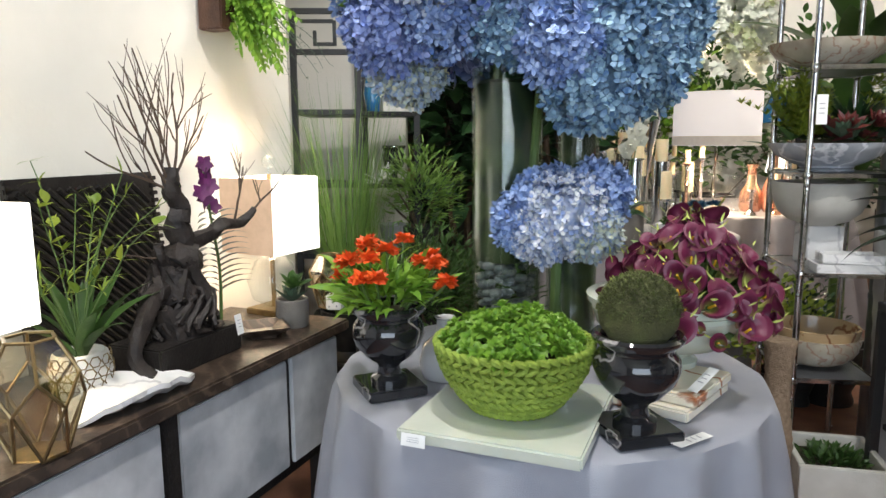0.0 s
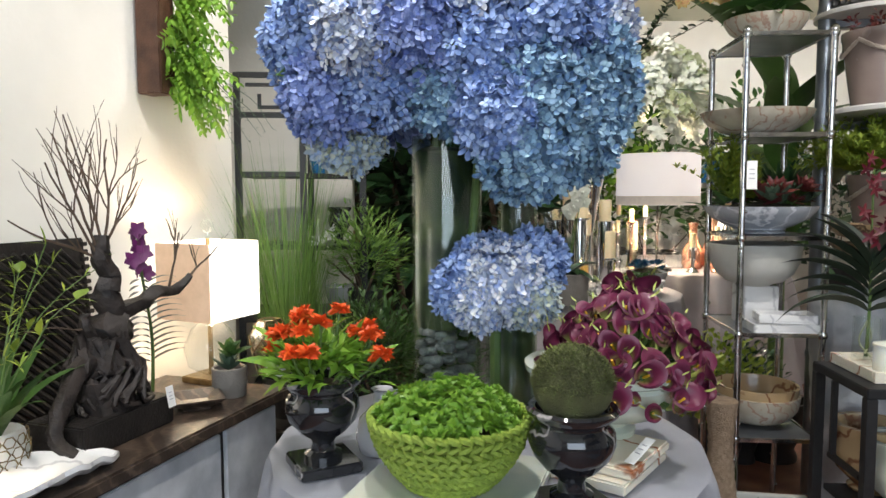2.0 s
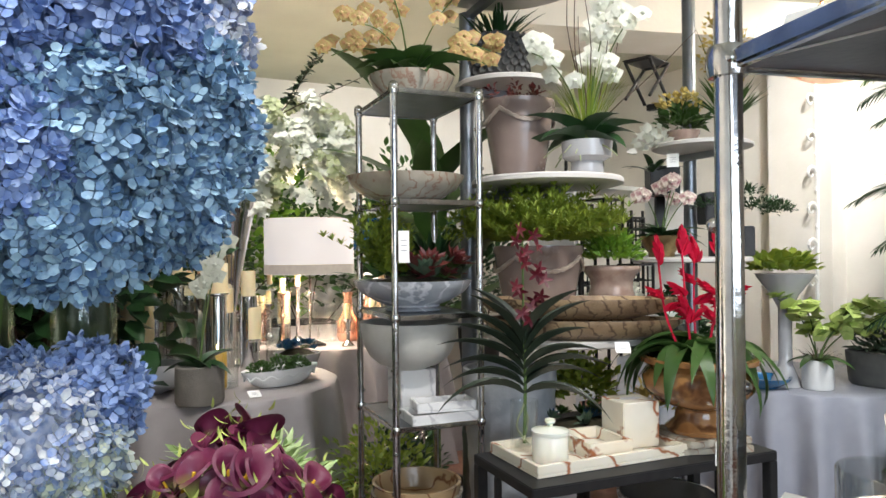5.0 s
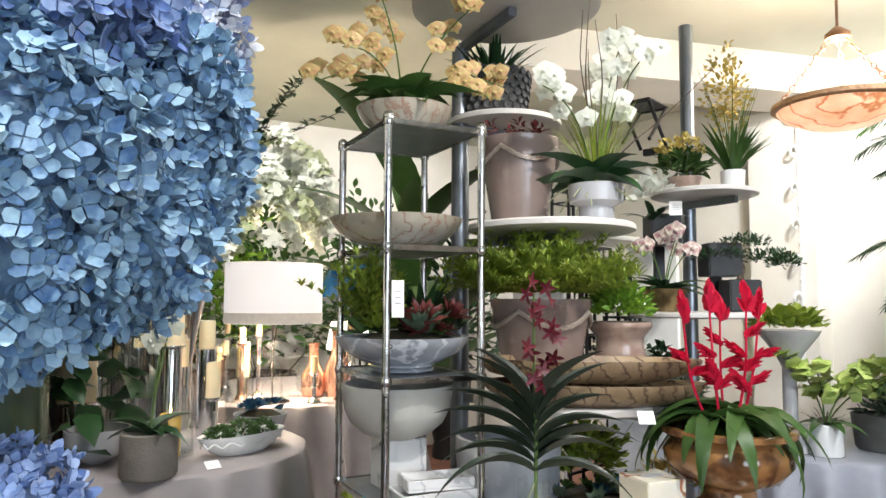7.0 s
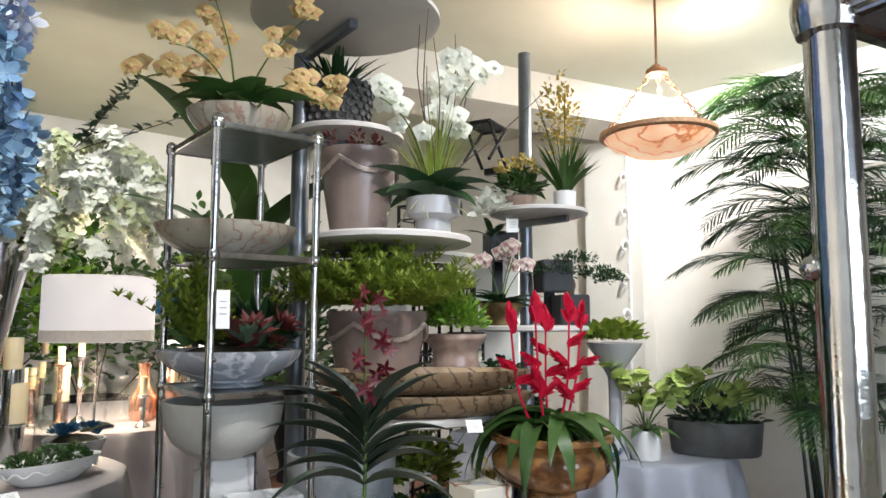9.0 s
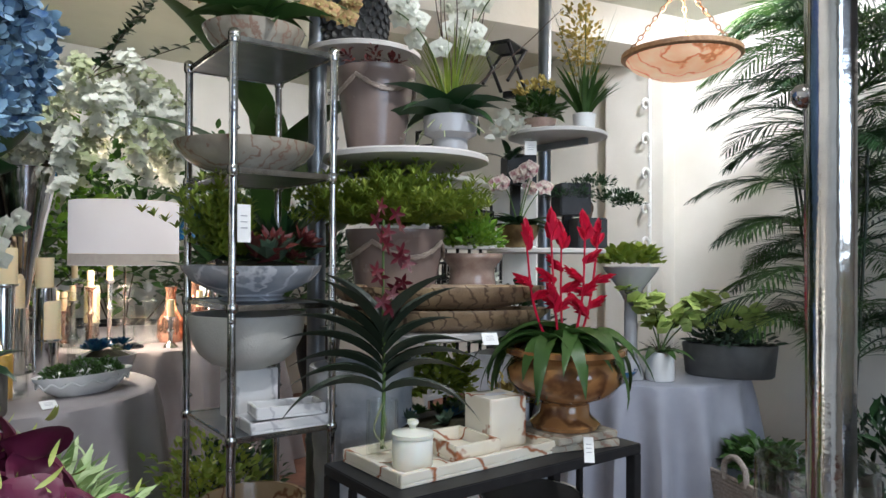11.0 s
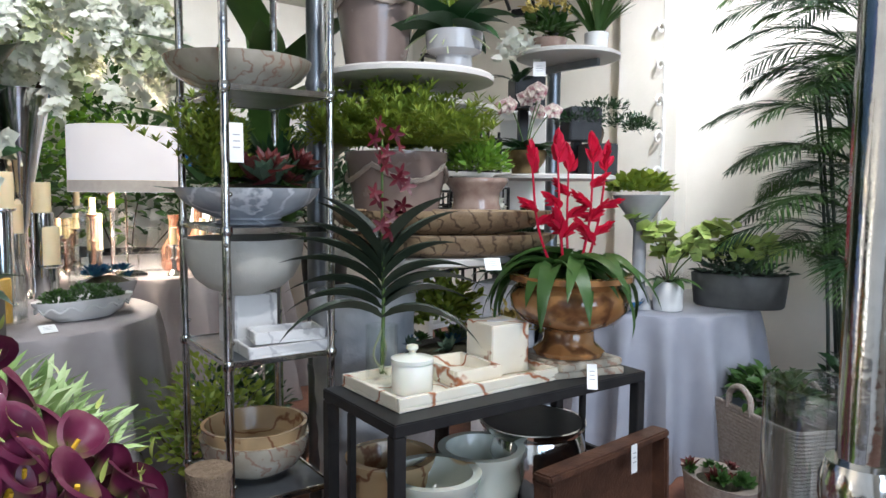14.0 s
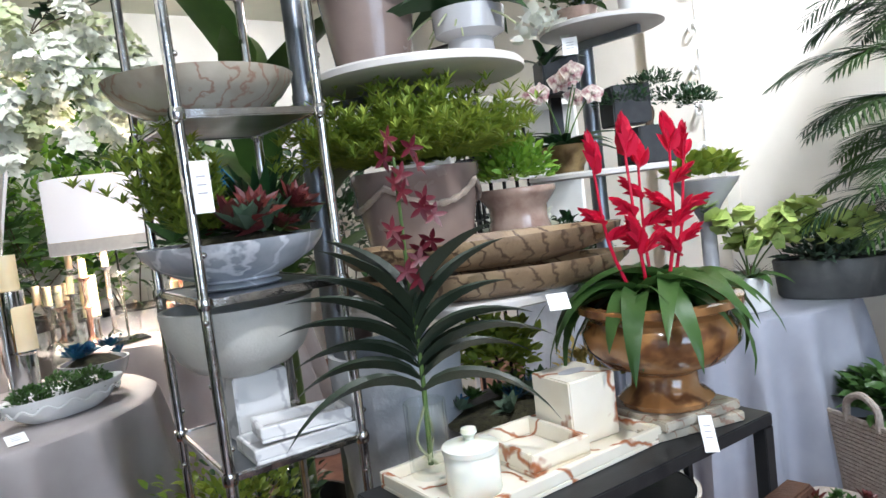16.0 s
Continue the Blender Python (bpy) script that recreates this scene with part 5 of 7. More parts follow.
# second etagere beside the walker
etagere(0.935, 0.537, -13, 0.42, 0.50, 1.80, (0.45, 0.80, 1.134, 1.50), "hammered nickel etagere with white onyx bowls")
for k in range(2):
    stone_bowl("large white onyx bowl stacked on etagere shelf", 1.085, 0.70, 1.144 + 0.032 * k, 0.192 - 0.003 * k, 0.113, ONYXWHITE, 0.3)
stone_bowl("olive onyx bowl on upper etagere shelf", 1.20, 0.72, 1.510, 0.15, 0.10, ONYXGREEN, 0.4)
price_tag(1.065, 0.945, 1.510, 60, -80, 0.08, 0.04)
price_tag(1.085, 0.985, 1.146, 20, -75, 0.05, 0.035)

# ---- steel display rack with round shelves ----
t = thing("display_rack", "grey steel pole rack with pale round shelves", "rack", 1.925, 3.13, 0, 0)
part("pole", tube([(0, 0, 0), (0, 0, 2.32)], 0.033, n=20), STEEL, t)
for z in (0.62, 1.1, 1.62, 2.05):
    part("collar", lathe([(0.036, z - .012), (0.037, z), (0.036, z + .012)], 20), STEEL, t)
for dx, dy, z, R in ((0.13, -0.37, 1.590, 0.275), (0.15, -0.42, 1.035, 0.30), (-0.03, -0.34, 2.325, 0.31), (0.18, -0.02, 2.02, 0.22)):
    part("round_shelf", lathe([(R - .015, z), (R, z + .006), (R, z + .02), (R - .006, z + .026)], 56), DISC, t, m=pose(dx, dy, 0))
    a = math.atan2(dy, dx)
    part("arm", Shape().add(box(math.hypot(dx, dy) * 1.15, 0.03, 0.03, 0.002, math.hypot(dx, dy) * 0.57, 0, z - 0.032), pose(0, 0, 0, 0, 0, math.degrees(a))), STEEL, t)
RX, RY = 2.03, 2.80


def garden_pot(x, y, z, R, H, mat, label, rope=True):
    t = thing("garden_pot", label, "pot", x, y, z, 0)
    part("pot_body", lathe([(R * .66, 0), (R * .69, H * .05), (R * .70, H * .08), (R * .78, H * .3), (R * .93, H * .75), (R * .97, H * .9), (R, H * .92), (R, H), (R * .9, H), (R * .86, H * .85), (R * .1, H * .8)], 44), mat, t)
    if rope:
        s = Shape()
        pts = []
        for k in range(61):
            a = 2 * math.pi * k / 60
            zz = H * (0.87 - 0.16 * abs(math.sin(2 * a)))
            r = R * (0.80 + 0.18 * (zz / H)) + 0.006
            pts.append((r * math.cos(a + .5), r * math.sin(a + .5), zz))
        for k in range(2):
            s.add(tube([(p[0], p[1], p[2] + 0.004 * math.sin(i * 1.6 + 3.14 * k)) for i, p in enumerate(pts)], 0.006, n=6))
        part("rope_swag", s, ROPE, t, "glazed rope swag")
    return t


garden_pot(1.985, 2.84, 1.617, 0.135, 0.29, TAUPE, "tall taupe glazed pot with rope swag")
b = thing("sprouting_succulent", "small brown succulent sprouts in pot", "plant", 1.985, 2.84, 1.88, 0)
rnd = random.Random(94)
for k in range(9):
    part("sprout", bush(rnd, 26, 0.02, 0.02, 0.035, 0.02, 0.012, 0.3, -1, 0.3), BROWNSUCC, b, m=pose(rnd.uniform(-.1, .1), rnd.uniform(-.1, .1), rnd.uniform(0.03, 0.08)))
garden_pot(2.02, 2.77, 1.063, 0.165, 0.31, TAUPE, "wide taupe glazed pot with rope swag")
b = thing("feathery_shrub", "yellow-green feathery shrub spilling from pot", "plant", 2.02, 2.77, 1.38, 0)
for k in range(360):
    if k % 30 == 0:
        s = Shape()
    a, q = rnd.uniform(0, 6.283), rnd.random() ** 0.6
    pts = bend((0.13 * q * math.cos(a), 0.13 * q * math.sin(a), 0), (math.cos(a) * q * 1.2, math.sin(a) * q * 1.2, 0.9), rnd.uniform(0.12, 0.26), 7, 0.6, 0.12, rnd)
    for p, p2 in zip(pts[1:], pts[2:] + pts[-1:]):
        d = Vector(p2) - Vector(p) + Vector((0, 0, 1e-4))
        for sd in (-1, 1):
            s.add(blade(0.036, 0.010, 0.2, 0.3, 2), aim(p, d.normalized() + d.cross(Vector((.3, .2, 1))).normalized() * sd * 0.8))
        for _ in range(3):
            s.add(blade(0.032, 0.010, 0.2, 0.3, 2), aim(p, d.normalized() + unit(rnd) * .9))
    if k % 30 == 29:
        part("branch", s, YELLEAF, b)
# grey footed pot with white orchid
b = thing("footed_pot", "grey glazed footed orchid pot", "pot", 2.13, 2.62, 1.617, 0)
part("pot_body", lathe([(0.055, 0), (0.058, 0.01), (0.055, 0.05), (0.085, 0.065), (0.09, 0.12), (0.085, 0.122), (0.075, 0.1), (0.01, 0.1)], 36), GREYGLAZE, b)
t = phalaenopsis(2.13, 2.62, 1.73, WHITEPETAL, "white moth orchid with grassy roots and twigs", 95,
                 ((-0.35, -0.1, 0.44, 1.6), (0.05, -0.1, 0.47, 1.5), (0.15, 0.1, 0.5, 1.3), (0.05, -.2, 0.45, 1.8)), DARKLEAF, (0.27, 0.09), 0.040, 9, 12)
part("grass", tuft(rnd, 90, 0.34, 0.004, 0.35, 0.6, 0.03, 6), YELLEAF, t, "pale grassy blades")
s = Shape()
for k in range(7):
    s.add(tube(bend((0, 0, 0), (rnd.uniform(-.5, .7), rnd.uniform(-.3, .3), 1), rnd.uniform(.4, .62), 8, 0, 0.14, rnd), 0.003, 0.0012, 5))
part("twigs", s, TWIG, t, "bare brown twigs")
s = Shape()
for k in range(16):
    s.add(tube(bend((0, 0, 0), (*(unit(rnd).xy), 0.25), rnd.uniform(.1, .17), 7, 1.6, 0.15, rnd), 0.0035, 0.0025, 5))
part("aerial_roots", s, CREAMPETAL, t, "pale aerial roots")
b = thing("ruffled_pot", "dark grey ruffled ceramic pot", "pot", 2.05, 3.10, 2.048, 0)
part("pot_body", lathe([(0.1, 0), (0.11, 0.02), (0.13, 0.17), (0.12, 0.175), (0.1, 0.15), (0.01, 0.14)], 36), GREYTUB, b)
s = Shape()
for j in range(6):
    for k in range(22):
        a = 2 * math.pi * (k + .5 * (j % 2)) / 22
        r = 0.112 + 0.02 * j / 6
        s.add(lathe([(0.006, 0), (0.014, 0.014), (0.016, 0.018), (0.012, 0.014), (0.003, 0.004)], 8), Matrix.LocRotScale((r * math.cos(a), r * math.sin(a), 0.025 + j * 0.026), Vector((math.cos(a), math.sin(a), 0.15)).to_track_quat("Z", "Y"), None))
part("cup_relief", s, GREYTUB, b, "rows of small raised cups")
part("grass", tuft(rnd, 70, 0.2, 0.016, 0.8, 0.8, 0.07), DARKLEAF, b, m=pose(0, 0, 0.15))
# petrified wood trays and small pot on the low round shelf
for k in range(2):
    b = thing("stone_trough", "long petrified wood stone trough", "tray", 2.015 + 0.01 * k, 2.545 - 0.01 * k, 1.062 + 0.068 * (1 - k), -35, "stacked stone troughs")
    part("trough_body", lathe([(0.20, 0), (0.29, 0.022), (0.33, 0.055), (0.332, 0.067), (0.31, 0.066), (0.26, 0.035), (0.02, 0.03)], 48, 1.0, 0.38, 0.04), STONE, b)
price_tag(2.02, 2.31, 1.055, 50, -30, 0.045, 0.04)
b = thing("crackle_urn", "small brown crackle glazed urn", "urn", 2.29, 2.69, 1.063, 0)
part("urn_body", lathe([(0.065, 0), (0.07, 0.03), (0.085, 0.06), (0.09, 0.11), (0.078, 0.155), (0.08, 0.185), (0.104, 0.215), (0.108, 0.225), (0.105, 0.235), (0.09, 0.235), (0.06, 0.2), (0.01, 0.2)], 44), CRACKLE, b)
b = thing("boxwood_plant", "round bright green boxwood plant in urn", "plant", 2.29, 2.69, 1.285, 0)
part("foliage", bush(rnd, 700, 0.11, 0.11, 0.10, 0.026, 0.014, 0.3, -0.2, 0.4), LIMELEAF, b, m=pose(0, 0, 0.05))
b = thing("white_flower_plant", "small white flowered plant", "plant", 2.40, 2.80, 1.06, 0)
part("pot", lathe(bowl_profile(0.06, 0.08, 0.6), 20), WHITEPOT, b)
part("flowers", bush(rnd, 260, 0.09, 0.09, 0.07, 0.026, 0.022, 0.3, -0.3, 0.5), WHITEPETAL, b, m=pose(0, 0, 0.12))
# blue grey buckets below
for xx, yy, hh in ((1.93, 2.83, 0.93), (2.42, 3.3, 0.55)):
    b = thing("zinc_bucket", "tall ribbed blue grey zinc bucket", "bucket", xx, yy, 0.0, 0)
    part("bucket_body", lathe([(0.11, 0)] + [(0.12 + 0.05 * q / 20 + 0.004 * (q % 2), hh * q / 20) for q in range(1, 21)] + [(0.155, hh), (0.11, 0.1)], 40), ZINC, b)

# ---- black side table and what stands on it ----
t = thing("black_side_table", "black metal side table with fretwork end", "table", 2.03, 2.313, 0, -3)
TW, TD = 0.86, 0.36
part("tabletop", box(TW, TD, 0.03, 0.003, 0, 0, 0.705), BLACKMETAL, t)
for sx in (-1, 1):
    for sy in (-1, 1):
        part("leg", box(0.032, 0.032, 0.704, 0.002, sx * (TW / 2 - .016), sy * (TD / 2 - .016), 0), BLACKMETAL, t)
    part("stretcher", box(0.024, TD - 0.07, 0.024, 0.002, sx * (TW / 2 - .016), 0, 0.10), BLACKMETAL, t)
    part("fret", box(0.018, 0.018, 0.26, 0.002, sx * (TW / 2 - .016), 0.05, 0.44), BLACKMETAL, t)
    part("fret", box(0.018, 0.2, 0.018, 0.002, sx * (TW / 2 - .016), -0.03, 0.44), BLACKMETAL, t)
part("under_shelf", box(TW - .07, TD - .07, 0.02, 0.002, 0, 0, 0.30), BLACKMETAL, t)
DT = 0.736
ca, sa = math.cos(radians(-3)), math.sin(radians(-3))


def dt(u, v):
    return 2.03 + u * ca - v * sa, 2.313 + u * sa + v * ca


def onyx_tray(u, v, w, d, h, rz, z, label, mat=ONYXVEIN):
    t = thing("onyx_tray", label, "tray", *dt(u, v), z, rz)
    part("tray_base", box(w, d, 0.010, 0.002), mat, t)
    for a, e, c2, f2 in ((0, -d / 2 + .007, w, .014), (0, d / 2 - .007, w, .014), (-w / 2 + .007, 0, .014, d - .028), (w / 2 - .007, 0, .014, d - .028)):
        part("side", box(c2, f2, h - .010, 0.002, a, e, 0.0102), mat, t)


onyx_tray(-0.118, 0.027, 0.525, 0.28, 0.034, -2, DT, "large cream onyx tray with red veins")
onyx_tray(-0.095, 0.03, 0.15, 0.19, 0.045, -4, DT + 0.011, "small cream onyx tray inside the larger")
b = thing("onyx_box", "square cream onyx tissue box with brown veins", "box", *dt(0.052, 0.045), DT + 0.011, -7)
part("box_body", box(0.128, 0.128, 0.14, 0.003), ONYXVEIN, b)
part("slot", lathe([(0.03, 0.1402), (0.03, 0.141)], 20, 1.2, 0.6), INK, b)
b = thing("lidded_jar", "round white onyx jar with knob lid", "jar", *dt(-0.275, -0.012), DT + 0.011, 0)
part("jar_body", lathe([(0.05, 0), (0.052, 0.006), (0.052, 0.075), (0.05, 0.078)], 40), ONYXWHITE, b)
part("lid", lathe([(0.054, 0.0785), (0.054, 0.088), (0.03, 0.094), (0.01, 0.098), (0.009, 0.104), (0.016, 0.112), (0.014, 0.12), (0.004, 0.123)], 40), ONYXWHITE, b)
x, y = dt(-0.287, 0.118)
b = thing("glass_vase", "small clear glass vase of water", "vase", x, y, DT + 0.011, 0)
part("vase_body", lathe([(0.04, 0), (0.043, 0.01), (0.043, 0.15), (0.04, 0.152), (0.038, 0.148), (0.038, 0.014), (0.004, 0.01)], 32), CLEAR, b).visible_shadow = False
b = thing("vanda_orchid", "wine red orchid spike above dark strap leaves", "orchid", x, y, DT + 0.03, 0)
s = Shape()
for k in range(8):
    q = k / 7
    for sd in (-1, 1):
        s.add(blade(rnd.uniform(0.29, 0.36) - 0.09 * q, 0.036, 1.5 - 0.9 * q, 0.7, 9), aim((0, 0, 0.15 + 0.17 * q), (sd * (0.85 - 0.42 * q), -0.45 * sd + rnd.uniform(-.4, .4), 0.7 + 0.7 * q)))
part("leaves", s, BLACKLEAF, b, "dark arching strap leaves")
part("stem", tube([(0, 0, 0), (0.005, 0, 0.2), (0, 0, 0.4), (0.0, 0, 0.62)], 0.006, 0.003, 7), GREENSTEM, b)
part("roots", Shape().add(tube([(0.0, 0, 0.12), (-.02, .01, .05), (.01, -.01, .0)], .003)).add(tube([(0.0, 0, 0.12), (.02, .01, .06), (-.01, -.01, .01)], .003)), CREAMPETAL, b)
for k in range(17):
    p = Vector((rnd.uniform(-.06, .06), rnd.uniform(-.05, .02), 0.38 + 0.29 * k / 17))
    part("flower", star(0.03, 5, 0.2, 0.25), MAGENTA, b, m=Matrix.LocRotScale(p, Vector((rnd.uniform(-.8, .5), -0.8, rnd.uniform(-.3, .4))).to_track_quat("Z", "Y"), None))
# brown onyx urn with red bromeliads
x, y = dt(0.262, -0.03)
for k in range(2):
    b = thing("onyx_book", "flat olive onyx slab under the urn", "slab", x, y, DT + 0.0225 * k, -18 + 8 * k, "onyx slabs")
    part("slab", box(0.24 - .02 * k, 0.22, 0.021, 0.003), ONYXGREEN, b)
b = thing("onyx_urn", "large polished brown onyx footed urn", "urn", x, y, DT + 0.046, 0)
part("urn_body", lathe([(0.10, 0), (0.105, 0.012), (0.085, 0.03), (0.075, 0.04), (0.073, 0.07), (0.085, 0.08), (0.14, 0.10), (0.172, 0.14), (0.175, 0.175), (0.158, 0.20), (0.163, 0.21), (0.182, 0.22), (0.182, 0.235), (0.162, 0.237), (0.145, 0.2), (0.02, 0.18)], 52), ONYXBROWN, b)
t = thing("red_bromeliad", "scarlet bromeliad spikes with broad drooping green leaves", "plant", x, y, DT + 0.255, 0)
s = Shape()
for cx, cy in ((-0.05, 0.0), (0.05, -0.02), (0.02, 0.05)):
    for k in range(17):
        a = 2.4 * k
        s.add(blade(rnd.uniform(.22, .36), 0.058, rnd.uniform(1.5, 2.6), 0.4, 9, belly=0.6), aim((cx, cy, 0.03), (math.cos(a), math.sin(a), rnd.uniform(.5, 1.4))))
part("leaves", s, LEAF, t)


def bract_spike(rnd, length, width):
    """A feather of overlapping pointed bracts along +x."""
    s = Shape()
    n = 13
    for j in range(n):
        q = j / (n - 1)
        a = j * 2.2
        d = Vector((1.0, math.cos(a) * (.55 - .45 * q), math.sin(a) * (.55 - .45 * q)))
        s.add(blade(length * (.52 - .12 * q), width * (1 - .35 * q), rnd.uniform(-.3, .2), .45, 4), aim((length * .6 * q, 0, 0), d, rnd.uniform(-.6, .6)))
    return s


# each stem carries a crowning spike and shorter ones that branch off below it
for cx, cy, hh, side in ((-.135, .03, .33, ((.62, -1), (.5, 1))), (-.075, -.01, .36, ((.6, -1), (.42, -.4), (.35, .8))), (.005, .02, .33, ((.75, -.7), (.55, .9), (.4, -.9))),
                         (.055, -.03, .36, ((.75, .8), (.6, -.6), (.48, .5), (.36, -.9))), (.165, .01, .34, ((.62, 1.2), (.5, -1), (.38, 1.1), (.3, -.8)))):
    part("stem", tube([(cx * .4, cy * .4, .02), (cx * .8, cy, hh * .5), (cx, cy, hh)], .0045, .003, 6), RED, t)
    part("bract", bract_spike(rnd, .10, .028), RED, t, m=aim((cx, cy, hh - .015), (cx * .8, rnd.uniform(-.15, .15), 1)))
    for lev, out in side:
        base = (cx * (.6 + .4 * lev), cy, hh * lev)
        part("bract", bract_spike(rnd, rnd.uniform(.075, .095), .024), RED, t, m=aim(base, (out * .8, -.6 * out + rnd.uniform(-.5, .1), rnd.uniform(.45, .95))))
price_tag(x - 0.06, y - 0.14, DT + 0.012, 35, -48, 0.028, 0.09)
# teal and brown foliage behind the side table
t = succulent_bed("teal_succulents", "teal and bronze succulents in low pot", 2.12, 2.62, 0.74, 0.2, 0.12, 96, (TEALSUCC, GREYSUCC, LEAF), 14, 0.05)
b = thing("plant_stand", "dark wooden plant stand", "stand", 2.16, 2.70, 0, 0)
part("stand_top", box(0.36, 0.26, 0.02, 0.004, 0, 0, 0.718), BLACKWOOD, b)
part("column", tube([(0, 0, 0), (0, 0, 0.717)], 0.025), BLACKWOOD, b)
part("foot", lathe([(0.14, 0), (0.13, 0.02), (0.03, 0.03)], 28), BLACKWOOD, b)
b = thing("bronze_shrub", "bronze green small-leaved shrub", "plant", 2.2, 2.74, 0.74, 0)
part("foliage", bush(rnd, 420, 0.13, 0.11, 0.12, 0.035, 0.02, 0.4, -0.4, 0.4), YELLEAF, b, m=pose(0, 0, 0.11))
b = thing("orange_sprig", "orange yellow leaf sprig", "plant", 2.30, 2.50, 0.74, 0)
part("sprig", bush(rnd, 120, 0.09, 0.09, 0.1, 0.03, 0.012, 0.4, 0, 0.3), YPETAL, b, m=pose(0, 0, 0.07))
# under the table
for u, v, mat in ((-0.27, 0.10, TANONYX), (-0.24, -0.06, ONYX), (-0.03, 0.01, ONYX)):
    x, y = dt(u, v)
    b = thing("onyx_urn", "squat pale onyx urn with rolled rim", "urn", x, y, 0.322, 0, "onyx urns under the table")
    part("urn_body", lathe([(0.06, 0), (0.065, 0.01), (0.05, 0.02), (0.10, 0.07), (0.112, 0.13), (0.105, 0.18), (0.12, 0.21), (0.122, 0.225), (0.1, 0.225), (0.09, 0.18), (0.01, 0.1)], 40), mat, b)
x, y = dt(0.20, 0.05)
b = thing("silver_planter", "round polished silver planter with black inside", "planter", x, y, 0.322, 0)
part("planter_body", lathe([(0.1, 0), (0.105, 0.02), (0.15, 0.08), (0.165, 0.15), (0.155, 0.19), (0.145, 0.22), (0.16, 0.24), (0.16, 0.247), (0.150, 0.247), (0.148, 0.240), (0.02, 0.12)], 48), SILVER, b)
part("inside", lathe([(0.147, 0.245), (0.135, 0.21), (0.02, 0.15)], 40), BLACKMETAL, b)
b = thing("old_suitcase", "old brown leather case with nailed edges standing open", "case", 2.235, 2.06, 0.0, 3)
tl = pose(0, 0, 0, -2, 0, 0)
part("lid", Shape().add(box(0.52, 0.02, 0.54, 0.006, 0, 0.02, 0.0), tl), TRUNKWOOD, b, "worn leather lid")
for a, z, w, h in ((0, 0.54, 0.54, 0.022), (-0.258, 0, 0.022, 0.539), (0.258, 0, 0.022, 0.539)):
    part("edge", Shape().add(box(w, 0.06, h, 0.005, a, -0.004, z), tl), TRUNKWOOD, b)
price_tag(2.31, 2.0415, 0.525, 88, 3, 0.028, 0.08)
t = thing("wicker_vase", "tall slim wicker basket vase", "basket", 1.30, 2.50, 0, 0)
part("weave", lathe([(0.05, 0)] + [(0.052 + 0.012 * math.sin(q * .16) + 0.003 * (q % 2), 0.6 * q / 40) for q in range(1, 41)] + [(0.045, 0.6)], 28), WICKER, t)
t = shrub("bronze_foliage", "bronze small-leaved plant below etagere", 1.60, 3.3, 0.0, 0.22, 0.66, 900, YELLEAF, 97, 0.035, 0.02)
t = shrub("dark_foliage", "dark small-leaved plant below etagere", 1.78, 3.5, 0.0, 0.2, 0.6, 700, DARKLEAF, 98, 0.035, 0.02)
b = thing("planter_crate", "square whitewashed wooden planter crate with low moss", "planter", 1.49, 2.475, 0.0, -8)
for a, e, w, d in ((0, -.14, .28, .02), (0, .14, .28, .02), (-.13, 0, .02, .26), (.13, 0, .02, .26)):
    part("side", box(w, d, 0.22, 0.003, a, e, 0), BONE, b)
part("moss", bush(rnd, 300, 0.115, 0.11, 0.03, 0.03, 0.012, 0.3, 0, 0.3), LEAF, b, m=pose(0, 0, 0.18))
part("base", box(0.238, 0.258, 0.17, 0.002, 0, 0, 0.002), SOIL, b)

# ---- far tables with candles and glass ----
draped_table(1.05, 3.87, 0.52, 0.79, LINENTAUPE, "round table covered with a taupe cloth", 5, 15)
draped_table(2.0, 5.35, 0.75, 0.79, LINENTAUPE, "large round table covered with a taupe cloth", 6, 19)
T2 = 0.792


def candle(x, y, z, r, h, mat, label, lit=False, holder=0.0):
    t = thing("pillar_candle", label, "candle", x, y, z, 0)
    if holder:
        part("holder", lathe([(r * .9, 0), (r, 0.006), (r * .8, 0.02), (r * .85, holder - .015), (r * 1.15, holder - .006), (r * 1.15, holder)], 28), SILVER, t)
    part("wax", lathe([(r, holder), (r, holder + h - .006), (r * .93, holder + h), (r * .6, holder + h - .01), (.004, holder + h - .012)], 30), mat, t)
    part("wick", tube([(0, 0, holder + h - .012), (0.001, 0, holder + h + .006)], 0.0015), INK, t)
    if lit:
        part("flame", lathe([(0.001, 0), (0.005, 0.008), (0.004, 0.018), (0.0005, 0.03)], 10), FLAME, t, m=pose(0, 0, holder + h + .002))


def hurricane(x, y, z, r, h, label="clear glass hurricane cylinder"):
    t = thing("hurricane_glass", label, "glass", x, y, z, 0, "hurricane glasses")
    part("glass_wall", lathe([(r, 0), (r, h), (r - .004, h), (r - .004, .012), (.004, .01)], 32), CLEAR, t).visible_shadow = False
    return t


candle(1.02, 3.70, T2, 0.038, 0.15, YWAX, "lit amber pillar candle inside hurricane glass", True)
hurricane(1.02, 3.70, T2, 0.085, 0.30)
candle(1.22, 4.02, T2, 0.045, 0.15, WAX, "cream pillar candle on silver holder", False, 0.16)
candle(1.07, 4.06, T2, 0.05, 0.14, WAX, "cream pillar candle on tall silver holder", False, 0.38)
candle(0.72, 3.98, T2, 0.07, 0.2, WAX, "wide cream pillar candle on dark holder", False, 0.18)
hurricane(0.90, 4.1, T2, 0.07, 0.42)
hurricane(1.36, 4.08, T2, 0.06, 0.34)
b = thing("moss_boat", "long white carved boat dish with green moss mounds", "dish", 1.27, 3.63, T2, 22)
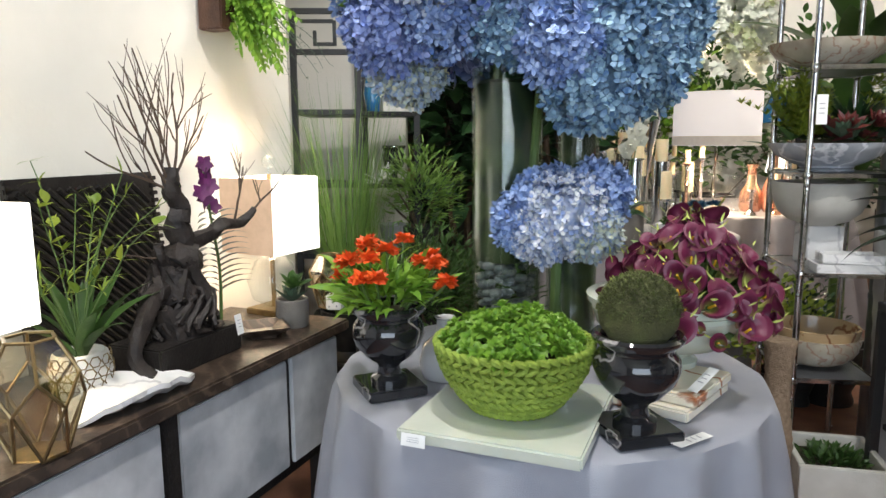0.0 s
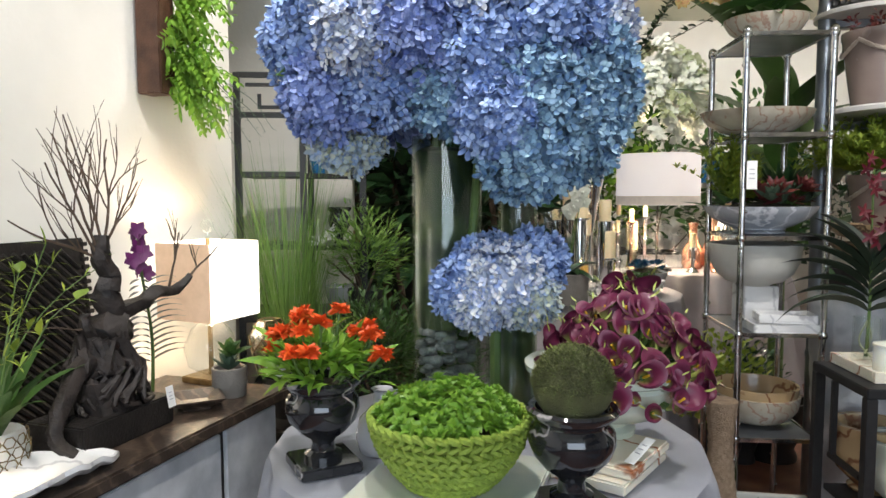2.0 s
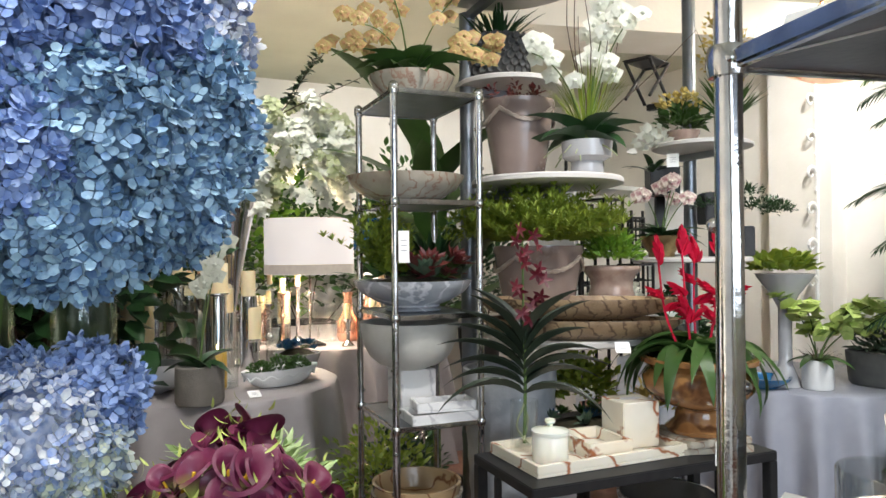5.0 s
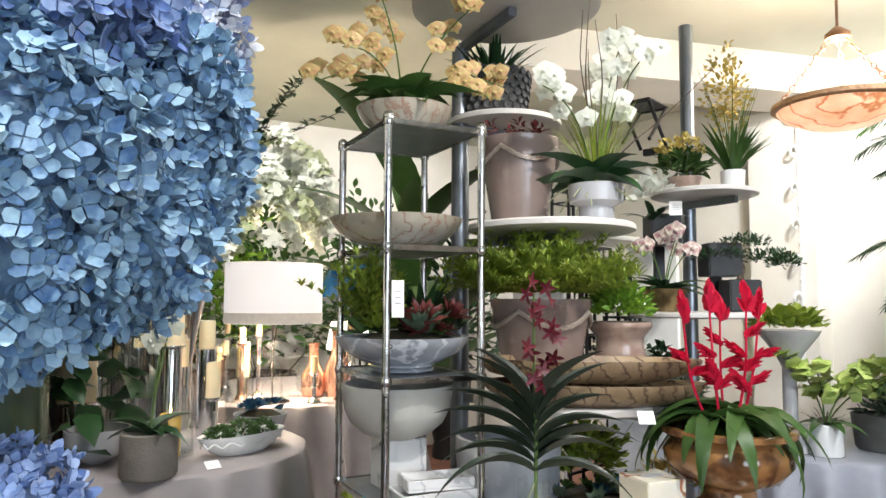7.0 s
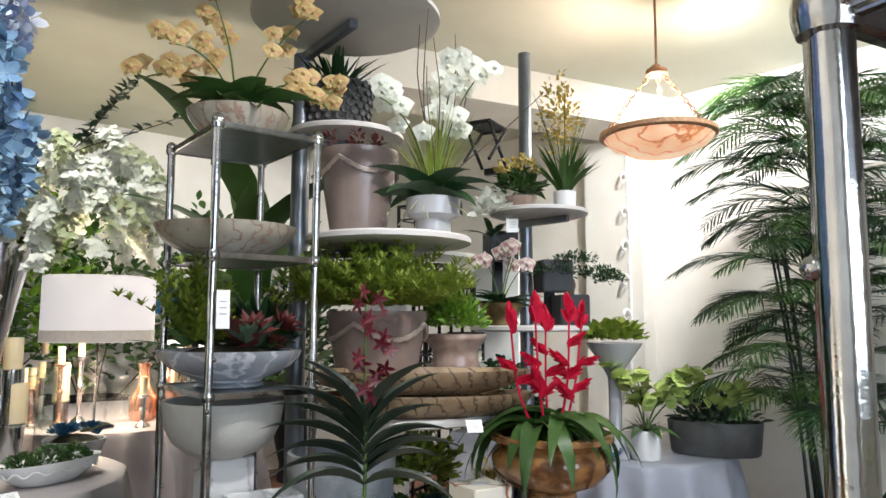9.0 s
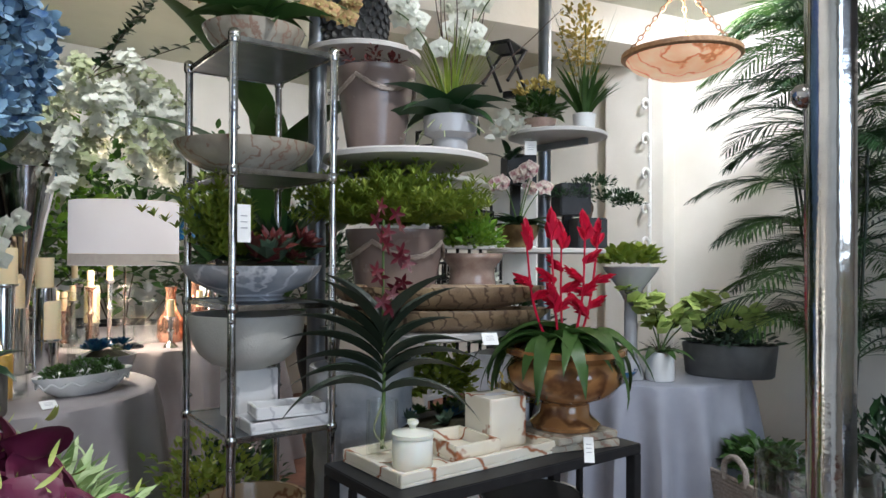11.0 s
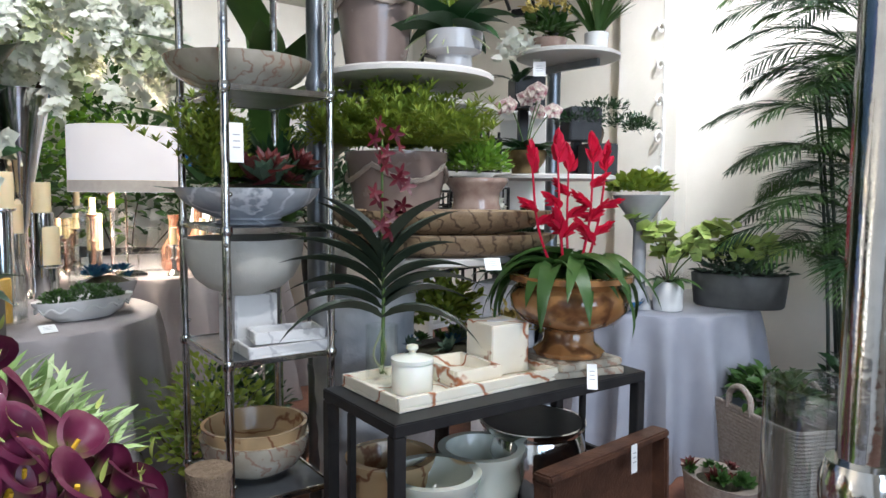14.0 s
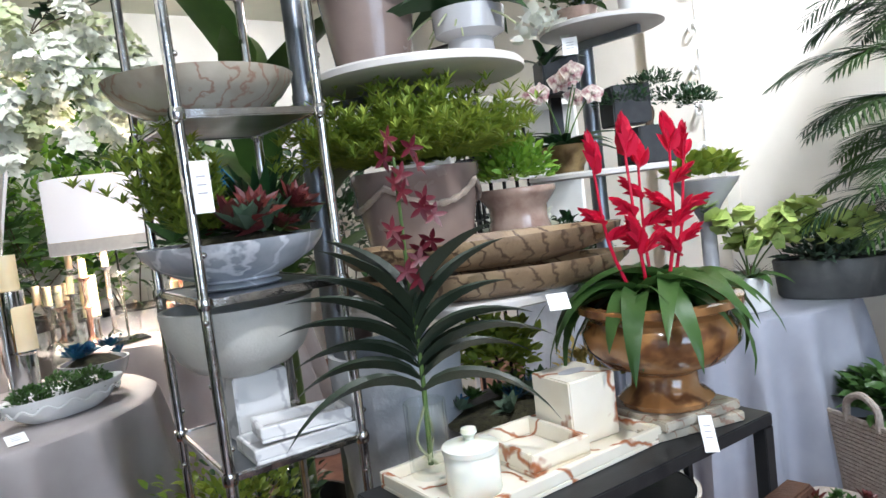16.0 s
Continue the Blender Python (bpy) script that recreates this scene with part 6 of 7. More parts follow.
part("dish_body", lathe([(0.10, 0), (0.14, 0.02), (0.185, 0.065), (0.187, 0.075), (0.17, 0.072), (0.1, 0.03), (.01, .028)], 44, 1.0, 0.42), WHITEPOT, b)
rnd = random.Random(101)
part("carving", Shape().add(tube([(0.168 * math.cos(a) * 1.03, 0.168 * .42 * math.sin(a) * 1.03, 0.045 + 0.008 * math.sin(14 * a)) for a in [2 * math.pi * k / 90 for k in range(91)]], 0.004, n=5)), WHITEPOT, b, "scrolling carved band")
for a, r in ((-.10, .055), (0.0, .07), (.09, .06)):
    part("moss_mound", bush(rnd, 420, r, r * .85, r, 0.014, 0.009, 0.4, -0.1, 0.75), LEAF, b, m=pose(a, 0, 0.05))
b = succulent_bed("blue_succulent", "blue succulents in low grey bowl", 1.40, 3.87, T2 + 0.09, 0.10, 0.10, 102, (TEALSUCC,), 12, 0.05)
stone_bowl("low grey bowl of blue succulents", 1.40, 3.87, T2, 0.11, 0.1, GREYGLAZE, 0.5)
stone_bowl("plain grey white bowl on far table", 0.78, 3.70, T2, 0.11, 0.12, GREYGLAZE, 0.5)
b = thing("bark_pot", "dark birch-bark textured cylinder pot", "pot", 0.915, 3.41, T2, 0)
part("pot_body", lathe([(0.085, 0), (0.09, 0.01), (0.09, 0.14), (0.085, 0.145), (0.08, 0.14), (0.01, 0.12)], 36, wob=0.01), CONCRETE, b)
phalaenopsis(0.915, 3.41, T2 + 0.13, WHITEPETAL, "small white orchid in bark pot", 103, ((0.12, -0.05, 0.46, 0.9), (0.05, 0.05, 0.4, 1.2)), DARKLEAF, (0.2, 0.06), 0.040, 5, 6)
price_tag(1.12, 3.42, T2 + 0.01, 30, 10, 0.05, 0.04)
# drum lamp with glass ball base
b = thing("drum_lamp", "table lamp with white drum shade on stacked glass balls", "lamp", 1.71, 4.80, T2, 0)
part("base", box(0.16, 0.16, 0.02, 0.003), SILVER, b)
for k, r in enumerate((0.06, 0.055, 0.05)):
    part("glass_ball", ball(r, 3), CLEAR, b, m=pose(0, 0, 0.075 + k * 0.108)).visible_shadow = False
part("stem", tube([(0, 0, 0.02), (0, 0, 0.5)], 0.006), SILVER, b)
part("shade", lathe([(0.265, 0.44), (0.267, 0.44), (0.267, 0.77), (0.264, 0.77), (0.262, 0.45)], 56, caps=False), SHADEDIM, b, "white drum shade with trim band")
part("trim_band", lathe([(0.269, 0.442), (0.269, 0.50), (0.2685, 0.50), (0.2682, 0.442)], 56, caps=False), TRIM, b, "darker linen trim band")
bulb(1.71, 4.80, T2 + 0.56, 32, (1.0, 0.82, 0.6), 0.05)
# silver vases with white blossoms
for xx, yy, zz in ((1.17, 4.30, 0.0),):
    b = thing("silver_vase", "tall tapered silver trumpet vase", "vase", xx, yy, T2, 0)
    part("vase_body", lathe([(0.09, 0), (0.085, 0.012), (0.03, 0.03), (0.026, 0.28), (0.05, 0.44), (0.08, 0.60), (0.135, 0.86), (0.13, 0.86), (0.07, 0.6)], 40), SILVER, b)
b = thing("white_blossoms", "large cloud of white blossom sprays with ivy trails", "flowers", 1.45, 4.40, 1.86, 0)
rnd = random.Random(104)
BLOSSOMS = [star(r, 5, w, c) for r, w, c in ((0.026, 0.42, 0.35), (0.030, 0.36, 0.1), (0.022, 0.5, 0.6))]
for k in range(88):
    # one arching spray with its blossoms; the outermost hang down over the vases
    a, q = 2.4 * k, math.sqrt((k + .5) / 88)
    low = k % 9 == 0
    start = (0.30 * q * math.cos(a) - .25 * low, 0.20 * q * math.sin(a) - .1 * low, rnd.uniform(-.12, .26) - .14 * low)
    pts = bend(start, (math.cos(a) * .8 - .7 * low, math.sin(a) * .5 - .35, rnd.uniform(-.1, .7)), rnd.uniform(.20, .34), 9, 1.9, .1, rnd)
    s = Shape()
    for p in pts[2:]:
        for _ in range(6):
            d = unit(rnd)
            s.add(rnd.choice(BLOSSOMS), Matrix.LocRotScale(Vector(p) + d * rnd.uniform(.01, .05), (d + unit(rnd) * .5 + Vector((-.1, -.5, .1))).to_track_quat("Z", "Y"), None))
    part("blossom_spray", s, (WHITEPETAL, WHITEPETAL, WHITEPETAL, CREAMPETAL)[k % 4], b)
part("leaves", bush(rnd, 70, 0.34, 0.2, 0.2, 0.05, 0.03, 0.5, -0.3, 0.3), LIMELEAF, b, m=pose(0.05, 0.1, 0.05))
part("stems", Shape().add(tube([(-.28, 0, -.4), (-.1, 0, 0)], .012)), BARK, b)
s, l = Shape(), Shape()
for dx, dz, L in ((0.9, 0.75, 0.8), (0.6, 0.9, 0.6), (0.3, 0.95, 0.5)):
    pts = bend((0, 0.05, 0.25), (dx, 0.05, dz), L, 14, 0.2, 0.12, rnd)
    s.add(tube(pts, 0.003, 0.0015, 5))
    for p in pts[2:]:
        for _ in range(3):
            l.add(blade(0.05, 0.036, 0.4, 0.15, 3), aim(p, unit(rnd)))
part("vines", s, TWIG, b)
part("vine_leaves", l, DARKLEAF, b, "dark ivy leaves")
# hanging roots below
s = Shape()
for k in range(26):
    s.add(tube(bend((rnd.uniform(-.40, -.22), rnd.uniform(-.1, .1), -.25), (rnd.uniform(-.1, .1), 0, -1), rnd.uniform(.25, .6), 6, 0, 0.08, rnd), 0.003, 0.0015, 4))
part("trailing_roots", s, TWIG, b, "thin hanging roots")
# more glass, silver and copper pieces on the far table
for k, (xx, yy, r, h, m) in enumerate(((1.55, 4.95, .05, .3, CLEAR), (1.45, 5.05, .06, .22, CLEAR), (2.0, 4.95, .05, .26, COPPER), (2.12, 4.9, .045, .34, COPPER), (1.9, 5.0, .06, .2, CLEAR), (2.25, 5.0, .04, .4, SILVER), (2.33, 5.1, .04, .46, SILVER), (1.35, 4.85, .045, .34, CLEAR), (2.05, 5.2, .05, .3, CLEAR))):
    r, h = r * 1.5, h * 1.2
    b = thing("decorative_bottle", "slim-necked shiny %s bottle on the far table" % ("clear glass" if m is CLEAR else "pink copper" if m is COPPER else "silver"), "bottle", xx, yy, T2, 0)
    ob = part("bottle_body", lathe([(r * .8, 0), (r, h * .1), (r * .95, h * .4), (r * .4, h * .62), (r * .35, h * .9), (r * .5, h), (r * .3, h * .97)], 28), m, b)
    ob.visible_shadow = m is not CLEAR
b = thing("table_lamp", "small lit table lamp with white shade on far table", "lamp", 2.38, 5.35, T2, 0)
part("base", lathe([(.06, 0), (.05, .02), (.02, .05), (.02, .25)], 20), SILVER, b)
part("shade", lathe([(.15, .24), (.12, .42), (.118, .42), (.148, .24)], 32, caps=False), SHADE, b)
bulb(2.38, 5.35, T2 + 0.33, 6, (1.0, 0.8, 0.55), 0.04)
candle(1.62, 5.1, T2, 0.04, 0.2, WAX, "cream pillar candle among glass on far table", False, 0.12)
rnd = random.Random(106)
for k in range(16):
    a = rnd.uniform(2.6, 5.4)
    q = rnd.uniform(.35, .68)
    xx, yy, h = 2.0 + q * math.cos(a), 5.35 + q * math.sin(a), rnd.uniform(.16, .42)
    if abs(xx - 1.71) < .17 and yy < 5.0:
        continue
    m = (SILVER, CLEAR, COPPER, SILVER)[k % 4]
    b = thing("tall_candle_holder", "slim shiny tall candle holder on far table", "holder", xx, yy, T2, 0, "candle holders")
    ob = part("holder_body", lathe([(.04, 0), (.035, .01), (.012, .03), (.012, h * .5), (.022, h * .55), (.012, h * .6), (.014, h - .02), (.035, h)], 20), m, b)
    part("candle_stub", lathe([(.018, h + .0005), (.018, h + .09), (.004, h + .088)], 14), WAX, b)
for k in range(9):
    a = rnd.uniform(0.3, 2.9)
    q = rnd.uniform(.15, .42)
    xx, yy, h = 1.05 + q * math.cos(a), 3.95 + q * math.sin(a) * .9, rnd.uniform(.2, .5)
    b = thing("silver_cylinder", "mirrored silver cylinder holder with cream candle", "holder", xx, yy, T2, 0, "silver holders")
    part("holder_body", lathe([(.04, 0), (.042, .005), (.042, h), (.038, h + .002)], 24), SILVER, b)
    part("candle_stub", lathe([(.034, h + .003), (.034, h + .12), (.004, h + .118)], 18), WAX, b)
# back of the shop: greenery and shelves against the north wall
for k, (xx, yy, zz, r, h, m) in enumerate(((1.2, 5.9, 0, .45, 2.2, LEAF), (2.1, 6.3, 0, .5, 2.3, LEAF), (2.9, 6.2, 0, .45, 2.1, LEAF), (3.7, 6.3, 0, .45, 1.9, DARKLEAF), (1.65, 6.2, 0, .45, 2.4, LIMELEAF))):
    shrub("tall_plant", "tall leafy green plant in dark pot at shop back", xx, yy, zz, r, h, 650, m, 110 + k, 0.10, 0.045)
b = thing("blue_shade_lamp", "lamp with wide blue and white shade", "lamp", 2.3, 5.0, 1.28, 0)
part("base", lathe([(.05, -0.488), (.02, -.46), (.02, .1)], 20), BLACKMETAL, b)
part("shade", lathe([(.26, .1), (.18, .3), (.178, .3), (.258, .1)], 40, caps=False), BLUEGLASS, b)
b = thing("banana_plant", "broad-leaved banana plant behind etagere", "plant", 1.95, 3.55, 0, 0)
part("pot", lathe(bowl_profile(.16, .3, .7), 24), BLACKMETAL, b)
s = Shape()
rnd = random.Random(120)
for k in range(13):
    a = 2.4 * k
    s.add(blade(rnd.uniform(.55, .85), 0.16, 0.9, 0.15, 8, belly=.6), aim((0, 0, 0.9 + 0.07 * k), (math.cos(a) * .6, math.sin(a) * .6, 1)))
part("leaves", s, LEAF, b)
part("stem", tube([(0, 0, .25), (0, 0, 1.8)], 0.04, 0.02, 10), GREENSTEM, b)

# ---- right side: blue grey cloth table, baskets, palm ----
draped_table(3.74, 3.0, 0.50, 0.72, LINEN, "round table covered with a blue grey satin cloth", 7, 16)
T3 = 0.722
b = thing("green_orchid", "pale green orchid in white cylinder pot", "orchid", 3.50, 2.74, T3, 0)
part("pot", lathe([(0.062, 0), (0.066, 0.006), (0.066, 0.13), (0.06, 0.132), (0.058, 0.11), (0.01, 0.1)], 32), WHITEPOT, b)
rnd = random.Random(130)
s = Shape()
for k in range(9):
    a = 2.4 * k
    s.add(blade(rnd.uniform(.12, .2), 0.055, 1.2, 0.2, 6, belly=.6), aim((0, 0, .12), (math.cos(a), math.sin(a), .7)))
part("leaves", s, LEAF, b)
part("roots", tuft(rnd, 22, 0.15, 0.004, 1.2, 1.0, 0.05), TWIG, b, "tangle of thin roots", m=pose(0, 0, .12))
fl = Shape()
for dx, dy, L in ((-.3, 0, .34), (.1, -.2, .36), (.45, -.1, .4), (-.1, .2, .34), (.6, -.2, .42)):
    pts = bend((0, 0, .12), (dx, dy, 1), L, 10, 1.3, 0.06, rnd)
    part("flower_stem", tube(pts, 0.004, 0.002, 5), GREENSTEM, b)
    for p in pts[4:]:
        for _ in range(3):
            fl.add(star(0.042, 5, .6, .2), aim(Vector(p) + unit(rnd) * .03, unit(rnd)))
part("bloom_mass", fl, LIMEFLOWER, b, "pale lime flowers")
b = thing("grey_tub", "long dark grey oval planter tub", "planter", 3.86, 2.60, T3, -62)
part("tub_body", lathe([(0.19, 0), (0.20, 0.01), (0.215, 0.15), (0.21, 0.155), (0.2, 0.14), (.02, .12)], 40, 1.0, .55), GREYTUB, b)
part("foliage", bush(rnd, 420, 0.2, 0.12, 0.1, 0.05, 0.016, 0.6, 0, .3), GREYSUCC, b, m=pose(0, 0, .15))
part("bloom_mass", bush(rnd, 90, 0.2, 0.12, 0.16, 0.055, 0.055, 0.3, 0.1, .5), LIMEFLOWER, b, m=pose(0, 0, .2))
stone_bowl("blue glass dish on cloth table", 3.32, 2.88, T3, 0.12, 0.05, BLUEGLASS, 0.5)


def wicker_basket(x, y, rz, w, d, h, label, handles=True, mat=GREYWICKER):
    t = thing("wicker_basket", label, "basket", x, y, 0, rz)
    n = 26
    for j in range(n):
        z = h * (j + .5) / n
        k = 0.9 + 0.1 * j / n
        pts = []
        for i in range(65):
            a = 2 * math.pi * i / 64
            cx, sy = math.cos(a), math.sin(a)
            p = 0.16
            pts.append((w / 2 * k * math.copysign(abs(cx) ** p, cx), d / 2 * k * math.copysign(abs(sy) ** p, sy), z + 0.002 * math.sin(i * 3.14159 + j * 3.14159)))
        part("weave", tube(pts, h / n * .62, n=6), mat, t)
    if handles:
        for sy in (-1, 1):
            part("handle", tube([(-.07, sy * d / 2, h - .02), (-.062, sy * d / 2, h + .05), (0, sy * d / 2, h + .085), (.062, sy * d / 2, h + .05), (.07, sy * d / 2, h - .02)], 0.013), mat, t)
    part("soil", box(w * .86, d * .8, h * .8, .01), SOIL, t)
    return t


wicker_basket(3.588, 2.273, 65.4, 0.64, 0.34, 0.38, "large rectangular whitewashed wicker basket with handles")
b = thing("leafy_fern", "leafy green plant in wicker basket", "plant", 3.588, 2.273, 0.31, 65.4)
part("foliage", bush(rnd, 520, .27, .13, .12, .06, .032, .7, -.1, .3), LEAF, b, m=pose(0, 0, .08))
b = thing("oval_planter", "oval grey wicker planter", "planter", 3.20, 2.29, 0, 67)
part("planter_body", lathe([(0.13, 0), (0.15, .02), (0.18, .16), (0.185, .17), (0.165, .165), (.02, .12)], 44, 1, .6), GREYWICKER, b)
succulent_bed("low_succulents", "green and maroon succulents in oval planter", 3.20, 2.29, 0.135, 0.11, 0.13, 131, (LEAF, BROWNSUCC, LEAF), 18, .05)
b = thing("glass_cylinder", "large clear glass cylinder vase on dark stand", "vase", 1.715, 1.31, 0.551, 0)
part("glass_wall", lathe([(.080, 0), (.080, .447), (.078, .45), (.075, .447), (.074, .02), (.01, .018)], 48), THICKGLASS, b).visible_shadow = False
b = thing("plant_stand", "dark wooden plant stand", "stand", 1.715, 1.31, 0, 0)
part("stand_top", box(.26, .26, .02, .004, 0, 0, .53), BLACKWOOD, b)
part("column", tube([(0, 0, .02), (0, 0, .53)], .025), BLACKWOOD, b)
part("foot", lathe([(.13, 0), (.12, .02), (.03, .03)], 28), BLACKWOOD, b)


def palm(x, y, z, h, n, seed):
    rnd = random.Random(seed)
    t = thing("areca_palm", "tall dark green areca palm with feathery fronds", "palm", x, y, z, 0)
    part("pot", lathe(bowl_profile(.16, .28, .7), 24), BLACKMETAL, t)
    for k in range(9):
        part("cane", tube(bend((rnd.uniform(-.07, .07), rnd.uniform(-.07, .07), .2), (rnd.uniform(-.1, .1), rnd.uniform(-.1, .1), 1), h * .55, 6, 0, .04, rnd), .009, .006, 8), BLACKLEAF, t)
    for k in range(n):
        q = rnd.uniform(.28, .98)
        a = 2.4 * k + rnd.uniform(-.3, .3)
        L = rnd.uniform(.42, .72)
        pts = bend((rnd.uniform(-.06, .06), rnd.uniform(-.06, .06), h * q * .85 + .1), (math.cos(a) * .75, math.sin(a) * .75, .75), L, 20, 1.5, .02, rnd)
        s = Shape().add(tube(pts, .004, .0015, 5))
        for i in range(3, 21):
            p, d = Vector(pts[i]), (Vector(pts[min(i + 1, 20)]) - Vector(pts[i - 1])).normalized()
            side = d.cross(Vector((0, 0, 1))).normalized()
            for sd in (-1, 1):
                s.add(blade(.19 * math.sin(math.pi * (i / 24 + .12)) + .03, .0092, .35, .25, 3), aim(p, d * .8 + side * sd * .75 + Vector((0, 0, rnd.uniform(-.15, .25)))))
                s.add(blade(.18 * math.sin(math.pi * (i / 24 + .12)) + .03, .0092, .4, .25, 3), aim(p + d * .02, d * .9 + side * sd * .65 + Vector((0, 0, rnd.uniform(-.15, .25)))))
        part("frond", s, DARKLEAF if k % 2 else LEAF, t)
    return t


palm(4.14, 2.20, 0.0, 2.85, 120, 140)
shrub("floor_plant", "dark leafy plant on the floor beneath the palm", 4.1, 2.0, 0, .3, .6, 400, DARKLEAF, 141, .09, .03)
# alabaster hanging lamp
b = thing("hanging_lamp", "amber alabaster bowl lamp hanging on rusty chains", "lamp", 3.53, 2.65, 2.10, 0)
part("bowl", lathe([(0.02, 0), (0.12, 0.015), (0.22, 0.06), (0.255, 0.10), (0.25, 0.105), (0.2, .07), (.02, .03)], 48), ALABASTER, b, "glowing amber alabaster bowl")
part("rim", lathe([(0.257, 0.092), (0.268, 0.1), (0.266, 0.12), (0.25, 0.118)], 48, wob=.01), GILT, b, "pale gilt ornamented rim")
for k in range(3):
    a = 2.1 * k + .4
    s = Shape()
    p0, p1 = Vector((.25 * math.cos(a), .25 * math.sin(a), .11)), Vector((0.03 * math.cos(a), 0.03 * math.sin(a), .40))
    for i in range(13):
        c0 = p0.lerp(p1, (i + .5) / 13)
        ring = [(0.016 * math.cos(g), 0.009 * math.sin(g), 0) for g in [2 * math.pi * j / 10 for j in range(11)]]
        s.add(tube(ring, .0032, n=5), Matrix.Translation(c0) @ (p1 - p0).to_track_quat("X", "Z").to_matrix().to_4x4() @ Matrix.Rotation(1.57 * (i % 2), 4, "X"))
    part("chain", s, CHAIN, b)
part("hook_plate", lathe([(.02, .39), (.05, .40), (.05, .42), (.015, .45)], 20), CHAIN, b)
part("suspension_rod", tube([(0, 0, .44), (0, 0, .80)], .006), CHAIN, b)
bulb(3.53, 2.65, 2.36, 24, (1.0, 0.88, 0.74), .06)
# second rack
t = thing("display_rack", "second grey steel pole rack with round shelf", "rack", 3.06, 3.06, 0, 0)
part("pole", tube([(0, 0, 0), (0, 0, 2.6)], 0.03, n=18), STEEL, t)
part("round_shelf", lathe([(.20, 0), (.215, .006), (.215, .018), (.205, .024)], 48), DISC, t, m=pose(-.07, -.14, 1.80))
part("arm", box(.02, .3, .03, .002, -.03, -.12, 1.768), STEEL, t)
part("round_shelf", lathe([(.24, 0), (.255, .006), (.255, .018), (.245, .024)], 48), DISC, t, m=pose(-.12, -.12, 1.30))
b = thing("yellow_flower_pot", "yellow flowering plant in brown pot", "plant", 2.93, 2.97, 1.825, 0)
part("pot", lathe(bowl_profile(.075, .06, .7), 24), CRACKLE, b)
part("leaves", bush(rnd, 140, .11, .1, .08, .06, .025, .6, 0, .3), LEAF, b, m=pose(0, 0, .08))
part("bloom_mass", bush(rnd, 160, .12, .1, .08, .024, .016, .3, -.1, .6), YPETAL, b, m=pose(0, 0, .16))
b = thing("spray_orchid", "yellow spray orchid in striped white pot", "plant", 3.06, 2.83, 1.825, 0)
part("pot", lathe([(.045, 0), (.05, .08), (.045, .082), (.01, .07)], 24), WHITEPOT, b)
part("leaves", tuft(rnd, 46, .26, .02, .7, .6, .03), LEAF, b, m=pose(0, 0, .07))
part("bloom_mass", bush(rnd, 420, .11, .09, .22, .022, .016, .3, -1, .3), YPETAL, b, m=pose(0, .02, .40))
part("stems", tuft(rnd, 20, .5, .004, .25, .3, .02), GREENSTEM, b, m=pose(0, 0, .07))
price_tag(2.80, 2.90, 1.74, 80, -45, .05, .06)
for xx, yy, zz, sz in ((2.87, 3.04, 1.60, .13), (3.08, 2.92, 1.47, .14), (3.1, 2.84, 1.326, .13)):
    b = thing("black_cube_pot", "matte black square planter", "pot", xx, yy, zz, -30)
    part("pot_body", box(sz, sz, sz, .005), BLACKMETAL, b)
    if zz > 1.45:
        part("bracket", box(.04, .04, .3, .002, 0, .05, -.3 if zz > 1.5 else -.17), BLACKMETAL, b)
b = thing("white_orchid", "small white orchid in black pot", "orchid", 2.80, 3.02, 1.7, 0)
part("bloom_mass", bush(rnd, 60, .1, .06, .09, .04, .036, .3, -.5, .4), WHITEPETAL, b, m=pose(0, 0, .12))
part("leaves", tuft(rnd, 14, .16, .03, 1.2, 1.2, .02), DARKLEAF, b)
b = thing("slipper_orchid_pot", "gold bowl with slipper orchids", "pot", 2.76, 2.93, 1.326, 0)
part("pot_body", lathe(bowl_profile(.09, .09, .6), 28), BRASS, b)
phalaenopsis(2.76, 2.93, 1.40, SLIPPER, "cream and maroon slipper orchids with dark leaves", 150, ((-.3, -.1, .2, .6), (-.05, -.1, .22, .5), (.2, -.1, .22, .7), (.4, -.1, .2, .8)), DARKLEAF, (.2, .035), .045, 2, 16)
b = thing("bonsai", "flat-topped dark green bonsai", "bonsai", 3.1, 2.84, 1.456, 0)
part("trunk", tube([(0, 0, 0), (.02, 0, .05), (.0, .01, .1)], .014, .008, 8, .4), BARK, b)
for dx, dz, r in ((-.06, .10, .11), (.09, .09, .1), (.02, .15, .1), (.14, .07, .07)):
    part("foliage_pad", bush(rnd, 260, r, r, .035, .022, .008, .3, -.6, .3), DARKLEAF, b, m=pose(dx, -dx * .8, dz))
b = thing("urn_planter", "pale stone pedestal urn with flat leafy succulents", "planter", 3.44, 2.86, T3, 0)
part("urn_body", lathe([(.07, 0), (.06, .03), (.03, .1), (.03, .36), (.06, .42), (.12, .50), (.13, .52), (.11, .52), (.02, .48)], 32), GREYGLAZE, b)
part("foliage", bush(rnd, 260, .15, .15, .07, .05, .035, .4, -.1, .4), YELLEAF, b, m=pose(0, 0, .54))
b = thing("folding_stool", "small black folding cross-leg frame", "stool", 2.62, 3.1, 1.98, 20)
s = Shape()
for yy in (-.06, .06):
    s.add(tube([(-.09, yy, 0), (.09, yy, .17)], .008)).add(tube([(.09, yy, 0), (-.09, yy, .17)], .008))
part("frame", s.add(tube([(-.09, -.06, .17), (-.09, .06, .17)], .008)).add(tube([(.09, -.06, .17), (.09, .06, .17)], .008)), BLACKMETAL, b)
part("seat", box(.2, .14, .006, .001, 0, 0, .172), BLACKMETAL, b)
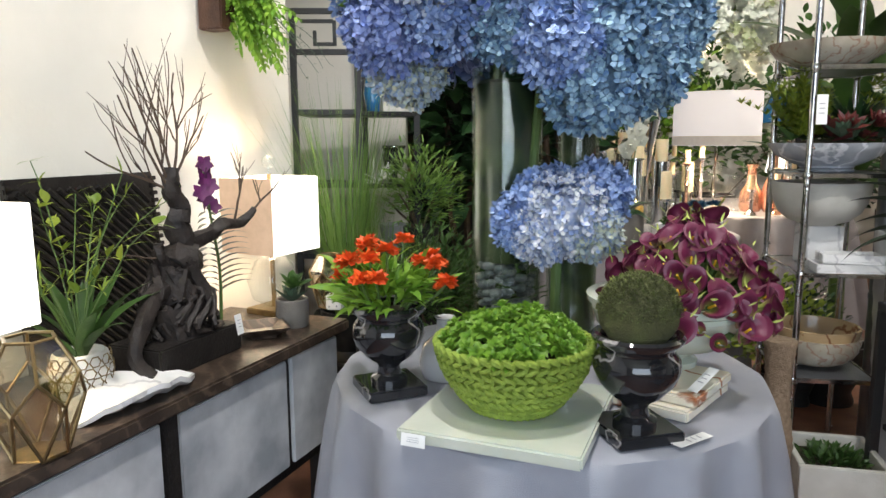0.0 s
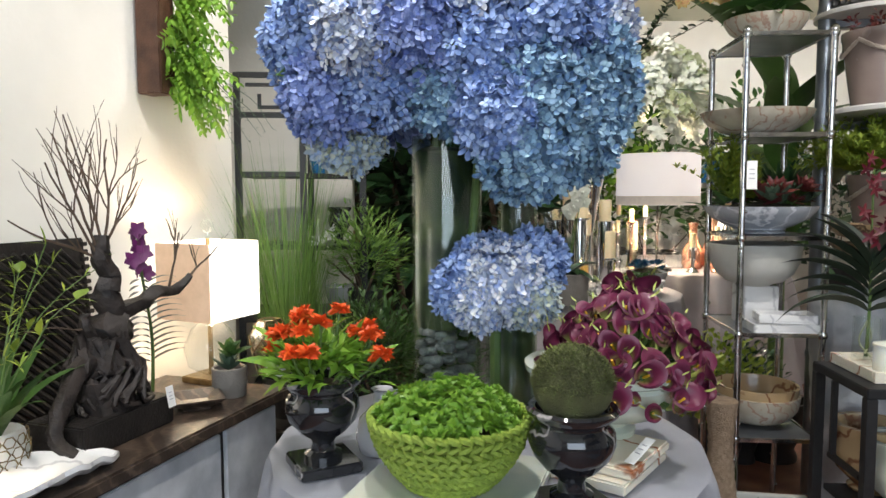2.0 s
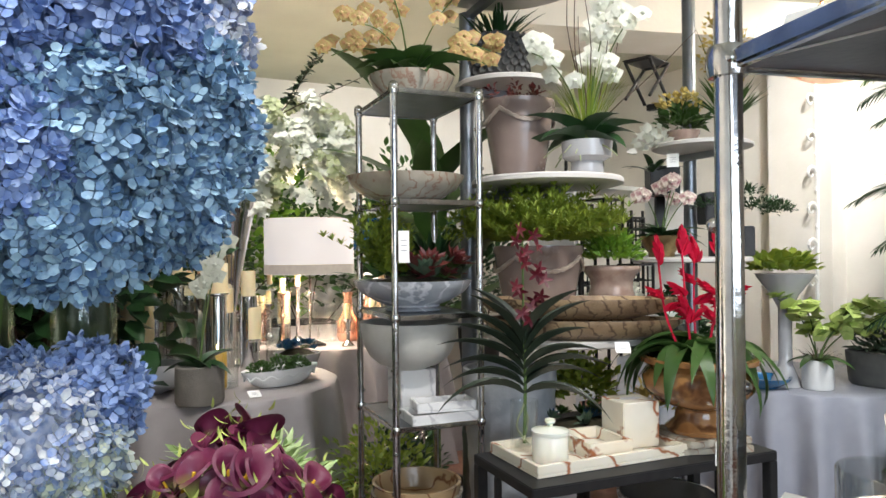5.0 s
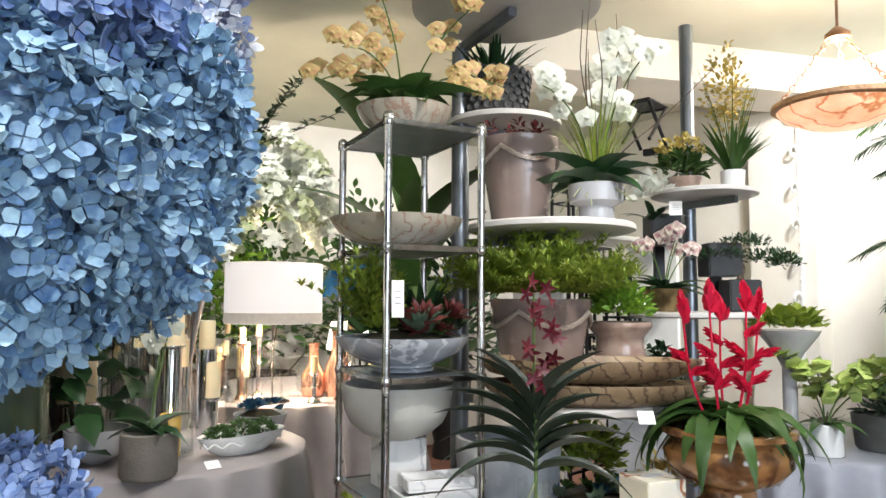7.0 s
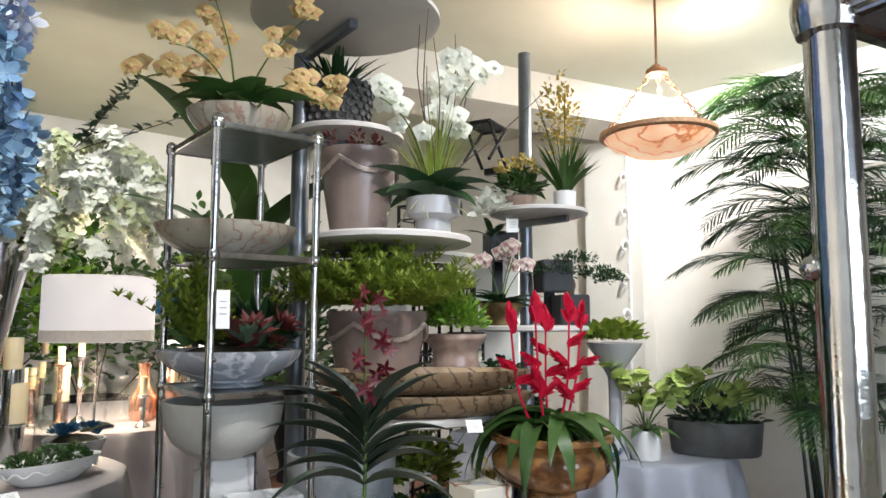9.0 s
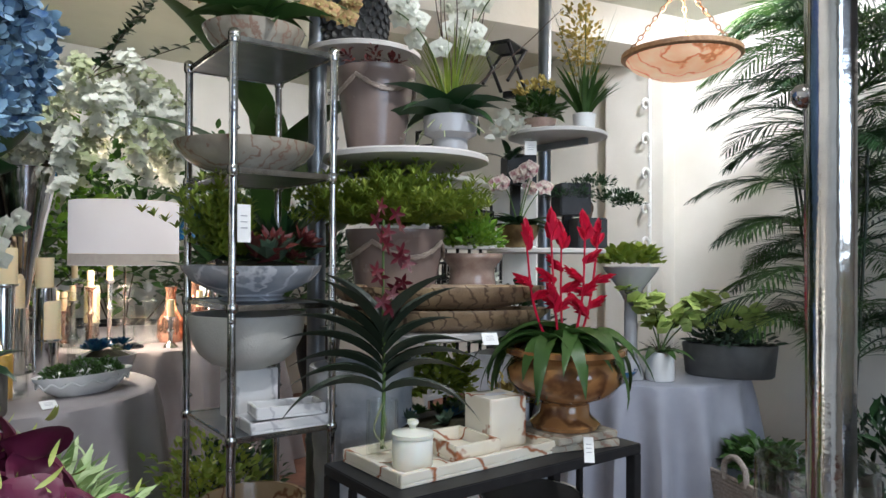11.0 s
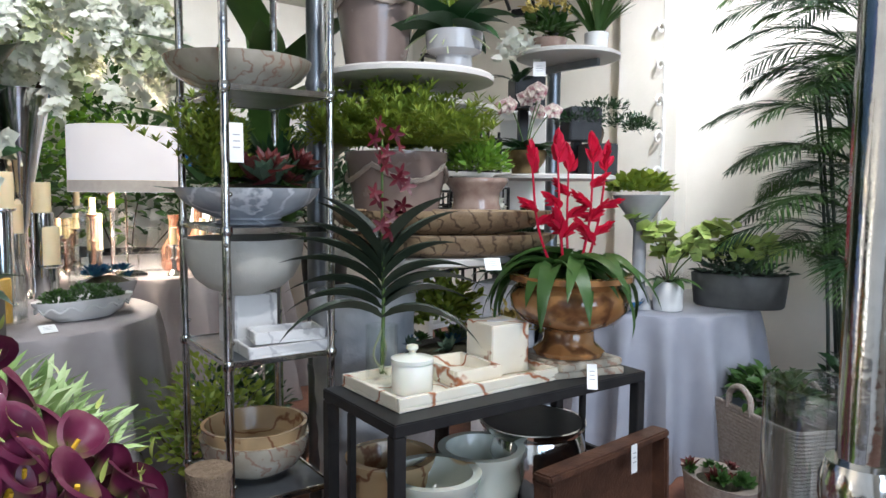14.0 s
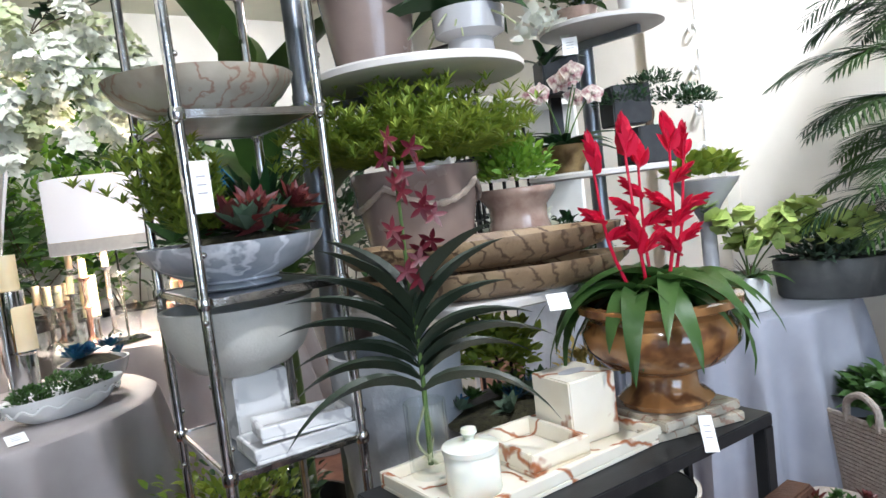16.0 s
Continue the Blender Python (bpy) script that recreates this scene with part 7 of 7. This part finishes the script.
b.matrix_basis = pose(2.86, 3.12, 2.05, 0, 0, 20)
part("hanger", box(.03, .2, .03, .002, .1, -.05, -.03), BLACKMETAL, b)
# dark shelf clutter between the racks
b = thing("black_chair", "black lattice metal chair back", "chair", 3.3, 3.9, 0, 15)
for k in range(6):
    part("slat", box(.014, .014, 1.6, .001, -.3 + .12 * k, 0, 0), BLACKMETAL, b)
for k in range(7):
    part("slat", box(.62, .014, .014, .001, 0, .016, .45 + .18 * k), BLACKMETAL, b)
# plaster scroll ornament on the corner of the east wall
b = thing("plaster_ornament", "white scrolled plaster column ornament", "ornament", 4.84, 3.72, 0.9, 0)
s = Shape()
for k in range(16):
    g = [(0.05 * math.cos(a) * (1 - a / 9), 0, 0.05 * math.sin(a) * (1 - a / 9) + k * .12) for a in [i * .5 for i in range(13)]]
    s.add(tube(g, .014, .006, 6), pose((-.04, .04)[k % 2], 0, 0))
part("scrollwork", s.add(tube([(0, 0, -.06), (0.02, 0, .9), (0, 0, 1.9)], .012)), WHITEPOT, b)

# white shelf unit with dark lanterns and grey planters between the racks
b = thing("white_shelf_unit", "white open shelf unit with dark objects", "shelf", 3.35, 3.95, 0, 12)
for z in (0.55, 0.95, 1.33, 1.70):
    part("shelf_board", box(1.1, .34, .025, .003, 0, 0, z), WHITEPOT, b)
for sx in (-.54, .54):
    part("side_post", box(.03, .34, 1.75, .003, sx, 0, 0), WHITEPOT, b)


def lantern(x, y, z, w, h):
    t = thing("black_lantern", "square black metal lattice lantern", "lantern", x, y, z, 12, "lanterns")
    part("base", box(w, w, .012, .002), BLACKMETAL, t)
    part("roof", box(w, w, .012, .002, 0, 0, h - .012), BLACKMETAL, t)
    for sx in (-1, 1):
        for sy in (-1, 1):
            part("bar", box(.014, .014, h - .024, .001, sx * (w / 2 - .008), sy * (w / 2 - .008), .012), BLACKMETAL, t)
        for q in (.3, .65):
            part("bar", box(w - .032, .008, .008, .001, 0, sx * (w / 2 - .008), h * q), BLACKMETAL, t)
            part("bar", box(.008, w - .032, .008, .001, sx * (w / 2 - .008), 0, h * q), BLACKMETAL, t)
        part("bar", box(.008, .008, h - .026, .001, .02 * sx, -(w / 2 - .008), .013), BLACKMETAL, t)
    return t


for xx, z, w, h in ((3.0, .976, .17, .28), (3.22, .976, .14, .2), (2.97, 1.356, .15, .26), (3.2, 1.356, .18, .3), (3.45, 1.356, .13, .2), (3.5, .976, .16, .3), (3.05, 1.726, .16, .24)):
    lantern(xx, 3.9 + (xx - 3.3) * .21, z, w, h)
for xx, yy, zz, m in ((3.42, 3.6, .0, GREYTUB), (3.15, 3.45, .0, ZINC), (3.68, 3.7, .0, GREYGLAZE)):
    b = thing("tall_planter", "tall square grey planter box", "planter", xx, yy, zz, 20)
    part("planter_body", box(.24, .24, .95 if m is GREYTUB else .8, .006), m, b)
    part("foliage", bush(random.Random(int(xx * 100)), 160, .14, .14, .12, .07, .03, .6, -.1, .3), DARKLEAF, b, m=pose(0, 0, 1.0 if m is GREYTUB else .85))

b = thing("black_bowl", "glossy black ceramic bowl on the floor", "bowl", -0.12, 2.12, 0.0, 0)
part("bowl_body", lathe(round_profile(0.12, 0.15), 36), BLACKMARBLE, b)
